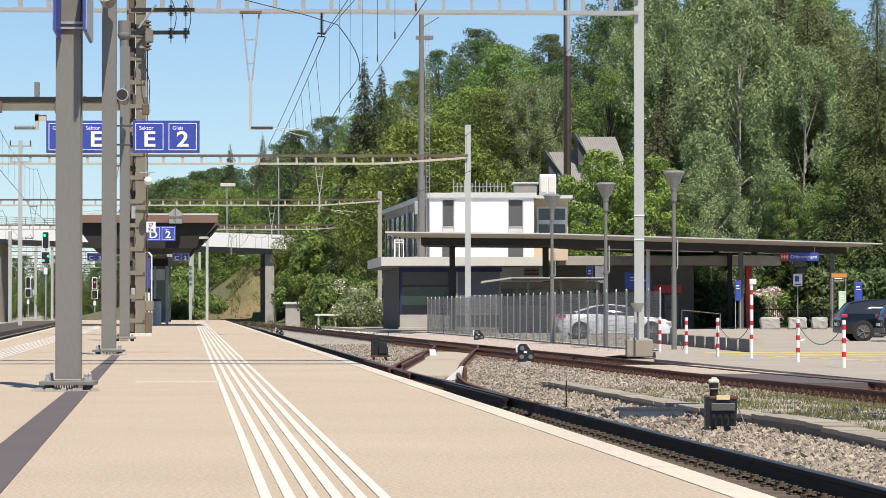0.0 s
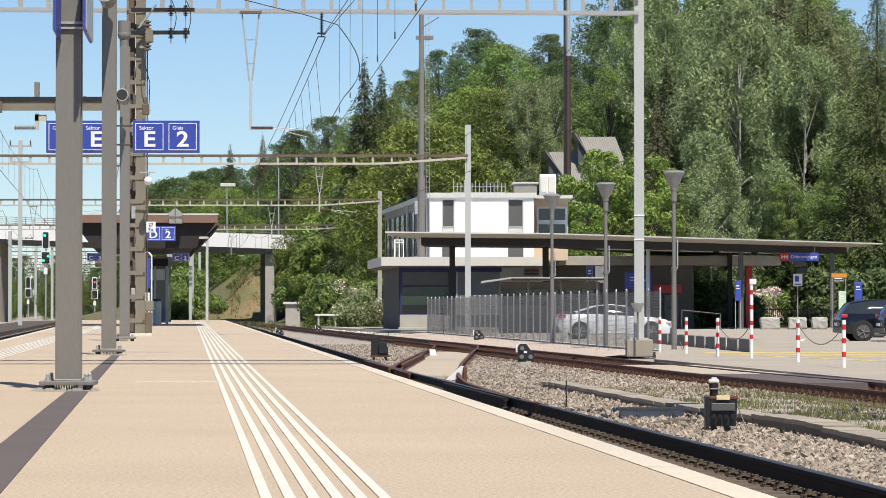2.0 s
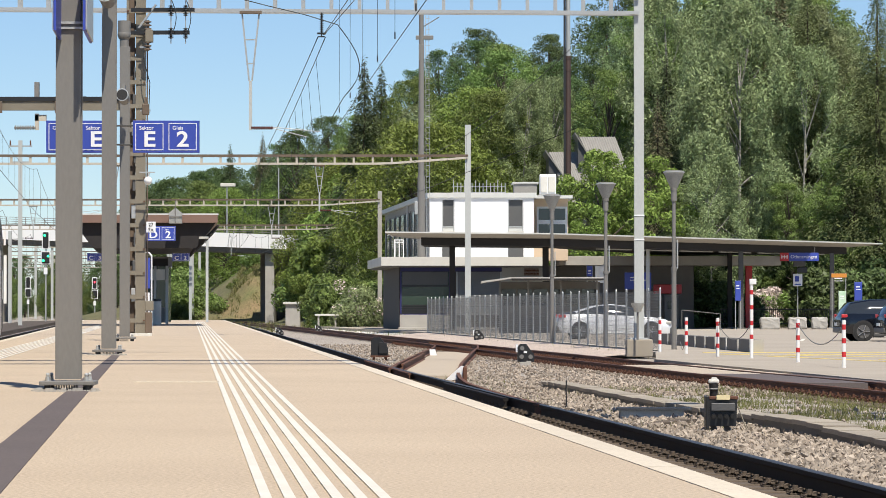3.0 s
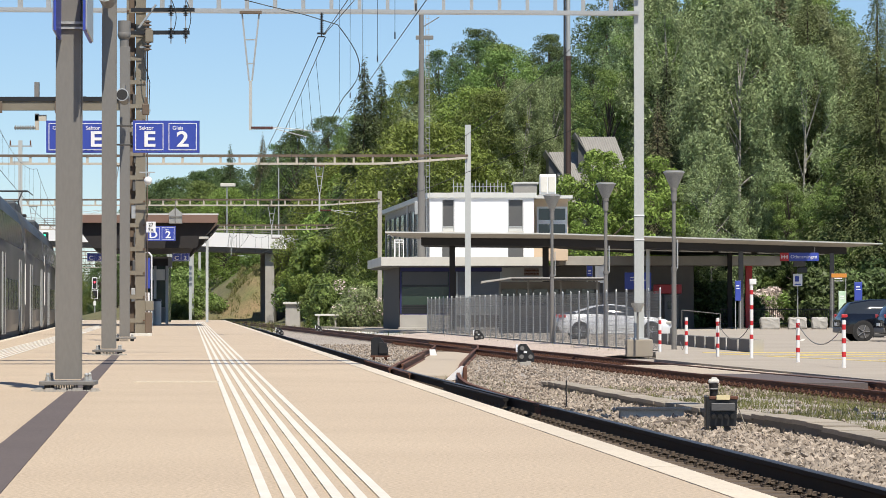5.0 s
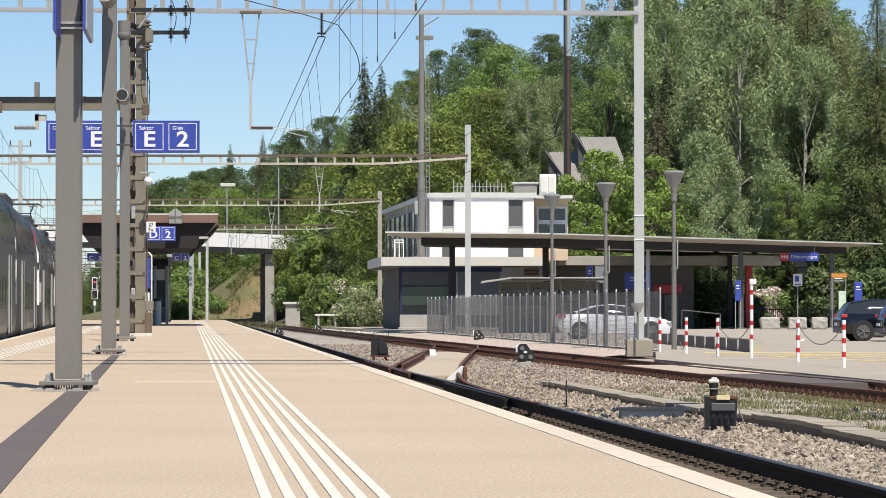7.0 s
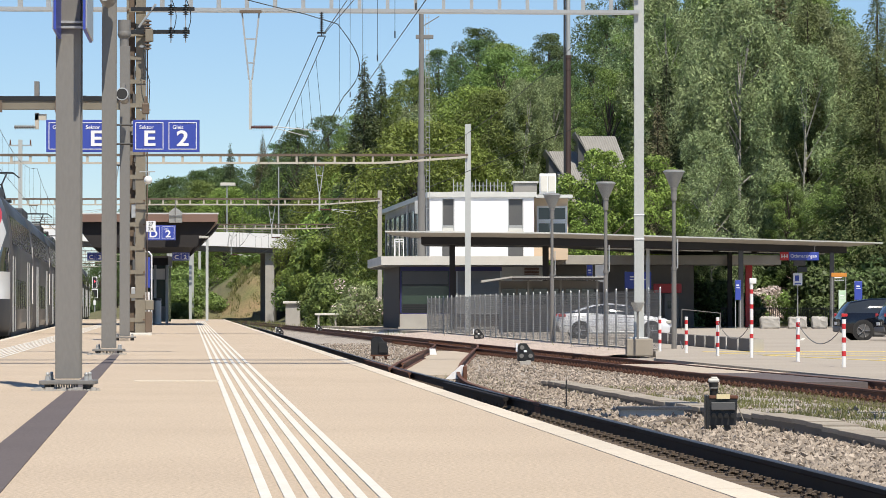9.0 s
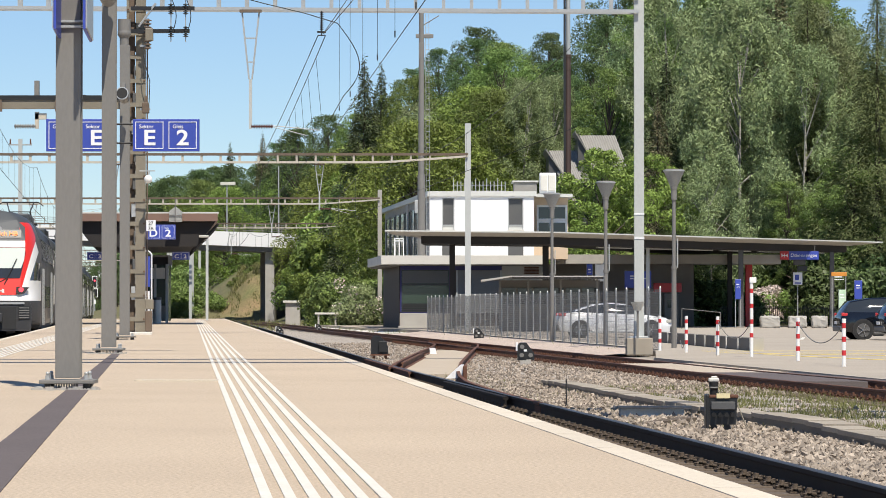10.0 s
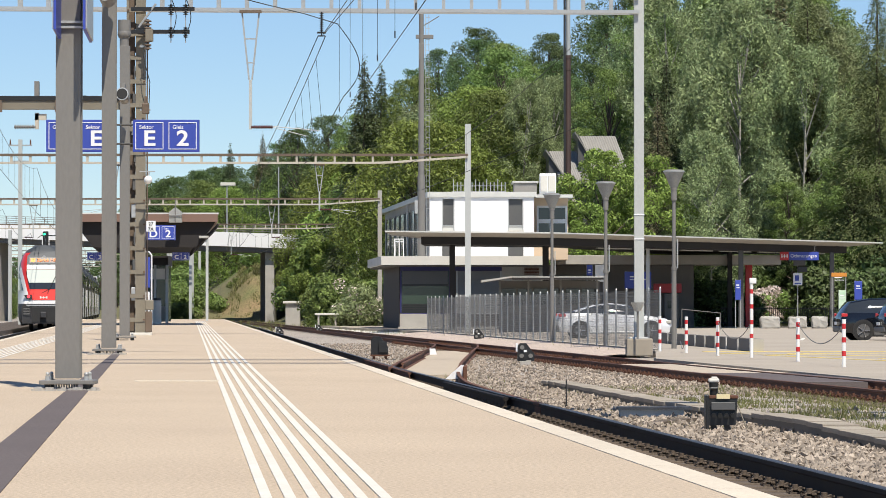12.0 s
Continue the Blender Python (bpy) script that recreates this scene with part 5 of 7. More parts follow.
def street_lamp(x, y, h):
    ob = thing("street_lamp", "grey lamp post with a conical translucent shade", "street lamp", pose(x, y, -0.55), group="car park lamps")
    solid("pole", lambda bm: (rod(bm, (0, 0, 0), (0, 0, h * 0.45), 0.085, 0.075, 14), rod(bm, (0, 0, h * 0.45), (0, 0, h - 0.75), 0.06, 0.055, 14)), "steel", ob)
    solid("collar", lambda bm: (rod(bm, (0, 0, h * 0.45 - 0.05), (0, 0, h * 0.45 + 0.05), 0.095, n=14), rod(bm, (0, 0, h - 0.95), (0, 0, h - 0.60), 0.09, n=14)), "steel", ob)
    sh = solid("shade", lambda bm: (rod(bm, (0, 0, h - 0.56), (0, 0, h - 0.06), 0.10, 0.32, 20, caps=False),), "smoky", ob, "smoky translucent conical shade")
    solid("bulb", lambda bm: (rod(bm, (0, 0, h - 0.60), (0, 0, h - 0.38), 0.055, n=12), rod(bm, (0, 0, h - 0.38), (0, 0, h - 0.14), 0.075, 0.05, 12)), "lamp_glass", sh)
    solid("rim", lambda bm: rod(bm, (0, 0, h - 0.065), (0, 0, h - 0.03), 0.335, 0.335, 20), "galv", sh)
    solid("cap", lambda bm: rod(bm, (0, 0, h - 0.03), (0, 0, h + 0.005), 0.33, 0.25, 20), "steel", sh)
    solid("socket", lambda bm: rod(bm, (0, 0, h - 0.62), (0, 0, h - 0.5), 0.105, 0.115, 16), "steel", sh)
    solid("sign_plate", lambda bm: box(bm, 0.10, 0.13, -0.02, 0.22, h * 0.45, h * 0.45 + 0.9), "galv", ob)
    return ob


street_lamp(4.08, 135, 5.55)
street_lamp(5.46, 121, 5.5)
street_lamp(7.17, 112, 5.55)


def bollards():
    def one(h, bands):
        ob = thing("bollard", "red and white striped steel bollard", "bollard", group="bollards along the crossing")
        solid("post", lambda bm: rod(bm, (0, 0, 0), (0, 0, h), 0.045, n=14), "white_paint", ob)
        for z in bands:
            solid("red_band", lambda bm: rod(bm, (0, 0, z - 0.055), (0, 0, z + 0.055), 0.047, n=14), "red_paint", ob)
        return ob
    short = one(1.02, (0.29, 0.58, 0.87))
    spots = [(8.52, 76.7), (8.35, 84.9), (7.23, 95.0), (6.81, 101.0), (6.31, 105.0)]
    for i, (x, y) in enumerate(spots):
        ob = short if i == 0 else copy_thing(short, pose(x, y, -0.55))
        ob.matrix_basis = pose(x, y, -0.55, 0, 0, 40 * i)
    tall = one(2.0, (0.55, 0.9, 1.3, 1.68))
    tagged(tall, "tall red and white striped post with a small box on top")
    tall.matrix_basis = pose(7.84, 91.7, -0.55)
    solid("head_box", lambda bm: box(bm, -0.05, 0.12, -0.06, 0.06, 1.88, 2.02, 0.01), "white_paint", tall)
    ends = [((8.35, 84.9), (8.52, 76.7)), ((7.84, 91.7), (7.23, 95.0)), ((6.81, 101.0), (6.78, 103.0))]
    for (x0, y0), (x1, y1) in ends:
        ch = thing("chain", "slack dark chain between two bollards", "chain")
        bm = bmesh.new()
        pts = [Vector((x0 + (x1 - x0) * s, y0 + (y1 - y0) * s, 0.36 - 0.45 * (1 - (2 * s - 1) ** 2) - (0.6 * s if y1 == 103 else 0))) for s in np.linspace(0, 1, 13)]
        tube(bm, pts, 0.012)
        part("chain_strand", bm, "steel", ch)


bollards()


def low_wall():
    ob = thing("low_concrete_wall", "low dark concrete edging with pale vertical joints", "low wall")
    a, b = Vector((8.9, 104.5, 0)), Vector((7.7, 133, 0))
    for i in range(10):
        p, q = a.lerp(b, i / 10 + 0.003), a.lerp(b, (i + 1) / 10 - 0.003)
        solid("block", lambda bm: prism(bm, [(p.x, p.y), (p.x + 0.35, p.y), (q.x + 0.35, q.y), (q.x, q.y)], "z", -0.55, -0.18), "dark_concrete", ob)
        solid("pale_joint", lambda bm: box(bm, p.x - 0.01, p.x + 0.1, p.y - 0.02, p.y + 0.25, -0.54, -0.175), "pale_concrete", ob)
    solid("end_face", lambda bm: box(bm, 8.9, 9.26, 104.25, 104.45, -0.55, -0.178), "concrete", ob)


low_wall()


def boulders():
    rng = random.Random(9)
    for x, w in ((20.38, 1.2), (22.1, 1.15), (23.45, 0.95), (24.9, 0.8)):
        bm = bmesh.new()
        box(bm, -w / 2, w / 2, -0.45, 0.45, 0, 0.75, 0.10)
        bmesh.ops.subdivide_edges(bm, edges=bm.edges[:], cuts=3, use_grid_fill=True)
        for v in bm.verts:
            v.co += noise.noise_vector(v.co * 3.1 + Vector((x, 0, 0))) * 0.07 + noise.noise_vector(v.co * 11 + Vector((x, 3, 0))) * 0.03
        ob = part("stone_block", bm, "concrete")
        ob.location = (x, 225, -0.57)
        tagged(ob, "rough pale stone block closing off the car park", "stone", group="stone blocks")


boulders()


# ---- cars ----
def motor_car(name, label, paint, L, W, stations, m, tail_z, wheel_r=0.335):
    """stations: (y along the car, belt height, roof height or None, sill height)."""
    ob = thing(name, label, "car", m)
    bm, rings = bmesh.new(), []
    for s, belt, roof, sill, wf in stations:
        w = W / 2 * wf
        r = roof or belt + 0.03
        tw = w * (0.72 if roof else 0.93)
        rings.append([bm.verts.new(p) for p in ((-w * 0.94, s, sill), (-w, s, sill + 0.22), (-w * 0.985, s, belt), (-tw, s, r - 0.05), (-tw * 0.8, s, r), (tw * 0.8, s, r), (tw, s, r - 0.05), (w * 0.985, s, belt), (w, s, sill + 0.22), (w * 0.94, s, sill))])
    for (s0, r0), (s1, r1) in zip(zip(stations, rings), zip(stations[1:], rings[1:])):
        for i in range(9):
            f = bm.faces.new((r0[i], r0[i + 1], r1[i + 1], r1[i]))
            f.smooth = True
            f.material_index = 1 if (i in (2, 6) and (s0[2] or s1[2])) or (i in (3, 4, 5) and bool(s0[2]) != bool(s1[2])) else 0
    bm.faces.new(rings[0])
    bm.faces.new(rings[-1][::-1])
    bmesh.ops.recalc_face_normals(bm, faces=bm.faces[:])
    body = part("body", bm, (paint, "pane"), ob)
    for s in (0.19 * L, 0.80 * L):
        for side in (-1, 1):
            x = side * W / 2
            wh = solid("wheel", lambda b: rod(b, (x - side * 0.20, s, wheel_r), (x + side * 0.012, s, wheel_r), wheel_r, n=28), "tyre", ob)
            rm = solid("rim", lambda b: rod(b, (x - side * 0.05, s, wheel_r), (x + side * 0.018, s, wheel_r), wheel_r * 0.72, n=24), "fascia_dark", wh)
            for k in range(5):
                c, q = math.cos(k * 1.2566), math.sin(k * 1.2566)
                beam_end = (x + side * 0.024, s + c * wheel_r * 0.7, wheel_r + q * wheel_r * 0.7)
                solid("spoke", lambda b: beam(b, (x + side * 0.024, s, wheel_r), beam_end, 0.085, 0.02), "alloy", wh)
            # a solid disc; its dark rim paints the shaded gap round the tyre
            solid("wheel_arch", lambda b: rod(b, (x - side * 0.2, s, wheel_r + 0.02), (x + side * 0.004, s, wheel_r + 0.02), wheel_r + 0.055, n=28), "dark", ob)
    for side in (-1, 1):
        x = side * W / 2
        solid("tail_lamp", lambda b: box(b, x - side * 0.30, x - side * 0.03, 0.04, 0.34, tail_z, tail_z + 0.13, 0.02), "red_paint", ob)
        solid("headlamp", lambda b: box(b, x - side * 0.34, x - side * 0.06, L - 0.62, L - 0.14, 0.62, 0.76, 0.03), "lamp_glass", ob)
        solid("door_handle", lambda b: box(b, x - side * 0.01, x + side * 0.02, 0.38 * L, 0.38 * L + 0.18, 0.86, 0.89), "galv", ob)
        solid("mirror", lambda b: box(b, x, x + side * 0.16, 0.66 * L, 0.66 * L + 0.12, 0.95, 1.07, 0.02), paint, ob)
        solid("pillar", lambda b: beam(b, (x * 0.97, 0.43 * L, stations[3][1]), (x * 0.74, 0.43 * L, stations[3][2] - 0.05), 0.07), "black", ob)
        solid("sill", lambda b: box(b, x - side * 0.06, x + side * 0.005, 0.28 * L, 0.71 * L, 0.20, 0.30, 0.02), "galv" if paint == "car_silver" else "fascia_dark", ob)
    solid("bumper", lambda b: (box(b, -W * 0.44, W * 0.44, -0.03, 0.2, 0.32, 0.55, 0.05), box(b, -W * 0.44, W * 0.44, L - 0.2, L + 0.03, 0.22, 0.5, 0.05)), "fascia_dark", ob)
    solid("number_plate", lambda b: box(b, -0.25, 0.25, -0.05, -0.03, 0.6, 0.72), "sign_white", ob)
    return ob


motor_car("parked_car", "silver fastback saloon car parked behind the fence", "car_silver", 4.88, 1.86,
          [(0.0, 0.72, None, 0.38, 0.86), (0.12, 1.02, None, 0.28, 0.95), (0.75, 1.06, 1.14, 0.22, 1.0), (1.55, 1.04, 1.40, 0.20, 1.0), (2.2, 1.02, 1.465, 0.20, 1.0), (2.9, 0.98, 1.40, 0.20, 1.0), (3.75, 0.93, None, 0.20, 1.0), (4.5, 0.80, None, 0.22, 0.95), (4.84, 0.62, None, 0.28, 0.80)],
          pose(4.72, 150.6, -0.55, 0, 0, -87), 0.90)
suv = motor_car("parked_car", "glossy black sport utility car parked in a marked bay", "car_black", 4.65, 1.88,
                [(0.0, 0.80, None, 0.42, 0.88), (0.10, 1.05, None, 0.32, 0.96), (0.42, 1.08, 1.50, 0.28, 1.0), (1.2, 1.07, 1.63, 0.27, 1.0), (2.2, 1.05, 1.66, 0.27, 1.0), (2.9, 1.02, 1.60, 0.27, 1.0), (3.6, 1.0, None, 0.27, 1.0), (4.35, 0.88, None, 0.30, 0.95), (4.62, 0.70, None, 0.36, 0.85)],
                pose(15.55, 142.5, -0.55, 0, 0, -86), 0.92, 0.37)
copy_thing(suv, pose(16.75, 138.6, -0.55, 0, 0, -84))
copy_thing(suv, pose(18.2, 160.0, -0.55, 0, 0, -80))


# ---- signs and small things of the forecourt ----
def post_sign(x, y, z0, z1, w, colour, label, legs=True):
    ob = thing("sign", label, "sign", pose(x, y, -0.55))
    solid("panel", lambda bm: box(bm, -w / 2, w / 2, -0.04, 0.04, z0, z1, 0.02), colour, ob)
    solid("marking", lambda bm: (box(bm, -w * 0.3, w * 0.2, -0.05, -0.04, z1 - 0.35, z1 - 0.28), box(bm, -w * 0.3, w * 0.3, -0.05, -0.04, z1 - 0.5, z1 - 0.46)), "sign_white", ob)
    if legs:
        for s in (-1, 1):
            solid("leg", lambda bm: rod(bm, (s * w * 0.45, 0.05, 0), (s * w * 0.45, 0.05, z1 + 0.03), 0.03, n=8), "galv", ob)
    return ob


post_sign(18.4, 225, 1.78, 3.02, 0.36, "blue", "blue parking ticket sign in a pale tubular frame")
post_sign(26.7, 232, 1.8, 3.0, 0.5, "blue", "blue information panel on two posts")
post_sign(25.0, 226, 1.18, 2.38, 0.45, "map_green", "pale green map panel on two posts")
post_sign(12.1, 224, 2.48, 3.53, 1.65, "blue", "wide blue wayfinding panel by the underpass")
post_sign(9.5, 219, 2.85, 3.89, 0.54, "sign_white", "white notice board behind the shelter")
post_sign(8.9, 219, 3.24, 3.89, 0.34, "blue", "small blue sign by the building")
post_sign(25.9, 236, 3.32, 3.58, 1.0, "orange_sign", "orange-yellow hiking direction sign")
pg = thing("pictogram_sign", "post with a small white pictogram sign and a dark box", "sign", pose(23.1, 235, -0.55))
solid("post", lambda bm: rod(bm, (0, 0, 0), (0, 0, 4.35), 0.035, n=8), "galv", pg)
solid("panel", lambda bm: box(bm, -0.3, 0.3, -0.06, -0.03, 2.75, 3.55, 0.01), "sign_white", pg)
solid("marking", lambda bm: (box(bm, -0.18, 0.08, -0.07, -0.06, 3.05, 3.4), box(bm, -0.2, 0.2, -0.07, -0.06, 2.82, 2.9)), "blue", pg)
solid("display_box", lambda bm: box(bm, -0.02, 0.62, -0.12, 0.1, 3.62, 3.98, 0.02), "black", pg)
solid("clock_box", lambda bm: box(bm, -0.28, 0.5, -0.1, 0.1, 4.02, 4.4, 0.04), "fascia_dark", pg)
rp = solid("red_pillar", lambda bm: box(bm, 19.95, 20.4, 238, 238.4, -0.55, 3.6, 0.03), "red_paint")
tagged(rp, "red painted pillar at the platform underpass", "pillar")
tm = thing("ticket_machine", "grey ticket machine with a red top under the canopy", "ticket machine")
solid("cabinet", lambda bm: box(bm, 14.3, 15.2, 233, 233.6, -0.55, 1.6, 0.03), "steel", tm)
solid("top_panel", lambda bm: box(bm, 13.6, 15.4, 232.9, 233.7, 1.7, 2.3, 0.03), "red_paint", tm)
solid("screen", lambda bm: box(bm, 14.5, 15.0, 232.94, 233.0, 0.7, 1.2), "pane", tm)
hr = thing("handrail", "bent tubular steel handrail at the stairs", "handrail")
solid("tube", lambda bm: [rod(bm, p, q, 0.02, n=8) for p, q in (((13.9, 210, -0.55), (13.9, 210, 0.65)), ((13.9, 210, 0.65), (16.3, 212, 0.42)), ((16.3, 212, 0.42), (16.3, 212, -0.55)))], "steel", hr)
rh = bush(35, 3.4, 3.2, "leaf", 2600, 0.10, "green shrub covered with pale pink blossom", "flowering_bush")
rngb = np.random.default_rng(8)
bv, bq = leaves(rngb, rngb.uniform((-1.2, -1.2, 0.6), (1.2, 0.2, 2.8), (14, 3)), np.full(14, 0.66), 3200, 0.085)
bl = new("blossom", tree_mesh("blossom", bv, bq, "blossom"))
bl.parent = rh
rh.matrix_basis = pose(22.9, 253.5, -0.8)
bb = bush(36, 4.4, 3.6, "leaf_grey", 6000, 0.09, "pale-flowering bush beside the track", "flowering_bush")
bv, bq = leaves(rngb, rngb.uniform((-1.6, -1.9, 0.8), (1.6, -0.4, 3.4), (14, 3)), np.full(14, 0.5), 420, 0.07)
bl = new("blossom", tree_mesh("blossom", bv, bq, "blossom"))
bl.parent = bb
bb.matrix_basis = pose(-6.1, 256.5, -0.9)


# ---- columns and signs of the platform ----
def column_line(y):
    return -0.79 - 0.0782 * y


def steel_column(y, top):
    """A tall H-section column on a bolted foot plate."""
    ob = thing("platform_column", "grey-brown painted steel column on a bolted foot plate", "column", pose(column_line(y), y, 0), group="platform columns")

    def section(bm):
        box(bm, -0.106, 0.106, -0.10, -0.085, 0.10, top, 0.003)
        box(bm, -0.106, 0.106, 0.085, 0.10, 0.10, top, 0.003)
        box(bm, -0.008, 0.008, -0.085, 0.085, 0.10, top)
    solid("shaft", section, "steel", ob)
    foot = solid("foot_plate", lambda bm: (box(bm, -0.235, 0.235, -0.20, 0.20, 0.05, 0.085, 0.006),), "steel", ob)
    for sx in (-1, 1):
        for sy in (-1, 1):
            solid("anchor_bolt", lambda bm: (rod(bm, (sx * 0.165, sy * 0.15, -0.02), (sx * 0.165, sy * 0.15, 0.14), 0.011, n=8), rod(bm, (sx * 0.165, sy * 0.15, 0.085), (sx * 0.165, sy * 0.15, 0.092), 0.028, n=14), rod(bm, (sx * 0.165, sy * 0.15, 0.092), (sx * 0.165, sy * 0.15, 0.122), 0.021, n=6), ball(bm, (sx * 0.165, sy * 0.15, 0.138), 0.018, 8)), "galv", foot)
            solid("levelling_nut", lambda bm: rod(bm, (sx * 0.165, sy * 0.15, 0.0), (sx * 0.165, sy * 0.15, 0.05), 0.03, n=6), "black", foot)
    for k in range(9):
        solid("packing_plate", lambda bm: box(bm, -0.10 + 0.022 * k, -0.088 + 0.022 * k, -0.12, -0.10, 0.0, 0.05), "steel", foot)
    return ob


def grout(y, n=260):
    rng = np.random.default_rng(int(y))
    bm = bmesh.new()
    for _ in range(n):
        a, r = rng.random() * 6.283, 0.27 * math.sqrt(rng.random())
        s = 0.005 + 0.017 * rng.random() ** 3
        box(bm, column_line(y) + math.cos(a) * r * 1.1 - s, column_line(y) + math.cos(a) * r * 1.1 + s, y - 0.22 + math.sin(a) * r - s, y - 0.22 + math.sin(a) * r + s * 0.6, -0.005, s * (0.4 + 1.2 * rng.random()))
    tagged(part("broken_grout", bm, "concrete"), "broken pale grout chips round a column foot", "rubble", kind="stuff")


for y, top in ((31.0, 6.5), (55.0, 6.5), (79.0, 6.45), (103.0, 5.0), (127.0, 5.0)):
    col = steel_column(y, top)
    if y < 60:
        grout(y)
    if y == 31.0:
        # an illuminated sign box seen from its narrow side
        sb = thing("sign_box", "blue sign box clasping a column, seen edge on", "sign")
        x = column_line(y)
        for s in (-1, 1):
            xs = x + 0.055 + s * 0.135
            solid("blue_edge", lambda bm: prism(bm, [(y - 0.52, 3.06), (y + 0.06, 2.99), (y + 0.06, 3.86), (y - 0.52, 3.86)], "x", min(xs - s * 0.022, xs), max(xs - s * 0.022, xs)), "blue", sb)
            solid("face_panel", lambda bm: prism(bm, [(y - 0.50, 3.07), (y + 0.05, 3.0), (y + 0.05, 3.85), (y - 0.50, 3.85)], "x", min(xs, xs + s * 0.012), max(xs, xs + s * 0.012)), "galv", sb)
        solid("clamp", lambda bm: [box(bm, x - 0.08, x + 0.17, y - 0.125, y - 0.105, z, z + 0.02) for z in (3.10, 3.145, 3.6)], "galv", sb)


def loudspeaker(x, y, z, r):
    ob = thing("loudspeaker", "grey tubular loudspeaker pointing along the platform", "loudspeaker", pose(x, y, z, -8))
    solid("tube", lambda bm: (rod(bm, (0, 0.30, 0), (0, -0.22, 0), r * 0.86, r * 0.94, 20), rod(bm, (0, -0.20, 0), (0, -0.26, 0), r, r, 22)), "steel", ob)
    solid("rim", lambda bm: rod(bm, (0, -0.262, 0), (0, -0.275, 0), r * 1.03, r * 1.03, 22), "galv", ob)
    # a closed disc, coloured dark for the shade inside the tube
    solid("mouth", lambda bm: rod(bm, (0, -0.27, 0), (0, -0.282, 0), r * 0.88, r * 0.86, 22), "dark", ob)
    solid("bracket", lambda bm: box(bm, -0.03, 0.03, 0.0, 0.30, -0.02, r + 0.16), "steel", ob)


loudspeaker(column_line(55) + 0.01, 54.4, 5.42, 0.135)
loudspeaker(column_line(79) + 0.03, 78.2, 5.30, 0.135)
cap = solid("pipe_head", lambda bm: (rod(bm, (column_line(79) - 0.02, 79, 6.4), (column_line(79) - 0.02, 79, 6.75), 0.10, n=14), rod(bm, (column_line(79) - 0.02, 79, 6.72), (column_line(79) - 0.02, 79, 7.02), 0.14, n=18), ball(bm, (column_line(79) - 0.02, 79, 6.72), 0.15, 14)), "steel")
tagged(cap, "dark pipe head on top of a platform column", "pipe")


def platform_sign(x, y, z, w, h, cells, label):
    """A blue hanging sign with outlined fields; cells: (small word, large sign)."""
    ob = thing("platform_sign", label, "sign", pose(x, y, z), group="platform signs")
    solid("board", lambda bm: box(bm, 0, w, -0.05, 0.05, 0, h, 0.006), "blue", ob)
    n = len(cells)
    cw = w / n
    for i, (word, mark) in enumerate(cells):
        a, b, c, d = cw * i + h * 0.08, cw * (i + 1) - h * 0.08, h * 0.08, h * 0.92
        t = h * 0.022
        solid("field_outline", lambda bm: (box(bm, a, b, -0.056, -0.050, c, c + t), box(bm, a, b, -0.056, -0.050, d - t, d), box(bm, a, a + t, -0.056, -0.050, c + t, d - t), box(bm, b - t, b, -0.056, -0.050, c + t, d - t)), "sign_white", ob)
        mid = (a + b) / 2
        if word:
            letters("word", word, h * 0.165, "sign_white", ob, pose(a + h * 0.12, -0.053, h * 0.765, 90, 0, 0), align="LEFT", bold=0.006)
        g = letters("mark", mark, h * 0.66, "sign_white", ob, pose(mid, -0.053, h * 0.40, 90, 0, 0), bold=0.022)
        # a heavier stroke
        g.data.transform(Matrix.Diagonal((1.18, 1.0, 1.0, 1.0)))
    return ob


platform_sign(-4.90, 57.0, 3.17, 1.05, 0.51, (("Sektor", "E"), ("Gleis", "2")), "blue hanging sign, sector E and platform 2")
platform_sign(-6.27, 57.0, 3.17, 1.05, 0.51, (("Gleis", "3"), ("Sektor", "E")), "blue hanging sign, platform 3 and sector E")
arm = solid("sign_bracket", lambda bm: (rod(bm, (-5.3, 57.0, 3.30), (-4.85, 57.0, 3.30), 0.014, n=8), rod(bm, (-5.3, 57.0, 3.60), (-4.85, 57.0, 3.60), 0.014, n=8)), "black")
tagged(arm, "thin double arm that carries a platform sign", "bracket")
platform_sign(-10.44, 126.8, 3.10, 1.04, 0.52, (("", "D"), ("Gleis", "2")), "blue hanging sign, sector D and platform 2")
platform_sign(-11.4, 152.0, 2.72, 0.72, 0.34, (("", "C"), ("", "2")), "shaded blue hanging sign, sector C and platform 2")
platform_sign(-15.0, 152.0, 2.72, 0.72, 0.34, (("", "C"), ("", "3")), "shaded blue hanging sign, sector C and platform 3")


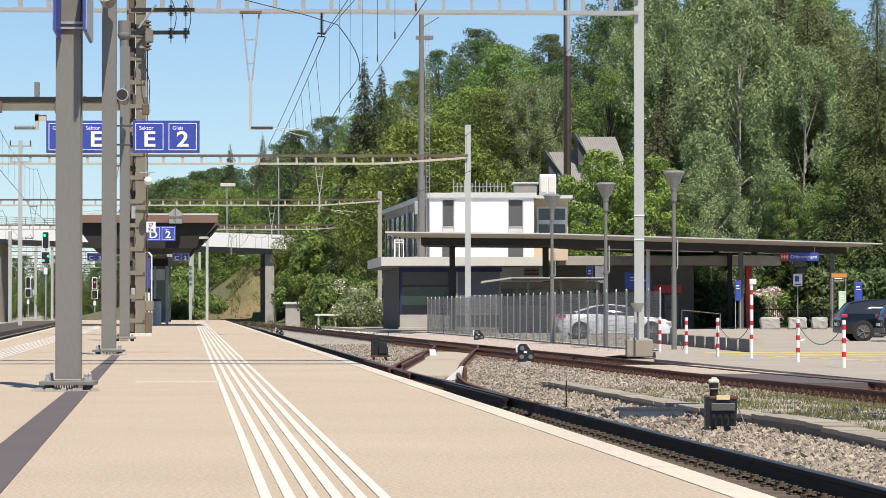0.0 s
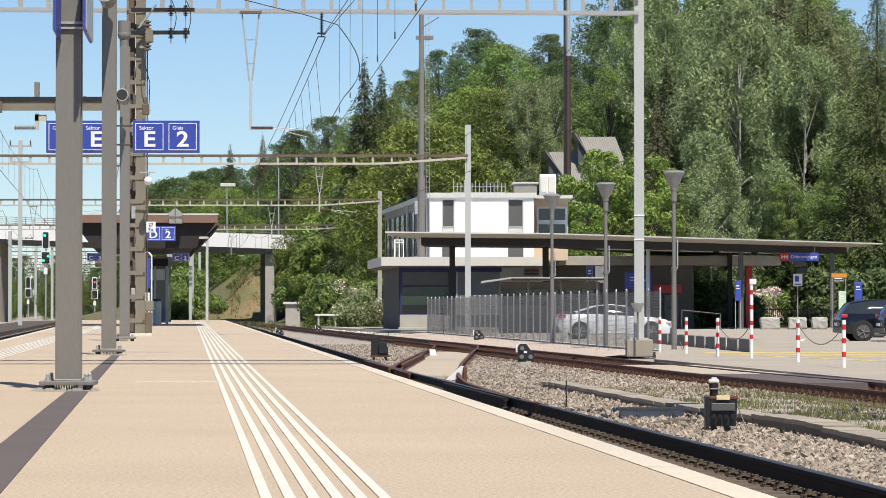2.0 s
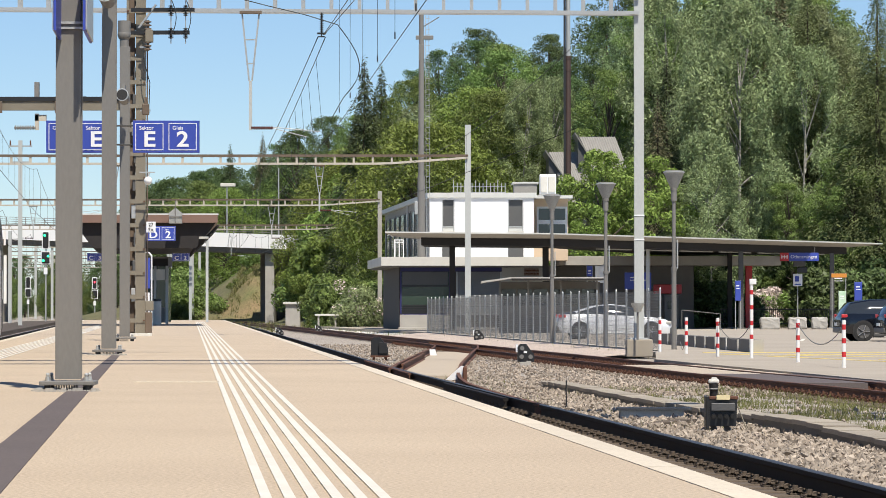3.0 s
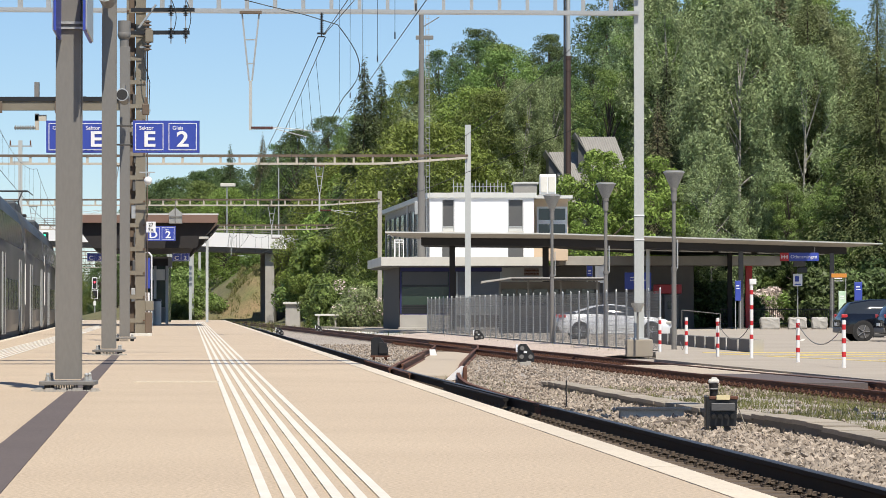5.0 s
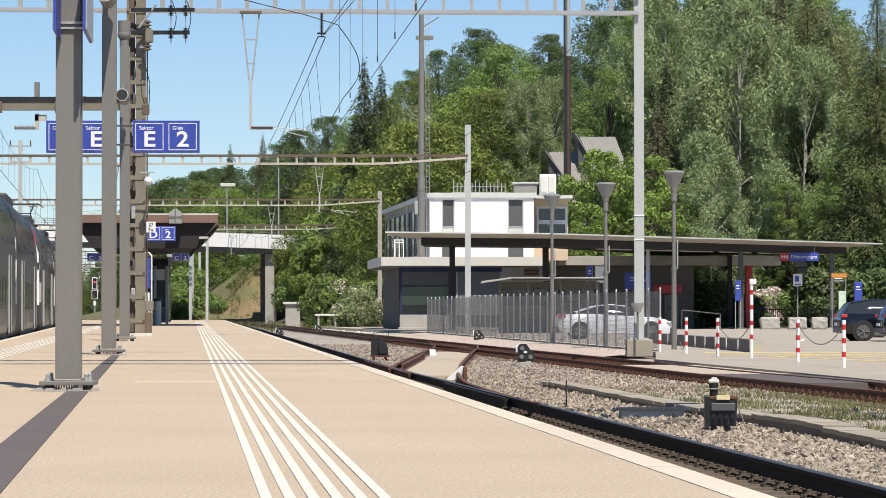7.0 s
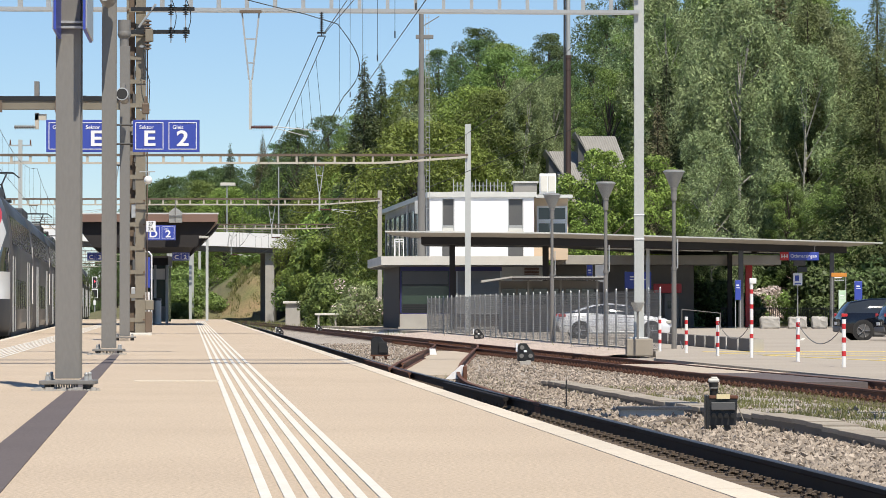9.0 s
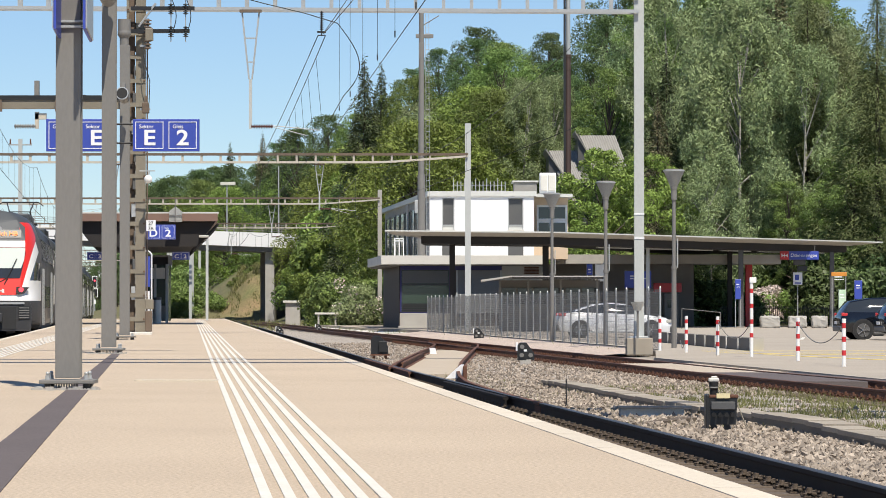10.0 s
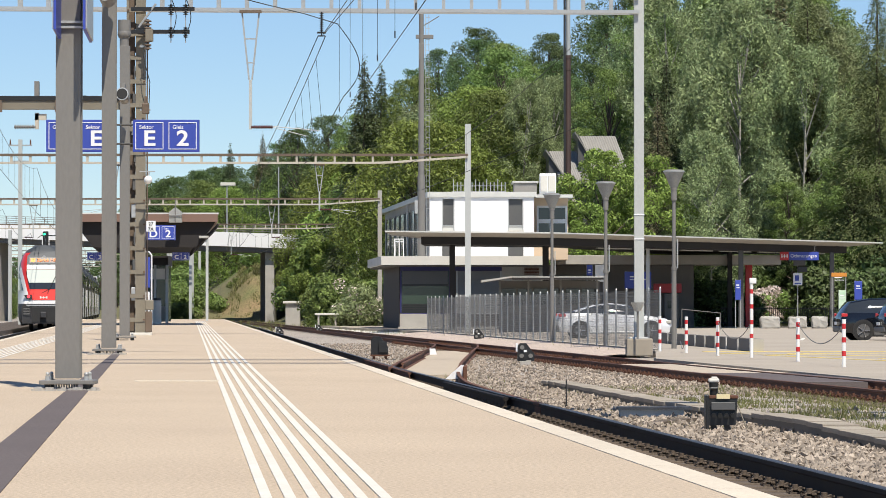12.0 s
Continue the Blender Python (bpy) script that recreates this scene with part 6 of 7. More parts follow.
# ---- masts, portals and wires of the overhead line ----
def lattice_mast(x, y, h):
    ob = thing("lattice_mast", "beige weathered lattice mast with bolted battens", "mast", pose(x, y, 0, 0, 0, 4))
    for s in (-1, 1):
        solid("channel", lambda bm: (box(bm, s * 0.225 - 0.025, s * 0.225 + 0.025, -0.15, 0.15, 0.06, h), box(bm, s * 0.19, s * 0.25, -0.16, -0.14, 0.06, h), box(bm, s * 0.19, s * 0.25, 0.14, 0.16, 0.06, h)), "beige", ob)
    solid("inner_post", lambda bm: box(bm, -0.01, 0.19, -0.155, -0.10, 0.06, h), "beige", ob)
    solid("cable_duct", lambda bm: box(bm, -0.19, -0.03, 0.04, 0.12, 0.06, h), "brown_beam", ob)
    for k in range(14):
        z = 0.35 + 0.62 * k
        solid("batten", lambda bm: box(bm, -0.25, 0.25, -0.178, -0.160, z, z + 0.11), "beige", ob)
        solid("rear_batten", lambda bm: box(bm, -0.25, 0.25, 0.160, 0.178, z + 0.2, z + 0.36), "brown_beam", ob)
        for s in (-1, 1):
            solid("bolt", lambda bm: rod(bm, (s * 0.21, -0.178, z + 0.055), (s * 0.21, -0.20, z + 0.055), 0.022, n=6), "rust", ob)
    for k in range(9):
        solid("cable_box", lambda bm: box(bm, -0.12 + 0.03 * (k % 3), -0.02 + 0.02 * (k % 2), -0.14, 0.1, 0.9 + 0.72 * k, 1.25 + 0.72 * k, 0.01), "galv" if k % 3 == 0 else "fascia_dark", ob)
    solid("plinth", lambda bm: box(bm, -0.42, 0.42, -0.34, 0.34, -0.05, 0.07, 0.02), "pale_concrete", ob)
    solid("cable_pipe", lambda bm: rod(bm, (0.29, -0.1, 0.05), (0.29, -0.1, h - 1.2), 0.02, n=8), "brown_beam", ob)
    solid("switch_box", lambda bm: box(bm, 0.24, 0.42, -0.2, 0.1, 0.08, 0.62, 0.02), "brown_beam", ob)
    solid("switch_box", lambda bm: box(bm, 0.24, 0.46, -0.2, 0.1, 0.66, 0.92, 0.02), "beige", ob)
    return ob


lattice_mast(-8.0, 94.0, 9.4)
sw = thing("mast_switchgear", "brown ribbed switch insulators and boxes on the lattice mast", "switchgear")
solid("insulator_stack", lambda bm: ribbed(bm, (-7.66, 93.5, 7.4), (-7.66, 93.5, 8.2), 0.10, 9), "brown_beam", sw)
solid("upper_box", lambda bm: box(bm, -7.72, -7.52, 93.4, 93.6, 7.62, 7.95, 0.02), "beige", sw)
solid("lower_box", lambda bm: (box(bm, -7.80, -7.62, 93.4, 93.6, 5.74, 6.02, 0.02), box(bm, -7.74, -7.68, 93.45, 93.55, 6.02, 6.2)), "brown_beam", sw)
solid("lead", lambda bm: tube(bm, [Vector(p) for p in ((-7.76, 93.45, 7.4), (-7.72, 93.45, 7.0), (-7.60, 93.45, 6.58), (-7.62, 93.45, 6.0))], 0.012, 5), "wire", sw)
for p, q in (((-7.85, 93.6, 7.5), (-7.6, 93.5, 7.5)), ((-7.85, 93.6, 5.85), (-7.6, 93.5, 5.85)), ((-7.9, 93.6, 8.0), (-7.45, 93.5, 8.6))):
    solid("side_bracket", lambda bm: beam(bm, p, q, 0.05), "galv", sw)
dl = thing("floodlight", "round white floodlight on a bracket at the lattice mast", "floodlight")
solid("dish", lambda bm: ball(bm, (-7.62, 93.2, 4.02), 0.11, 14), "white_paint", dl)
solid("bracket", lambda bm: (beam(bm, (-7.85, 93.3, 4.24), (-7.45, 93.3, 4.24), 0.03), beam(bm, (-7.6, 93.3, 4.24), (-7.62, 93.25, 4.1), 0.03)), "galv", dl)
nb = thing("mast_number_plate", "small white number plate on the lattice mast", "sign")
solid("plate", lambda bm: box(bm, -7.70, -7.46, 93.60, 93.64, 2.69, 2.97, 0.004), "sign_white", nb)
letters("number", "27", 0.13, "black", nb, pose(-7.58, 93.59, 2.89, 90, 0, 0))
letters("number", "7A", 0.12, "black", nb, pose(-7.58, 93.59, 2.755, 90, 0, 0))


def portal(name_label, y0, y1, x0, x1, z_top, z_bot, pale, taper_right=True, step=0.95):
    """A Vierendeel cross-beam over the tracks from (x0, y0) to (x1, y1); the lower chord rises at its end."""
    ob = thing("portal_beam", name_label, "cross-beam")
    n = max(6, int((x1 - x0) / step))

    def at(i, z):
        s = i / n
        return Vector((x0 + (x1 - x0) * s, y0 + (y1 - y0) * s, z))

    def low(i):
        s = (x1 - at(i, 0).x) / 4.2
        return z_bot + (z_top - 0.10 - z_bot) * max(0.0, 1 - s) if taper_right else z_bot
    for dy in (-0.22, 0.22):
        off = Vector((0, dy, 0))
        up = solid("upper_chord", lambda bm: beam(bm, at(0, z_top) + off, at(n, z_top) + off, 0.10, 0.11), "brown_beam", ob)
        lo = solid("lower_chord", lambda bm: [beam(bm, at(i, low(i)) + off, at(i + 1, low(i + 1)) + off, 0.08, 0.09) for i in range(n)], "pale_beam" if pale else "galv", ob)
        for i in range(n):
            if z_top - low(i) > 0.18:
                solid("batten", lambda bm: beam(bm, at(i, low(i)) + off, at(i, z_top) + off, 0.09, 0.03), "pale_beam" if pale else "galv", ob)
    return ob


def pole_mast(x, y, z0, z1, w, material, label):
    ob = thing("overhead_line_mast", label, "mast", group="overhead line masts")
    solid("shaft", lambda bm: (box(bm, x - w / 2, x + w / 2, y - w / 2, y - w / 2 + 0.02, z0, z1), box(bm, x - w / 2, x + w / 2, y + w / 2 - 0.02, y + w / 2, z0, z1), box(bm, x - 0.012, x + w * 0.32, y - w / 2 + 0.02, y + w / 2 - 0.02, z0, z1)), material, ob)
    solid("block", lambda bm: box(bm, x - w * 1.35, x + w * 1.35, y - w * 1.35, y + w * 1.35, z0 - 0.45, z0 + 0.02, 0.03), "trough", ob)
    return ob


m1 = pole_mast(5.27, 97.0, -0.13, 9.2, 0.26, "pole_pale", "pale grey steel mast on a concrete block by the crossing")
for z in (2.55, 3.2):
    solid("band", lambda bm: box(bm, 5.13, 5.41, 96.855, 96.87, z, z + 0.035), "sign_white", m1)
solid("foot_plate", lambda bm: box(bm, 5.0, 5.5, 96.7, 97.3, -0.12, -0.07, 0.01), "galv", m1)
bl1 = thing("dwarf_lamp", "small conical lamp fixed to the foot of a mast", "lamp")
solid("shade", lambda bm: rod(bm, (5.2, 96.4, 0.62), (5.2, 96.4, 0.86), 0.08, 0.19, 16), "lamp_glass", bl1)
solid("stem", lambda bm: rod(bm, (5.2, 96.4, -0.12), (5.2, 96.4, 0.62), 0.03, n=8), "steel", bl1)
portal("pale steel cross-beam over the platform and both tracks", 94.5, 97.0, -30.0, 5.27, 9.16, 8.66, False, False, 0.74)
portal("weathered cross-beam with pale battens over the tracks", 181, 181, -36, 1.25, 8.40, 8.0, True)
portal("distant weathered cross-beam over the tracks", 257, 257, -46, -4.5, 8.5, 8.1, True)
portal("far weathered cross-beam before the road bridge", 339, 339, -62, -8.0, 8.6, 8.2, True)
pole_mast(1.25, 181, -0.5, 9.95, 0.29, "pole_pale", "tall pale steel mast beside the fence")
pole_mast(-4.5, 257, -0.5, 9.1, 0.30, "concrete", "weathered concrete mast beside the bushes")
pole_mast(-8.0, 339, -0.5, 9.3, 0.32, "concrete", "weathered mast in front of the embankment")
pole_mast(-12.75, 195, 0.0, 4.6, 0.14, "pole_pale", "pale mast at the far end of the platform")
pole_mast(-18.2, 260, -0.5, 4.6, 0.2, "pole_pale", "slim pale mast beyond the end of the platform")
# out of sight above: the next portal, whose shadow crosses the platform
for yy in (44.2, 41.3):
    gd = solid("gantry_girder", lambda bm: (box(bm, -12.2, 11.7, yy - 0.22, yy + 0.22, 8.55, 8.60), box(bm, -12.2, 11.7, yy - 0.22, yy + 0.22, 8.9, 8.95), box(bm, -12.2, 11.7, yy - 0.02, yy + 0.02, 8.6, 8.9)), "galv")
    tagged(gd, "steel gantry girder that shades the platform", "girder")
pole_mast(-12.0, 44.6, -0.5, 9.2, 0.26, "pole_pale", "pale steel mast beyond the far track")
pole_mast(11.5, 44.6, -0.13, 9.2, 0.26, "pole_pale", "pale steel mast by the car park")

# brown cantilever beyond the lattice mast
ca = thing("cantilever_beam", "brown painted cantilever beam with an insulator", "cross-beam")
solid("girder", lambda bm: (box(bm, -30, -8.2, 94.9, 95.1, 5.98, 6.17), box(bm, -30, -8.2, 94.86, 95.14, 5.94, 5.98)), "beige", ca)
solid("top_flange", lambda bm: box(bm, -30, -8.2, 94.87, 95.13, 6.17, 6.29), "black", ca)
for k in range(11):
    solid("stiffener", lambda bm: box(bm, -10.2 - 1.6 * k, -10.0 - 1.6 * k, 94.78, 94.9, 5.86, 6.17), "brown_beam", ca)
solid("post", lambda bm: box(bm, -10.76, -10.64, 94.9, 95.1, 6.27, 6.68), "steel", ca)
solid("hanger", lambda bm: (box(bm, -10.75, -10.65, 94.95, 95.05, 5.42, 5.85), box(bm, -10.75, -10.45, 94.95, 95.05, 5.66, 5.82)), "pale_beam", ca)
solid("insulator", lambda bm: ribbed(bm, (-11.3, 95, 5.48), (-10.7, 95, 5.48), 0.065, 9), "steel", ca)


def hanger(x, y, z_beam, z_low, w, arm):
    ob = thing("wire_hanger", "galvanised V-shaped hanger with an insulated steady arm", "hanger")
    zm = z_beam - (z_beam - z_low) * 0.58
    for s in (-1, 1):
        solid("leg", lambda bm: beam(bm, (x + s * w, y, z_beam), (x + s * 0.04, y, zm), 0.045), "galv", ob)
    for f in (0.4, 0.75):
        solid("rung", lambda bm: beam(bm, (x - w * (1 - f), y, z_beam + (zm - z_beam) * f), (x + w * (1 - f), y, z_beam + (zm - z_beam) * f), 0.035), "galv", ob)
    solid("stem", lambda bm: box(bm, x - 0.04, x + 0.04, y - 0.04, y + 0.04, z_low, zm), "pole_pale", ob)
    solid("cleat", lambda bm: box(bm, x - w - 0.06, x + w + 0.06, y - 0.1, y + 0.1, z_beam - 0.04, z_beam + 0.03), "brown_beam", ob)
    solid("insulator", lambda bm: ribbed(bm, (x, y, z_low + 0.06), (x + 0.6 * arm, y, z_low + 0.06), 0.06, 9), "insulator", ob)
    solid("steady_arm", lambda bm: (rod(bm, (x + 0.6 * arm, y, z_low + 0.08), (x + 1.85 * arm, y, z_low - 0.04), 0.012, n=6), rod(bm, (x + 0.6 * arm, y, z_low + 0.05), (x + 1.5 * arm, y, z_low - 0.18), 0.010, n=6)), "galv", ob)


hanger(-5.12, 95.9, 8.60, 5.46, 0.23, 1)
hanger(-6.2, 181, 7.9, 5.6, 0.22, 1)
hanger(-12.2, 257, 8.05, 5.7, 0.25, 1)
hanger(-23.6, 257, 8.05, 5.7, 0.25, -1)
hanger(-29.2, 257, 8.05, 5.7, 0.25, -1)
hanger(-19.9, 339, 8.15, 5.7, 0.25, 1)
hanger(-16.5, 181, 7.9, 5.6, 0.22, -1)


def switch_arms():
    """Dark switch arms with insulators, on the lattice mast."""
    ob = thing("switch_arm", "dark switchgear arms with insulators and looped leads", "switchgear")
    for z, x1 in ((8.42, -6.45), (7.83, -6.58)):
        solid("arm", lambda bm: box(bm, -8.1, x1, 93.5, 93.62, z, z + 0.10), "black", ob)
        for x in (-7.05, -6.67):
            solid("insulator", lambda bm: ribbed(bm, (x, 93.4, z - 0.12), (x, 93.4, z + 0.16), 0.075, 6), "black", ob)
            solid("stud", lambda bm: rod(bm, (x, 93.4, z - 0.25), (x, 93.4, z + 0.35), 0.015, n=6), "galv", ob)
    for x in (-7.05, -6.67):
        bm = bmesh.new()
        pts = [Vector((x + 0.14 * math.sin(s * 3.14), 93.35, 8.75 - 1.0 * s)) for s in np.linspace(0, 1, 9)]
        tube(bm, pts, 0.012, 5)
        part("lead", bm, "wire", ob)


switch_arms()


def cable(pts, r, label, steps=1, material="wire"):
    bm = bmesh.new()
    ps = [Vector(p) for p in pts]
    tube(bm, ps, r, 5)
    ob = part("overhead_wire", bm, material)
    return tagged(ob, label, "wire", group="overhead wires")


def sag(a, b, drop, n=12):
    a, b = Vector(a), Vector(b)
    return [a.lerp(b, s) - Vector((0, 0, drop * (1 - (2 * s - 1) ** 2))) for s in np.linspace(0, 1, n)]


def overhead(fn, dx=0.0, ys=(44.6, 95.5, 181, 257, 339, 430), zc=5.5, zm=7.75, bare=()):
    """Contact wire, carrying wire and droppers over a track."""
    for k, (y0, y1) in enumerate(zip(ys, ys[1:])):
        s = 0.12 if k % 2 else -0.12
        r = 0.007 + 0.00003 * y0
        cable(sag((fn(y0) + dx + s, y0, zc), (fn(y1) + dx - s, y1, zc), 0.0, 2), r, "thin dark contact wire over the track")
        if k in bare:
            continue
        m = sag((fn(y0) + dx + s, y0, zm), (fn(y1) + dx - s, y1, zm), 1.0)
        cable(m, r * 0.9, "thin dark carrying wire over the track")
        bm = bmesh.new()
        for j in range(1, 11, 1 if y0 < 100 else 2):
            rod(bm, m[j], (m[j].x, m[j].y, zc), 0.0035 + 0.00002 * y0, n=4, caps=False)
        tagged(part("dropper_wire", bm, "wire"), "fine droppers of the overhead line", "wire", kind="stuff")


overhead(near_track, 0.0, bare=(0, 1))
overhead(left_track, 0.0)
overhead(lambda y: left_track(y) - 4.6, 0.0)
overhead(far_track, 0.0, (95.5, 181, 257, 339))
ins = thing("hanging_insulator", "dark ribbed insulator hanging from the cross-beam", "insulator")
solid("insulator", lambda bm: ribbed(bm, (-3.24, 96.2, 8.10), (-3.24, 96.2, 8.60), 0.055, 10), "black", ins)
solid("yoke", lambda bm: (rod(bm, (-3.24, 96.2, 7.98), (-3.24, 96.2, 8.70), 0.018, n=8), beam(bm, (-3.36, 96.2, 8.06), (-3.12, 96.2, 8.06), 0.05), beam(bm, (-3.34, 96.2, 7.97), (-3.14, 96.2, 7.97), 0.03)), "black", ins)
pair = [sag((-3.34, 96.2, 7.96), (-9.33, 181, 7.8), 0.12), sag((-3.14, 96.2, 7.96), (-8.87, 181, 7.8), 0.12)]
cable(pair[0], 0.013, "thin dark carrying wire over the track")
bm = bmesh.new()
for p in pair[1][1:9]:
    rod(bm, p, (near_track(p.y) + 0.1, p.y, 5.5), 0.006, n=4, caps=False)
tagged(part("dropper_wire", bm, "wire"), "fine droppers of the overhead line", "wire", kind="stuff")
cable(pair[1], 0.013, "thin dark carrying wire over the track")
cable(sag((-3.18, 96.2, 8.02), (1.35, 60, 9.4), 0.1), 0.011, "thin dark carrying wire over the track")
cable(sag((-3.2, 96.2, 8.02), (0.7, 60, 9.4), 0.1), 0.011, "thin dark carrying wire over the track")
bm = bmesh.new()
for y in (58, 64, 70, 76, 82, 88):
    rod(bm, (near_track(y) - 0.1, y, 8.02 + 0.038 * (96.2 - y)), (near_track(y) - 0.1, y, 5.5), 0.0045, n=4, caps=False)
    rod(bm, (near_track(y) - 0.1, y, 5.5), (near_track(y) - 0.1, y, 5.62), 0.014, n=6)
tagged(part("dropper_wire", bm, "wire"), "fine droppers of the overhead line", "wire", kind="stuff")
loop = [(-2.75 + 0.52 * math.sin(a) + 0.1 * a / 2.9, 94.0, 8.12 - 0.62 * a - 0.1 * math.sin(a)) for a in np.linspace(0, 3.3, 14)]
cable([(-5.5, 94.0, 8.85), (-4.6, 94.0, 8.62), (-3.6, 94.0, 8.38)] + loop[:-1] + [(-2.85, 92.0, 5.55)], 0.013, "dark looped jumper cable")
for dx, z0, z1 in ((-30, 5.3, 3.9), (-31, 5.4, 4.6)):
    cable(sag((dx, 95, 6.4), (-9.4, 95, 6.3), 0.15), 0.010, "thin feeder wire beside the cantilever")


# ---- platform canopy, kiosk and furniture ----
def canopy_axis(y):
    return -0.32 - 0.0786 * y


def platform_canopy():
    ob = thing("platform_canopy", "brown-edged flat platform canopy with a dark underside", "canopy")
    y0, y1 = 150.0, 167.0

    def hull(bm, half0, half1, z0, z1):
        vs = []
        for y in (y0 + (0.3 if z0 < 4 else 0), y1):
            c = canopy_axis(y)
            vs.append([bm.verts.new(p) for p in ((c - half0 - 0.6, y, z0), (c + half0, y, z0), (c + half1, y, z1), (c - half1 - 0.6, y, z1))])
        bm.faces.new(vs[0][::-1])
        bm.faces.new(vs[1])
        for k in range(4):
            bm.faces.new((vs[0][k], vs[0][(k + 1) % 4], vs[1][(k + 1) % 4], vs[1][k]))
        bmesh.ops.recalc_face_normals(bm, faces=bm.faces[:])
    solid("roof_fascia", lambda bm: hull(bm, 2.74, 2.74, 4.30, 4.62), "canopy_brown", ob)
    solid("roof_edge", lambda bm: hull(bm, 2.78, 2.78, 4.62, 4.68), "roof_metal", ob)
    # the underside's shade is painted in with the near-black colour
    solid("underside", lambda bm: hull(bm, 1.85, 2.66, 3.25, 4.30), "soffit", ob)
    for y in (158, 165):
        for s in (-1,):
            solid("column", lambda bm: box(bm, canopy_axis(y) + s * 0.55 - 0.13, canopy_axis(y) + s * 0.55 + 0.13, y - 0.13, y + 0.13, 0, 3.25), "steel", ob)
    for k in range(6):
        y = 150.5 + 3 * k
        for s in (-1, 1):
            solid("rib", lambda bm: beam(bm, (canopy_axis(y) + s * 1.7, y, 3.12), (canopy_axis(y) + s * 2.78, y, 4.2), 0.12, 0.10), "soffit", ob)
    for k in range(2):
        solid("soffit_lamp", lambda bm: box(bm, canopy_axis(150 + 8 * k) + 1.95, canopy_axis(150 + 8 * k) + 2.35, 150.1 + 8 * k, 150.5 + 8 * k, 3.62, 3.72, 0.02), "lamp_glass", ob)
    hood = solid("edge_lantern", lambda bm: (prism(bm, [(-11.36, 4.26), (-10.84, 4.26), (-10.84, 4.70), (-11.1, 4.90), (-11.36, 4.70)], "y", 149.55, 149.95),), "smoky", ob, "translucent house-shaped lantern")
    solid("lantern_bar", lambda bm: (box(bm, -11.38, -10.82, 149.50, 149.545, 4.52, 4.555), box(bm, -11.12, -11.08, 149.50, 149.545, 4.26, 4.51), box(bm, -11.12, -11.08, 149.50, 149.545, 4.56, 5.2)), "steel", hood)
    k = thing("waiting_kiosk", "dark glazed waiting kiosk under the platform canopy", "kiosk")
    solid("glass_wall", lambda bm: box(bm, -14.1, -12.85, 168, 170.5, 0.08, 2.7), "green_pane", k)
    solid("white_fascia", lambda bm: box(bm, -13.7, -12.95, 167.9, 168.0, 2.05, 2.55), "pale_concrete", k)
    for x in (-14.1, -13.4, -12.85):
        solid("frame_post", lambda bm: box(bm, x - 0.06, x + 0.06, 167.86, 168.05, 0.0, 2.72), "galv", k)
    solid("header", lambda bm: box(bm, -14.2, -12.8, 167.9, 170.6, 2.7, 3.15), "soffit", k)
    solid("lower_panel", lambda bm: box(bm, -13.3, -12.95, 167.9, 167.98, 0.1, 0.8), "steel", k)
    bn = thing("litter_bin", "silver cylindrical litter bin on the platform", "litter bin")
    solid("drum", lambda bm: rod(bm, (-12.70, 160, 0.0), (-12.70, 160, 1.05), 0.21, n=20), "galv", bn)
    solid("lid", lambda bm: rod(bm, (-12.70, 160, 1.05), (-12.70, 160, 1.16), 0.23, 0.2, n=20), "black", bn)
    st = thing("information_stele", "blue information panel in a white tubular frame", "sign")
    solid("panel", lambda bm: box(bm, -10.83, -10.55, 129.9, 130.0, 1.45, 2.55), "blue", st)
    solid("frame_tube", lambda bm: [rod(bm, p, q, 0.03, n=8) for p, q in (((-10.9, 130, 0), (-10.9, 130, 2.65)), ((-10.9, 130, 2.65), (-10.82, 130, 2.74)), ((-10.82, 130, 2.74), (-10.6, 130, 2.74)), ((-10.6, 130, 2.74), (-10.5, 130, 2.62)), ((-10.5, 130, 2.62), (-10.5, 130, 0)))], "white_paint", st)
    solid("notice", lambda bm: box(bm, -10.82, -10.56, 129.88, 129.9, 0.4, 1.3), "sign_white", st)


platform_canopy()


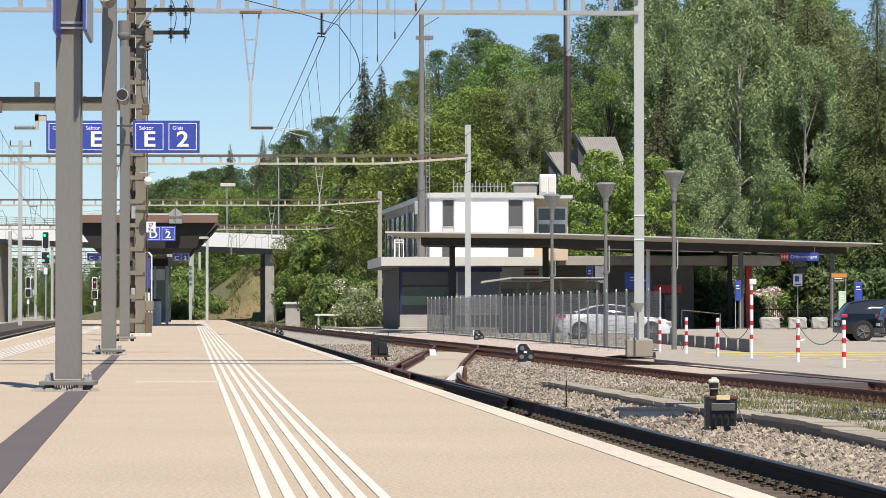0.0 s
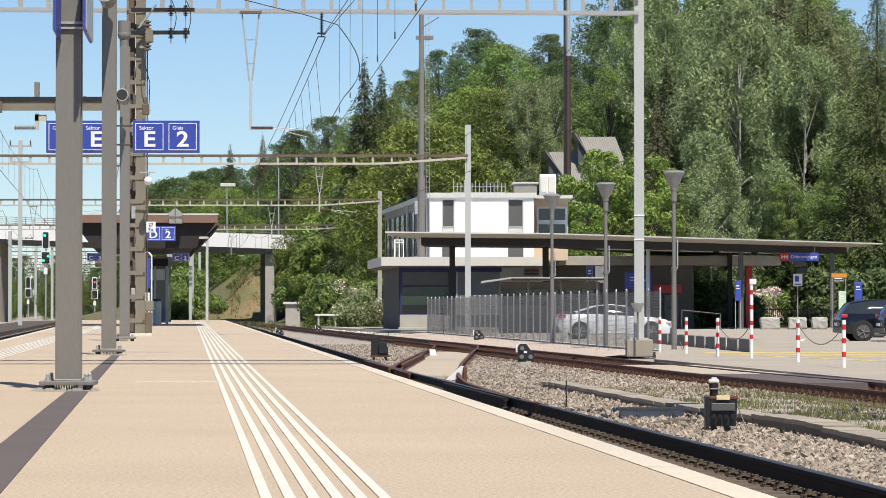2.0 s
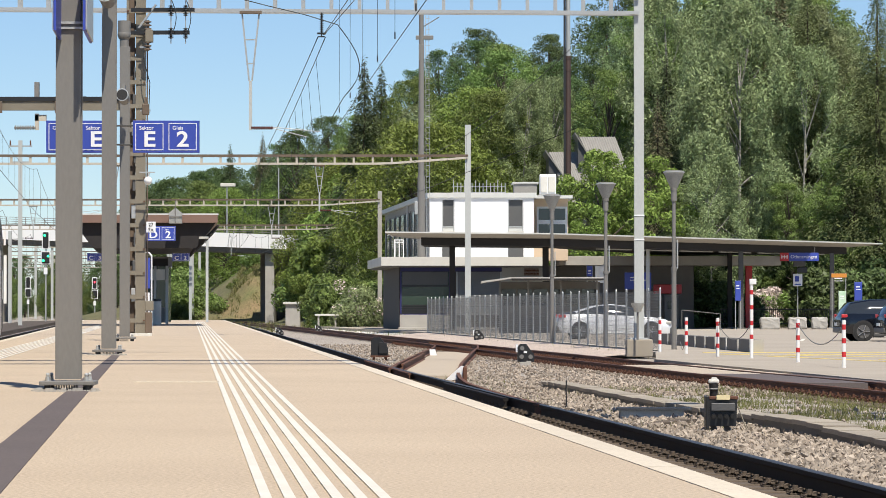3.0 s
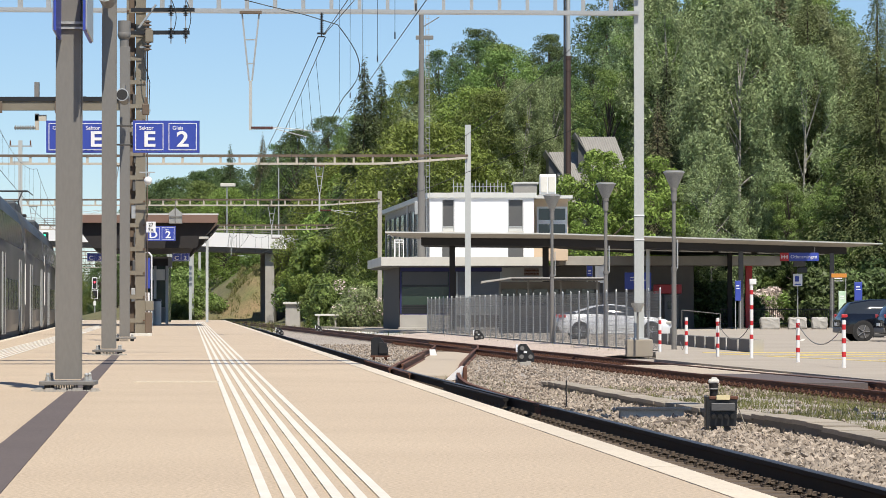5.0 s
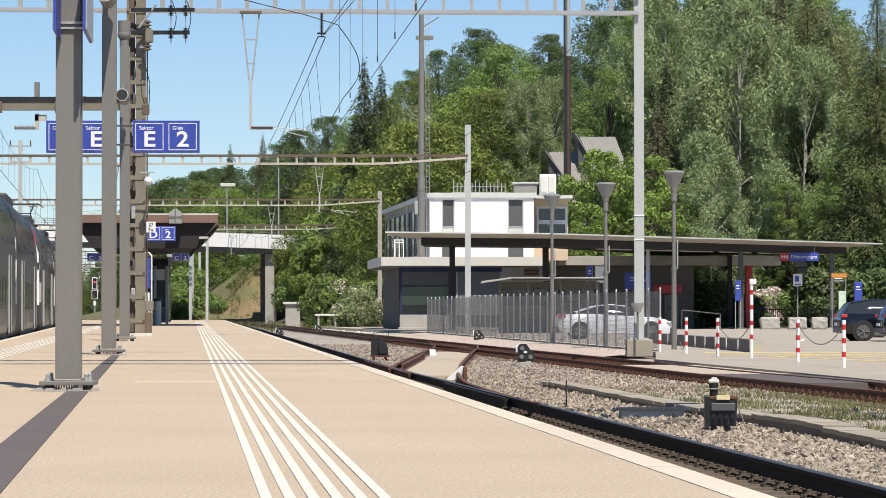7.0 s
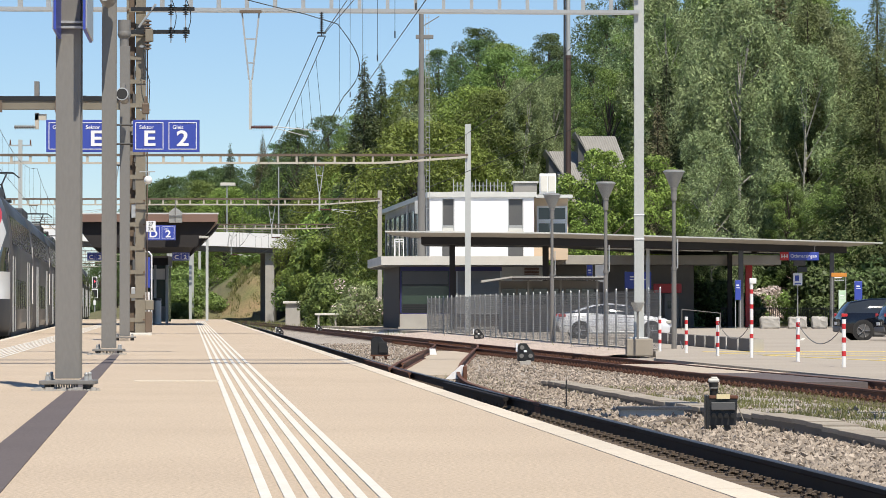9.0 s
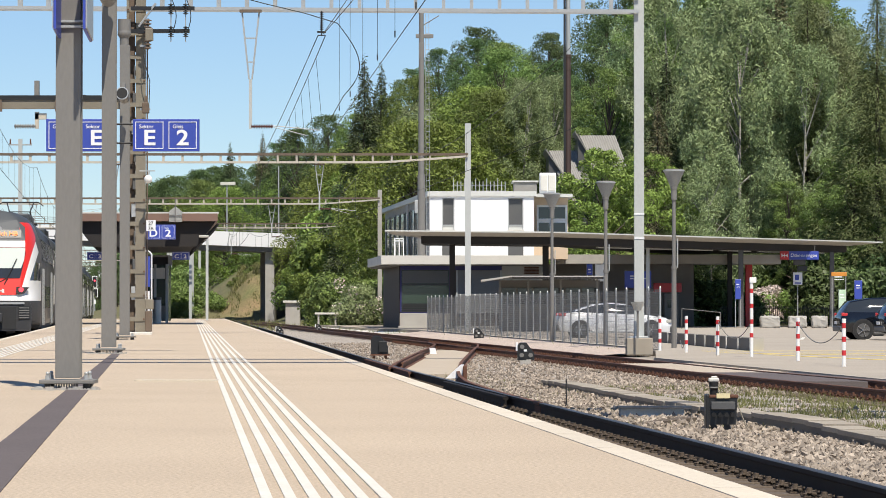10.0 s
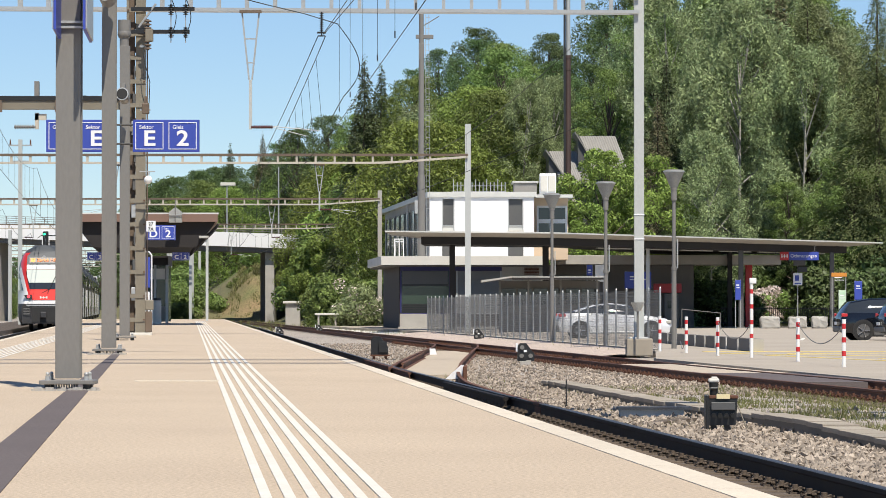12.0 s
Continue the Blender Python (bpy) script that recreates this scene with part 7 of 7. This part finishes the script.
# ---- beyond the platform ----
def road_bridge():
    b = thing("road_bridge", "pale concrete road bridge with a metal railing over the tracks", "bridge")

    def zt(x):
        return 8.42 - 0.036 * (x + 14)
    for nm, z0, z1, y0, y1, mt in (("parapet", -1.5, 0.0, 380, 380.4, "render_white"), ("girder", -2.0, -1.45, 380.3, 389, "dark_concrete"), ("road_deck", -1.45, -0.9, 380.4, 389, "dark_concrete"), ("far_parapet", -0.9, 0.0, 388.6, 389, "pale_concrete")):
        solid(nm, lambda bm: prism(bm, [(-110, zt(-110) + z0), (6, zt(6) + z0), (6, zt(6) + z1), (-110, zt(-110) + z1)], "y", y0, y1), mt, b)
    for k in range(104):
        x = -100 + 1.0 * k
        solid("railing_post", lambda bm: box(bm, x - 0.03, x + 0.03, 380.15, 380.21, zt(x), zt(x) + 0.85), "steel", b)
    for z in (0.2, 0.42, 0.64, 0.85):
        solid("railing_bar", lambda bm: beam(bm, (-100, 380.18, zt(-100) + z), (4, 380.18, zt(4) + z), 0.05), "steel", b)
    solid("abutment", lambda bm: box(bm, -19.7, 4, 389.2, 391, -1.2, 7.2), "dark_concrete", b)
    for x, w in ((-18.3, 1.15), (-47.2, 1.1), (-80, 1.1)):
        solid("pier", lambda bm: box(bm, x - w * 0.42, x + w * 0.42, 381, 388, -1.2, zt(x) - 1.98, 0.05), "concrete", b)
    for x in (-23.0, -17.5):
        lp = thing("bridge_lamp", "slim lamp post on the road bridge", "street lamp")
        solid("pole", lambda bm: rod(bm, (x, 384, zt(x) - 0.9), (x, 384, zt(x) + (5.1 if x < -20 else 7.2)), 0.09, 0.06, 8), "galv", lp)
        if x < -20:
            solid("head", lambda bm: box(bm, x - 0.7, x + 0.9, 383.8, 384.2, zt(x) + 5.0, zt(x) + 5.35, 0.05), "pale_concrete", lp)


road_bridge()


def ballast_shoulder():
    solid("ballast_shoulder", lambda bm: ribbon(bm, lambda y: left_track(y) - 5.2, lambda y: left_track(y) - 1.75, 150, 345, -0.95, -0.42), "oily")
    tagged(bpy.data.objects["ballast_shoulder"], "low dark ballast shoulder beyond the far track", "ballast", kind="structure")


ballast_shoulder()


def light_signal(x, y, z_low, z_high, scale, lights, label):
    ob = thing("railway_signal", label, "railway signal", pose(x, y, 0))
    solid("mast", lambda bm: rod(bm, (0, 0.2, -0.9), (0, 0.2, z_high), 0.09 * scale, n=10), "galv", ob)
    heads = ((z_high, 0.62, 1.7), (z_low, 0.85, 1.25))
    for i, (z, w, h) in enumerate(heads):
        w, h = w * scale, h * scale
        hd = solid("head", lambda bm: box(bm, -w / 2, w / 2, -0.05, 0.1, z - h, z, 0.12 * scale), "black", ob)
        solid("white_border", lambda bm: box(bm, -w / 2 - 0.09 * scale, w / 2 + 0.09 * scale, 0.02, 0.08, z - h - 0.09 * scale, z + 0.09 * scale, 0.03), "sign_white", hd)
    for lx, lz, m in lights:
        solid("lens", lambda bm: rod(bm, (lx * scale, -0.05, lz), (lx * scale, -0.09, lz), 0.13 * scale, n=14), m, ob)
    solid("plate", lambda bm: box(bm, -0.2 * scale, 0.2 * scale, -0.02, 0.02, z_low - 2.4 * scale, z_low - 1.7 * scale), "sign_white", ob)


light_signal(-36.35, 330, 5.95, 7.75, 0.86, ((-0.1, 7.45, "signal_green"), (0.26, 5.55, "signal_green"), (-0.24, 5.15, "signal_green")), "railway signal with three green lights beyond the far track")
light_signal(-59.8, 520, 3.6, 5.3, 0.9, (), "distant dark railway signal")
light_signal(-50.2, 520, 3.4, 5.2, 0.9, ((0.0, 4.6, "signal_red"),), "distant railway signal showing red")
for x, y, h in ((-40.5, 345, 9.2), (-42.7, 330, 8.5), (-36.0, 300, 7.2), (-45.5, 420, 10.5), (-34.0, 392, 9.0), (-31.4, 412, 9.6), (-27.5, 396, 8.8), (-29.0, 430, 9.4), (-33.2, 440, 10), (-48.3, 470, 10.5), (-54.2, 480, 10.5)):
    pole_mast(x, y, -0.6, h, 0.28, "pole_pale", "distant pale overhead line mast")
for y, z in ((420, 8.4), (470, 8.2), (520, 8.0), (570, 7.8), (640, 8.0), (720, 8.0), (800, 8.2)):
    portal("very distant cross-beam beyond the bridge", y, y, left_track(y) - 16, left_track(y) + 22, z, z - 0.5, True, False, 1.6)
tm = pole_mast(-29.3, 250, -0.6, 12.4, 0.26, "pole_pale", "tall pale mast with a cross-arm beyond the far track")
solid("cross_arm", lambda bm: (beam(bm, (-30.1, 250, 12.0), (-28.5, 250, 12.0), 0.10), beam(bm, (-29.9, 250, 10.9), (-28.7, 250, 10.9), 0.08)), "galv", tm)
for x in (-30.0, -29.3, -28.6):
    solid("insulator", lambda bm: rod(bm, (x, 250, 12.05), (x, 250, 12.4), 0.06, 0.04, 8), "rust", tm)
ht = thing("relay_hut", "small pale concrete hut beside the track", "hut")
solid("hut_body", lambda bm: box(bm, -13.1, -11.9, 300, 301.5, -0.9, 1.1, 0.03), "concrete", ht)
solid("roof", lambda bm: box(bm, -13.3, -11.7, 299.8, 301.7, 1.1, 1.3, 0.03), "pale_concrete", ht)
pb = thing("bench", "grey concrete bench by the bushes", "bench")
solid("seat", lambda bm: box(bm, -9.05, -7.35, 254.6, 255.2, 0.22, 0.36, 0.03), "pale_concrete", pb)
for x in (-8.85, -7.65):
    solid("leg", lambda bm: box(bm, x, x + 0.12, 254.7, 255.1, -0.95, 0.22), "concrete", pb)
gv = solid("gravel_verge", lambda bm: ribbon(bm, lambda y: far_track(y) + 1.4, lambda y: far_track(y) + 5.5, 205, 275, -1.0, -0.70), "pale_concrete")
tagged(gv, "pale gravel verge beside the track", "verge", kind="structure")


def house_on_slope():
    h = thing("barn", "grey barn with corrugated saw-tooth roofs on the slope", "barn")
    y = 283.0
    for x0, z0, w, dz in ((8.3, 9.0, 2.4, 4.0), (10.6, 9.4, 2.6, 5.0)):
        solid("wall", lambda bm: prism(bm, [(x0, z0 - 7), (x0 + w, z0 - 7), (x0 + w, z0), (x0, z0 + dz)], "y", y, y + 8), "fascia_dark", h)
        solid("roof_slope", lambda bm: prism(bm, [(x0 - 0.25, z0 + dz + 0.05), (x0 + w + 0.3, z0 - 0.15), (x0 + w + 0.3, z0 + 0.0), (x0 - 0.25, z0 + dz + 0.2)], "y", y - 0.3, y + 8), "shade_brown", h)
    solid("gable_roof", lambda bm: prism(bm, [(8.35, 11.6), (9.4, 13.2), (12.8, 13.2), (12.8, 11.6)], "y", y + 8, y + 9), "shade_brown", h)
    # corrugated sheets that face the eye
    for x0, x1, za, zb in ((8.35, 10.9, 13.0, 10.4), (10.75, 13.6, 14.2, 11.4)):
        bm = bmesh.new()
        n = 30
        top = [bm.verts.new((x0 + (x1 - x0) * i / n, y + 1.6, za + 0.05 * (i % 2))) for i in range(n + 1)]
        low = [bm.verts.new((x0 + 0.9 + (x1 - x0) * i / n, y - 0.9, zb + 0.05 * (i % 2))) for i in range(n + 1)]
        for i in range(n):
            bm.faces.new((low[i], low[i + 1], top[i + 1], top[i]))
        r = bmesh.ops.extrude_face_region(bm, geom=bm.faces[:])
        bmesh.ops.translate(bm, verts=[v for v in r["geom"] if isinstance(v, bmesh.types.BMVert)], vec=(0, 0.05, 0.08))
        bmesh.ops.recalc_face_normals(bm, faces=bm.faces[:])
        part("corrugated_sheet", bm, "shade_brown", h)


house_on_slope()


def tall_poles():
    a = thing("antenna_mast", "tall grey steel mast with a ladder and small aerials", "mast")
    x, y = -1.35, 224.6
    solid("shaft", lambda bm: (rod(bm, (x, y, 3.8), (x, y, 9.0), 0.26, 0.24, 14), rod(bm, (x, y, 9.0), (x, y, 19.2), 0.20, 0.15, 14)), "steel", a)
    for s in (-0.1, 0.1):
        solid("ladder_stile", lambda bm: beam(bm, (x + 0.42 + s, y, 3.9), (x + 0.36 + s, y, 19), 0.03), "galv", a)
    for k in range(44):
        solid("ladder_rung", lambda bm: beam(bm, (x + 0.30, y, 4.2 + 0.34 * k), (x + 0.54, y, 4.2 + 0.34 * k), 0.025), "galv", a)
    solid("aerial", lambda bm: (box(bm, x - 0.35, x + 0.75, y - 0.1, y + 0.1, 17.5, 17.75, 0.03), rod(bm, (x - 0.05, y, 18.2), (x + 1.1, y, 18.9), 0.03), box(bm, x - 0.16, x + 0.18, y - 0.15, y + 0.15, 16.2, 17.2, 0.03)), "steel", a)
    solid("junction_box", lambda bm: box(bm, x - 0.42, x - 0.22, y - 0.2, y + 0.1, 6.6, 7.4, 0.02), "galv", a)
    b = thing("climbing_pole", "very tall dark rusty pole with a black ladder rail", "pole")
    x, y = 9.0, 262
    solid("shaft", lambda bm: rod(bm, (x + 0.1, y, 1.0), (x + 0.1, y, 19.0), 0.20, 0.19, 12), "crane", b)
    solid("upper_shaft", lambda bm: rod(bm, (x + 0.1, y, 19.0), (x + 0.1, y, 26), 0.16, 0.15, 12), "galv", b, "pale galvanised upper section")
    solid("collar", lambda bm: (rod(bm, (x + 0.1, y, 18.9), (x + 0.1, y, 19.1), 0.23, n=12), rod(bm, (x + 0.1, y, 18.0), (x + 0.1, y, 18.12), 0.225, n=12)), "crane", b)
    solid("ladder_rail", lambda bm: box(bm, x - 0.24, x - 0.08, y - 0.15, y + 0.05, 1.0, 26), "black", b)
    for p, q in (((x - 2.4, y, 7.5), (x, y, 10.2)), ((x + 0.9, y, 7.0), (x + 0.2, y, 10.4)), ((x + 0.6, y - 0.3, 7.0), (x + 0.2, y, 10.4))):
        solid("brace", lambda bm: beam(bm, p, q, 0.10), "pale_beam", b)


tall_poles()


# ---- small things between the tracks ----
def dwarf_signal(x, y, s, label, front=True):
    z = fall(y) - 0.22
    ob = thing("dwarf_signal", label, "railway signal", pose(x, y, z), group="dwarf signals")
    hd = solid("head", lambda bm: prism(bm, [(-0.15 * s, 0.10 * s), (0.17 * s, 0.10 * s), (0.17 * s, 0.24 * s), (0.02 * s, 0.44 * s), (-0.10 * s, 0.44 * s), (-0.15 * s, 0.38 * s)], "y", -0.09 * s, 0.09 * s), "black", ob)
    if not front:
        solid("rear_box", lambda bm: box(bm, 0.0, 0.15 * s, -0.16 * s, -0.08 * s, 0.14 * s, 0.34 * s, 0.01), "black", ob)
        solid("linkage", lambda bm: (box(bm, -0.16 * s, 0.20 * s, -0.14 * s, 0.1 * s, 0.07 * s, 0.10 * s), box(bm, -0.12 * s, -0.07 * s, -0.1 * s, 0.1 * s, 0.0, 0.08 * s), box(bm, 0.10 * s, 0.15 * s, -0.1 * s, 0.1 * s, 0.0, 0.08 * s)), "rust", ob)
        return ob
    for px, pz in ((-0.07, 0.20), (0.10, 0.20), (-0.06, 0.36)):
        solid("lens", lambda bm: rod(bm, (px * s, -0.09 * s, pz * s), (px * s, -0.13 * s, pz * s), 0.042 * s, n=12), "steel", hd)
    solid("plate", lambda bm: box(bm, -0.03 * s, 0.03 * s, -0.10 * s, -0.088 * s, 0.27 * s, 0.31 * s), "sign_white", ob)
    solid("cover", lambda bm: box(bm, -0.18 * s, -0.14 * s, -0.09 * s, 0.1 * s, 0.28 * s, 0.44 * s), "sign_white", ob)
    solid("foot", lambda bm: (box(bm, -0.10 * s, 0.10 * s, -0.1 * s, 0.1 * s, 0.0, 0.10 * s, 0.01), box(bm, 0.02 * s, 0.11 * s, -0.12 * s, -0.1 * s, 0.0, 0.12 * s)), "concrete", ob)


dwarf_signal(2.13, 93.5, 1.36, "black dwarf signal with three lenses in the ballast")
dwarf_signal(1.56, 158, 1.36, "small black dwarf signal in front of the fence")
dwarf_signal(-1.86, 105, 1.55, "black dwarf signal with rusty connections beside the frog", False)
dwarf_signal(-8.6, 190, 1.2, "dark dwarf signal at the platform edge")
dwarf_signal(-7.4, 215, 1.2, "dark dwarf signal far along the track")


def point_machine():
    x, y = 3.15, 40.8
    z = fall(y) - 0.24
    ob = thing("track_signal_box", "black trackside signal lamp box with a cream name plate", "railway signal", pose(x, y, z))
    solid("housing", lambda bm: (prism(bm, [(-0.17, 0.12), (0.15, 0.12), (0.17, 0.42), (-0.18, 0.42)], "y", -0.12, 0.12), box(bm, -0.19, -0.15, -0.13, 0.12, 0.05, 0.46, 0.01)), "black", ob)
    solid("hood", lambda bm: box(bm, -0.13, 0.14, -0.16, -0.10, 0.29, 0.38, 0.008), "fascia_dark", ob)
    for k in range(4):
        solid("lens_tube", lambda bm: rod(bm, (-0.10 + 0.07 * k, -0.12, 0.235), (-0.10 + 0.07 * k, -0.18, 0.23), 0.026, n=10), "black", ob)
    solid("rust_cap", lambda bm: box(bm, -0.15, 0.18, -0.13, 0.13, 0.42, 0.455, 0.008), "rust", ob)
    solid("name_plate", lambda bm: box(bm, -0.07, 0.08, -0.165, -0.131, 0.418, 0.472), "cream", ob)
    for px in (-0.09, 0.06):
        solid("leg", lambda bm: beam(bm, (px - 0.02, -0.05, 0.14), (px + 0.05, -0.06, -0.02), 0.08, 0.06), "black", ob)
    solid("neck", lambda bm: (rod(bm, (-0.09, 0, 0.45), (-0.09, 0, 0.60), 0.045, 0.055, 10), rod(bm, (-0.13, -0.04, 0.53), (-0.05, -0.04, 0.53), 0.02, n=8)), "black", ob)
    solid("stone_on_top", lambda bm: (box(bm, -0.15, -0.03, -0.05, 0.05, 0.60, 0.645, 0.015), box(bm, -0.12, -0.05, -0.04, 0.04, 0.64, 0.665, 0.01)), "pale_concrete", ob)
    solid("cable", lambda bm: (rod(bm, (0.17, -0.02, 0.36), (0.26, -0.1, 0.12), 0.007, n=6), rod(bm, (0.26, -0.1, 0.12), (0.33, -0.16, -0.02), 0.007, n=6)), "beige", ob)


point_machine()


def cable_trough():
    ob = thing("cable_trough", "line of weathered concrete cable trough lids", "cable trough")
    for k in range(36):
        y = 31.0 + 1.0 * k
        x = 4.38 - 0.0755 * (y - 35.6) + 0.05 * math.sin(y * 0.33)
        z = fall(y) - 0.075 + 0.005 * math.sin(k * 1.9) + 0.05 * math.exp(-((y - 39.5) / 3.0) ** 2)
        solid("lid", lambda bm: prism(bm, [(x - 0.20, y), (x + 0.20, y), (x + 0.20 - 0.0748, y + 0.985), (x - 0.20 - 0.0748, y + 0.985)], "z", z - 0.05, z), "trough", ob)
        solid("trough_side", lambda bm: prism(bm, [(x - 0.17, y), (x - 0.12, y), (x - 0.195, y + 0.99), (x - 0.245, y + 0.99)], "z", z - 0.28, z - 0.052), "dark_concrete", ob)
    sg = thing("marker_stake", "thin rusty iron stake in the ballast", "stake")
    solid("rod", lambda bm: rod(bm, (1.735, 50.8, -0.85), (1.735, 50.8, -0.30), 0.010, n=8), "black", sg)
    solid("foot", lambda bm: (rod(bm, (1.735, 50.8, -0.80), (1.735, 50.8, -0.755), 0.05, 0.02, 10), rod(bm, (1.735, 50.8, -0.755), (1.735, 50.8, -0.66), 0.018, n=8)), "black", sg)
    ds = thing("concrete_duct", "pale concrete duct end with a weathered lid", "duct")
    solid("body", lambda bm: box(bm, 2.28, 3.1, 46.4, 46.8, -0.78, -0.60, 0.01), "pale_concrete", ds)
    solid("cover", lambda bm: box(bm, 2.25, 3.2, 46.35, 46.85, -0.60, -0.57), "trough", ds)
    bd = thing("timber_board", "old timber plank lying in the ballast", "plank")
    solid("plank", lambda bm: beam(bm, (2.3, 43.0, -0.70), (3.0, 44.0, -0.66), 0.22, 0.05), "sleeper", bd)
    hp = thing("white_point_marker", "white painted point lever beside the crossover", "point lever")
    solid("plate", lambda bm: prism(bm, [(0.05, -0.72), (0.40, -0.72), (0.42, -0.44), (0.36, -0.44)], "y", 72.5, 72.6), "sign_white", hp)
    solid("bracket", lambda bm: box(bm, 0.40, 0.48, 72.3, 72.9, -0.78, -0.46, 0.02), "rust", hp)
    hp2 = thing("white_point_marker", "white painted block by the crossover rail", "point lever")
    solid("block", lambda bm: prism(bm, [(-0.40, -0.78), (-0.18, -0.78), (-0.24, -0.55), (-0.42, -0.55)], "y", 112, 112.3), "sign_white", hp2)


cable_trough()


def infill():
    """Pale boarding between the rails of the crossover."""
    tagged(solid("crossing_infill", lambda bm: ribbon(bm, lambda y: crossover(y) - 0.62, lambda y: crossover(y) + 0.62, 78, 122, -0.9, -0.735), "crossing"), "pale boards between the crossover rails", "infill", kind="structure")


infill()


def grass():
    rng = np.random.default_rng(17)

    def patch(n, fx, y0, y1, z, tall):
        u = rng.random(n)
        y = 1.0 / (1 / y0 - u * (1 / y0 - 1 / y1))
        lo, hi = fx(y)
        x = lo + (hi - lo) * rng.random(n)
        keep = np.array([noise.noise((a * 0.9, b * 0.35, 0)) > -0.12 for a, b in zip(x, y)])
        x, y = x[keep], y[keep]
        n = len(x)
        h = tall * (0.3 + 0.9 * rng.random(n) ** 1.6)
        a = rng.random(n) * 6.283
        w = 0.003 + 0.006 * rng.random(n)
        zz = z(y) if z else np.array([terrain(a, b) for a, b in zip(x, y)])
        w = w * np.clip(y / 45, 1, 9)
        lean = rng.normal(0, 0.35, (n, 2)) * h[:, None]
        p = np.stack([x, y, zz], 1)
        s = np.stack([np.cos(a) * w, np.sin(a) * w, 0 * a], 1)
        top = p + np.concatenate([lean, h[:, None]], 1)
        return np.stack([p - s, p + s, top], 1)
    zf = lambda y: -0.45 - 0.13 * np.clip((y - 22) / 52, 0, 1) - 0.22
    groups = [
        patch(34000, lambda y: (4.62 - 0.0755 * (y - 35.6), 12.26 - 0.09 * y - 0.85), 34, 66, zf, 0.11),
        patch(1500, lambda y: (2.17 - 0.0699 * y + 2.6, 4.2 - 0.0755 * (y - 35.6)), 40, 80, zf, 0.10),
        patch(250, lambda y: (6.35 - 0.0841 * (y - 108) - 0.5, 6.5 - 0.0841 * (y - 108) + 0.1), 108, 196, lambda y: np.full_like(y, -0.78), 0.3),
        patch(5000, lambda y: (12.26 - 0.09 * y + 1.6, 12.26 - 0.09 * y + 6.0), 200, 330, lambda y: np.full_like(y, -1.0), 0.45),
        patch(9000, lambda y: (-0.06 * y - 6, -0.032 * y - 3.2), 232, 340, lambda y: np.full_like(y, -1.0), 0.5),
        patch(3000, lambda y: (-0.072 * y, -0.036 * y), 335, 390, None, 0.5),
        patch(16000, lambda y: (bank_axis(y) - 6.5, bank_axis(y) + 1.0), 394, 440, None, 0.5),
    ]
    t = np.concatenate(groups)
    me = bpy.data.meshes.new("grass")
    me.from_pydata(t.reshape(-1, 3).tolist(), [], np.arange(len(t) * 3).reshape(-1, 3).tolist())
    me.materials.append(M["grass"])
    tagged(new("grass", me), "dry green grass and weeds along the tracks", "grass", kind="stuff")


grass()


# ---- what moves ----
def motions():
    """The double-decker train of two coupled units leaves along track 3 at a steady 120 km/h."""
    speed = 33.4
    for unit, ahead in ((tail_unit, 0.0), (lead_unit, 100.9)):
        rows = []
        for k in range(0, 25):
            t = 0.5 * k
            y = 190.6 - speed * (12.0 - t) + ahead * math.cos(math.atan(0.08736))
            rows.append((t, pose(left_track(y), y, -0.46, 0, 0, math.degrees(math.atan(0.08736)))))
        walk(unit, rows)


motions()
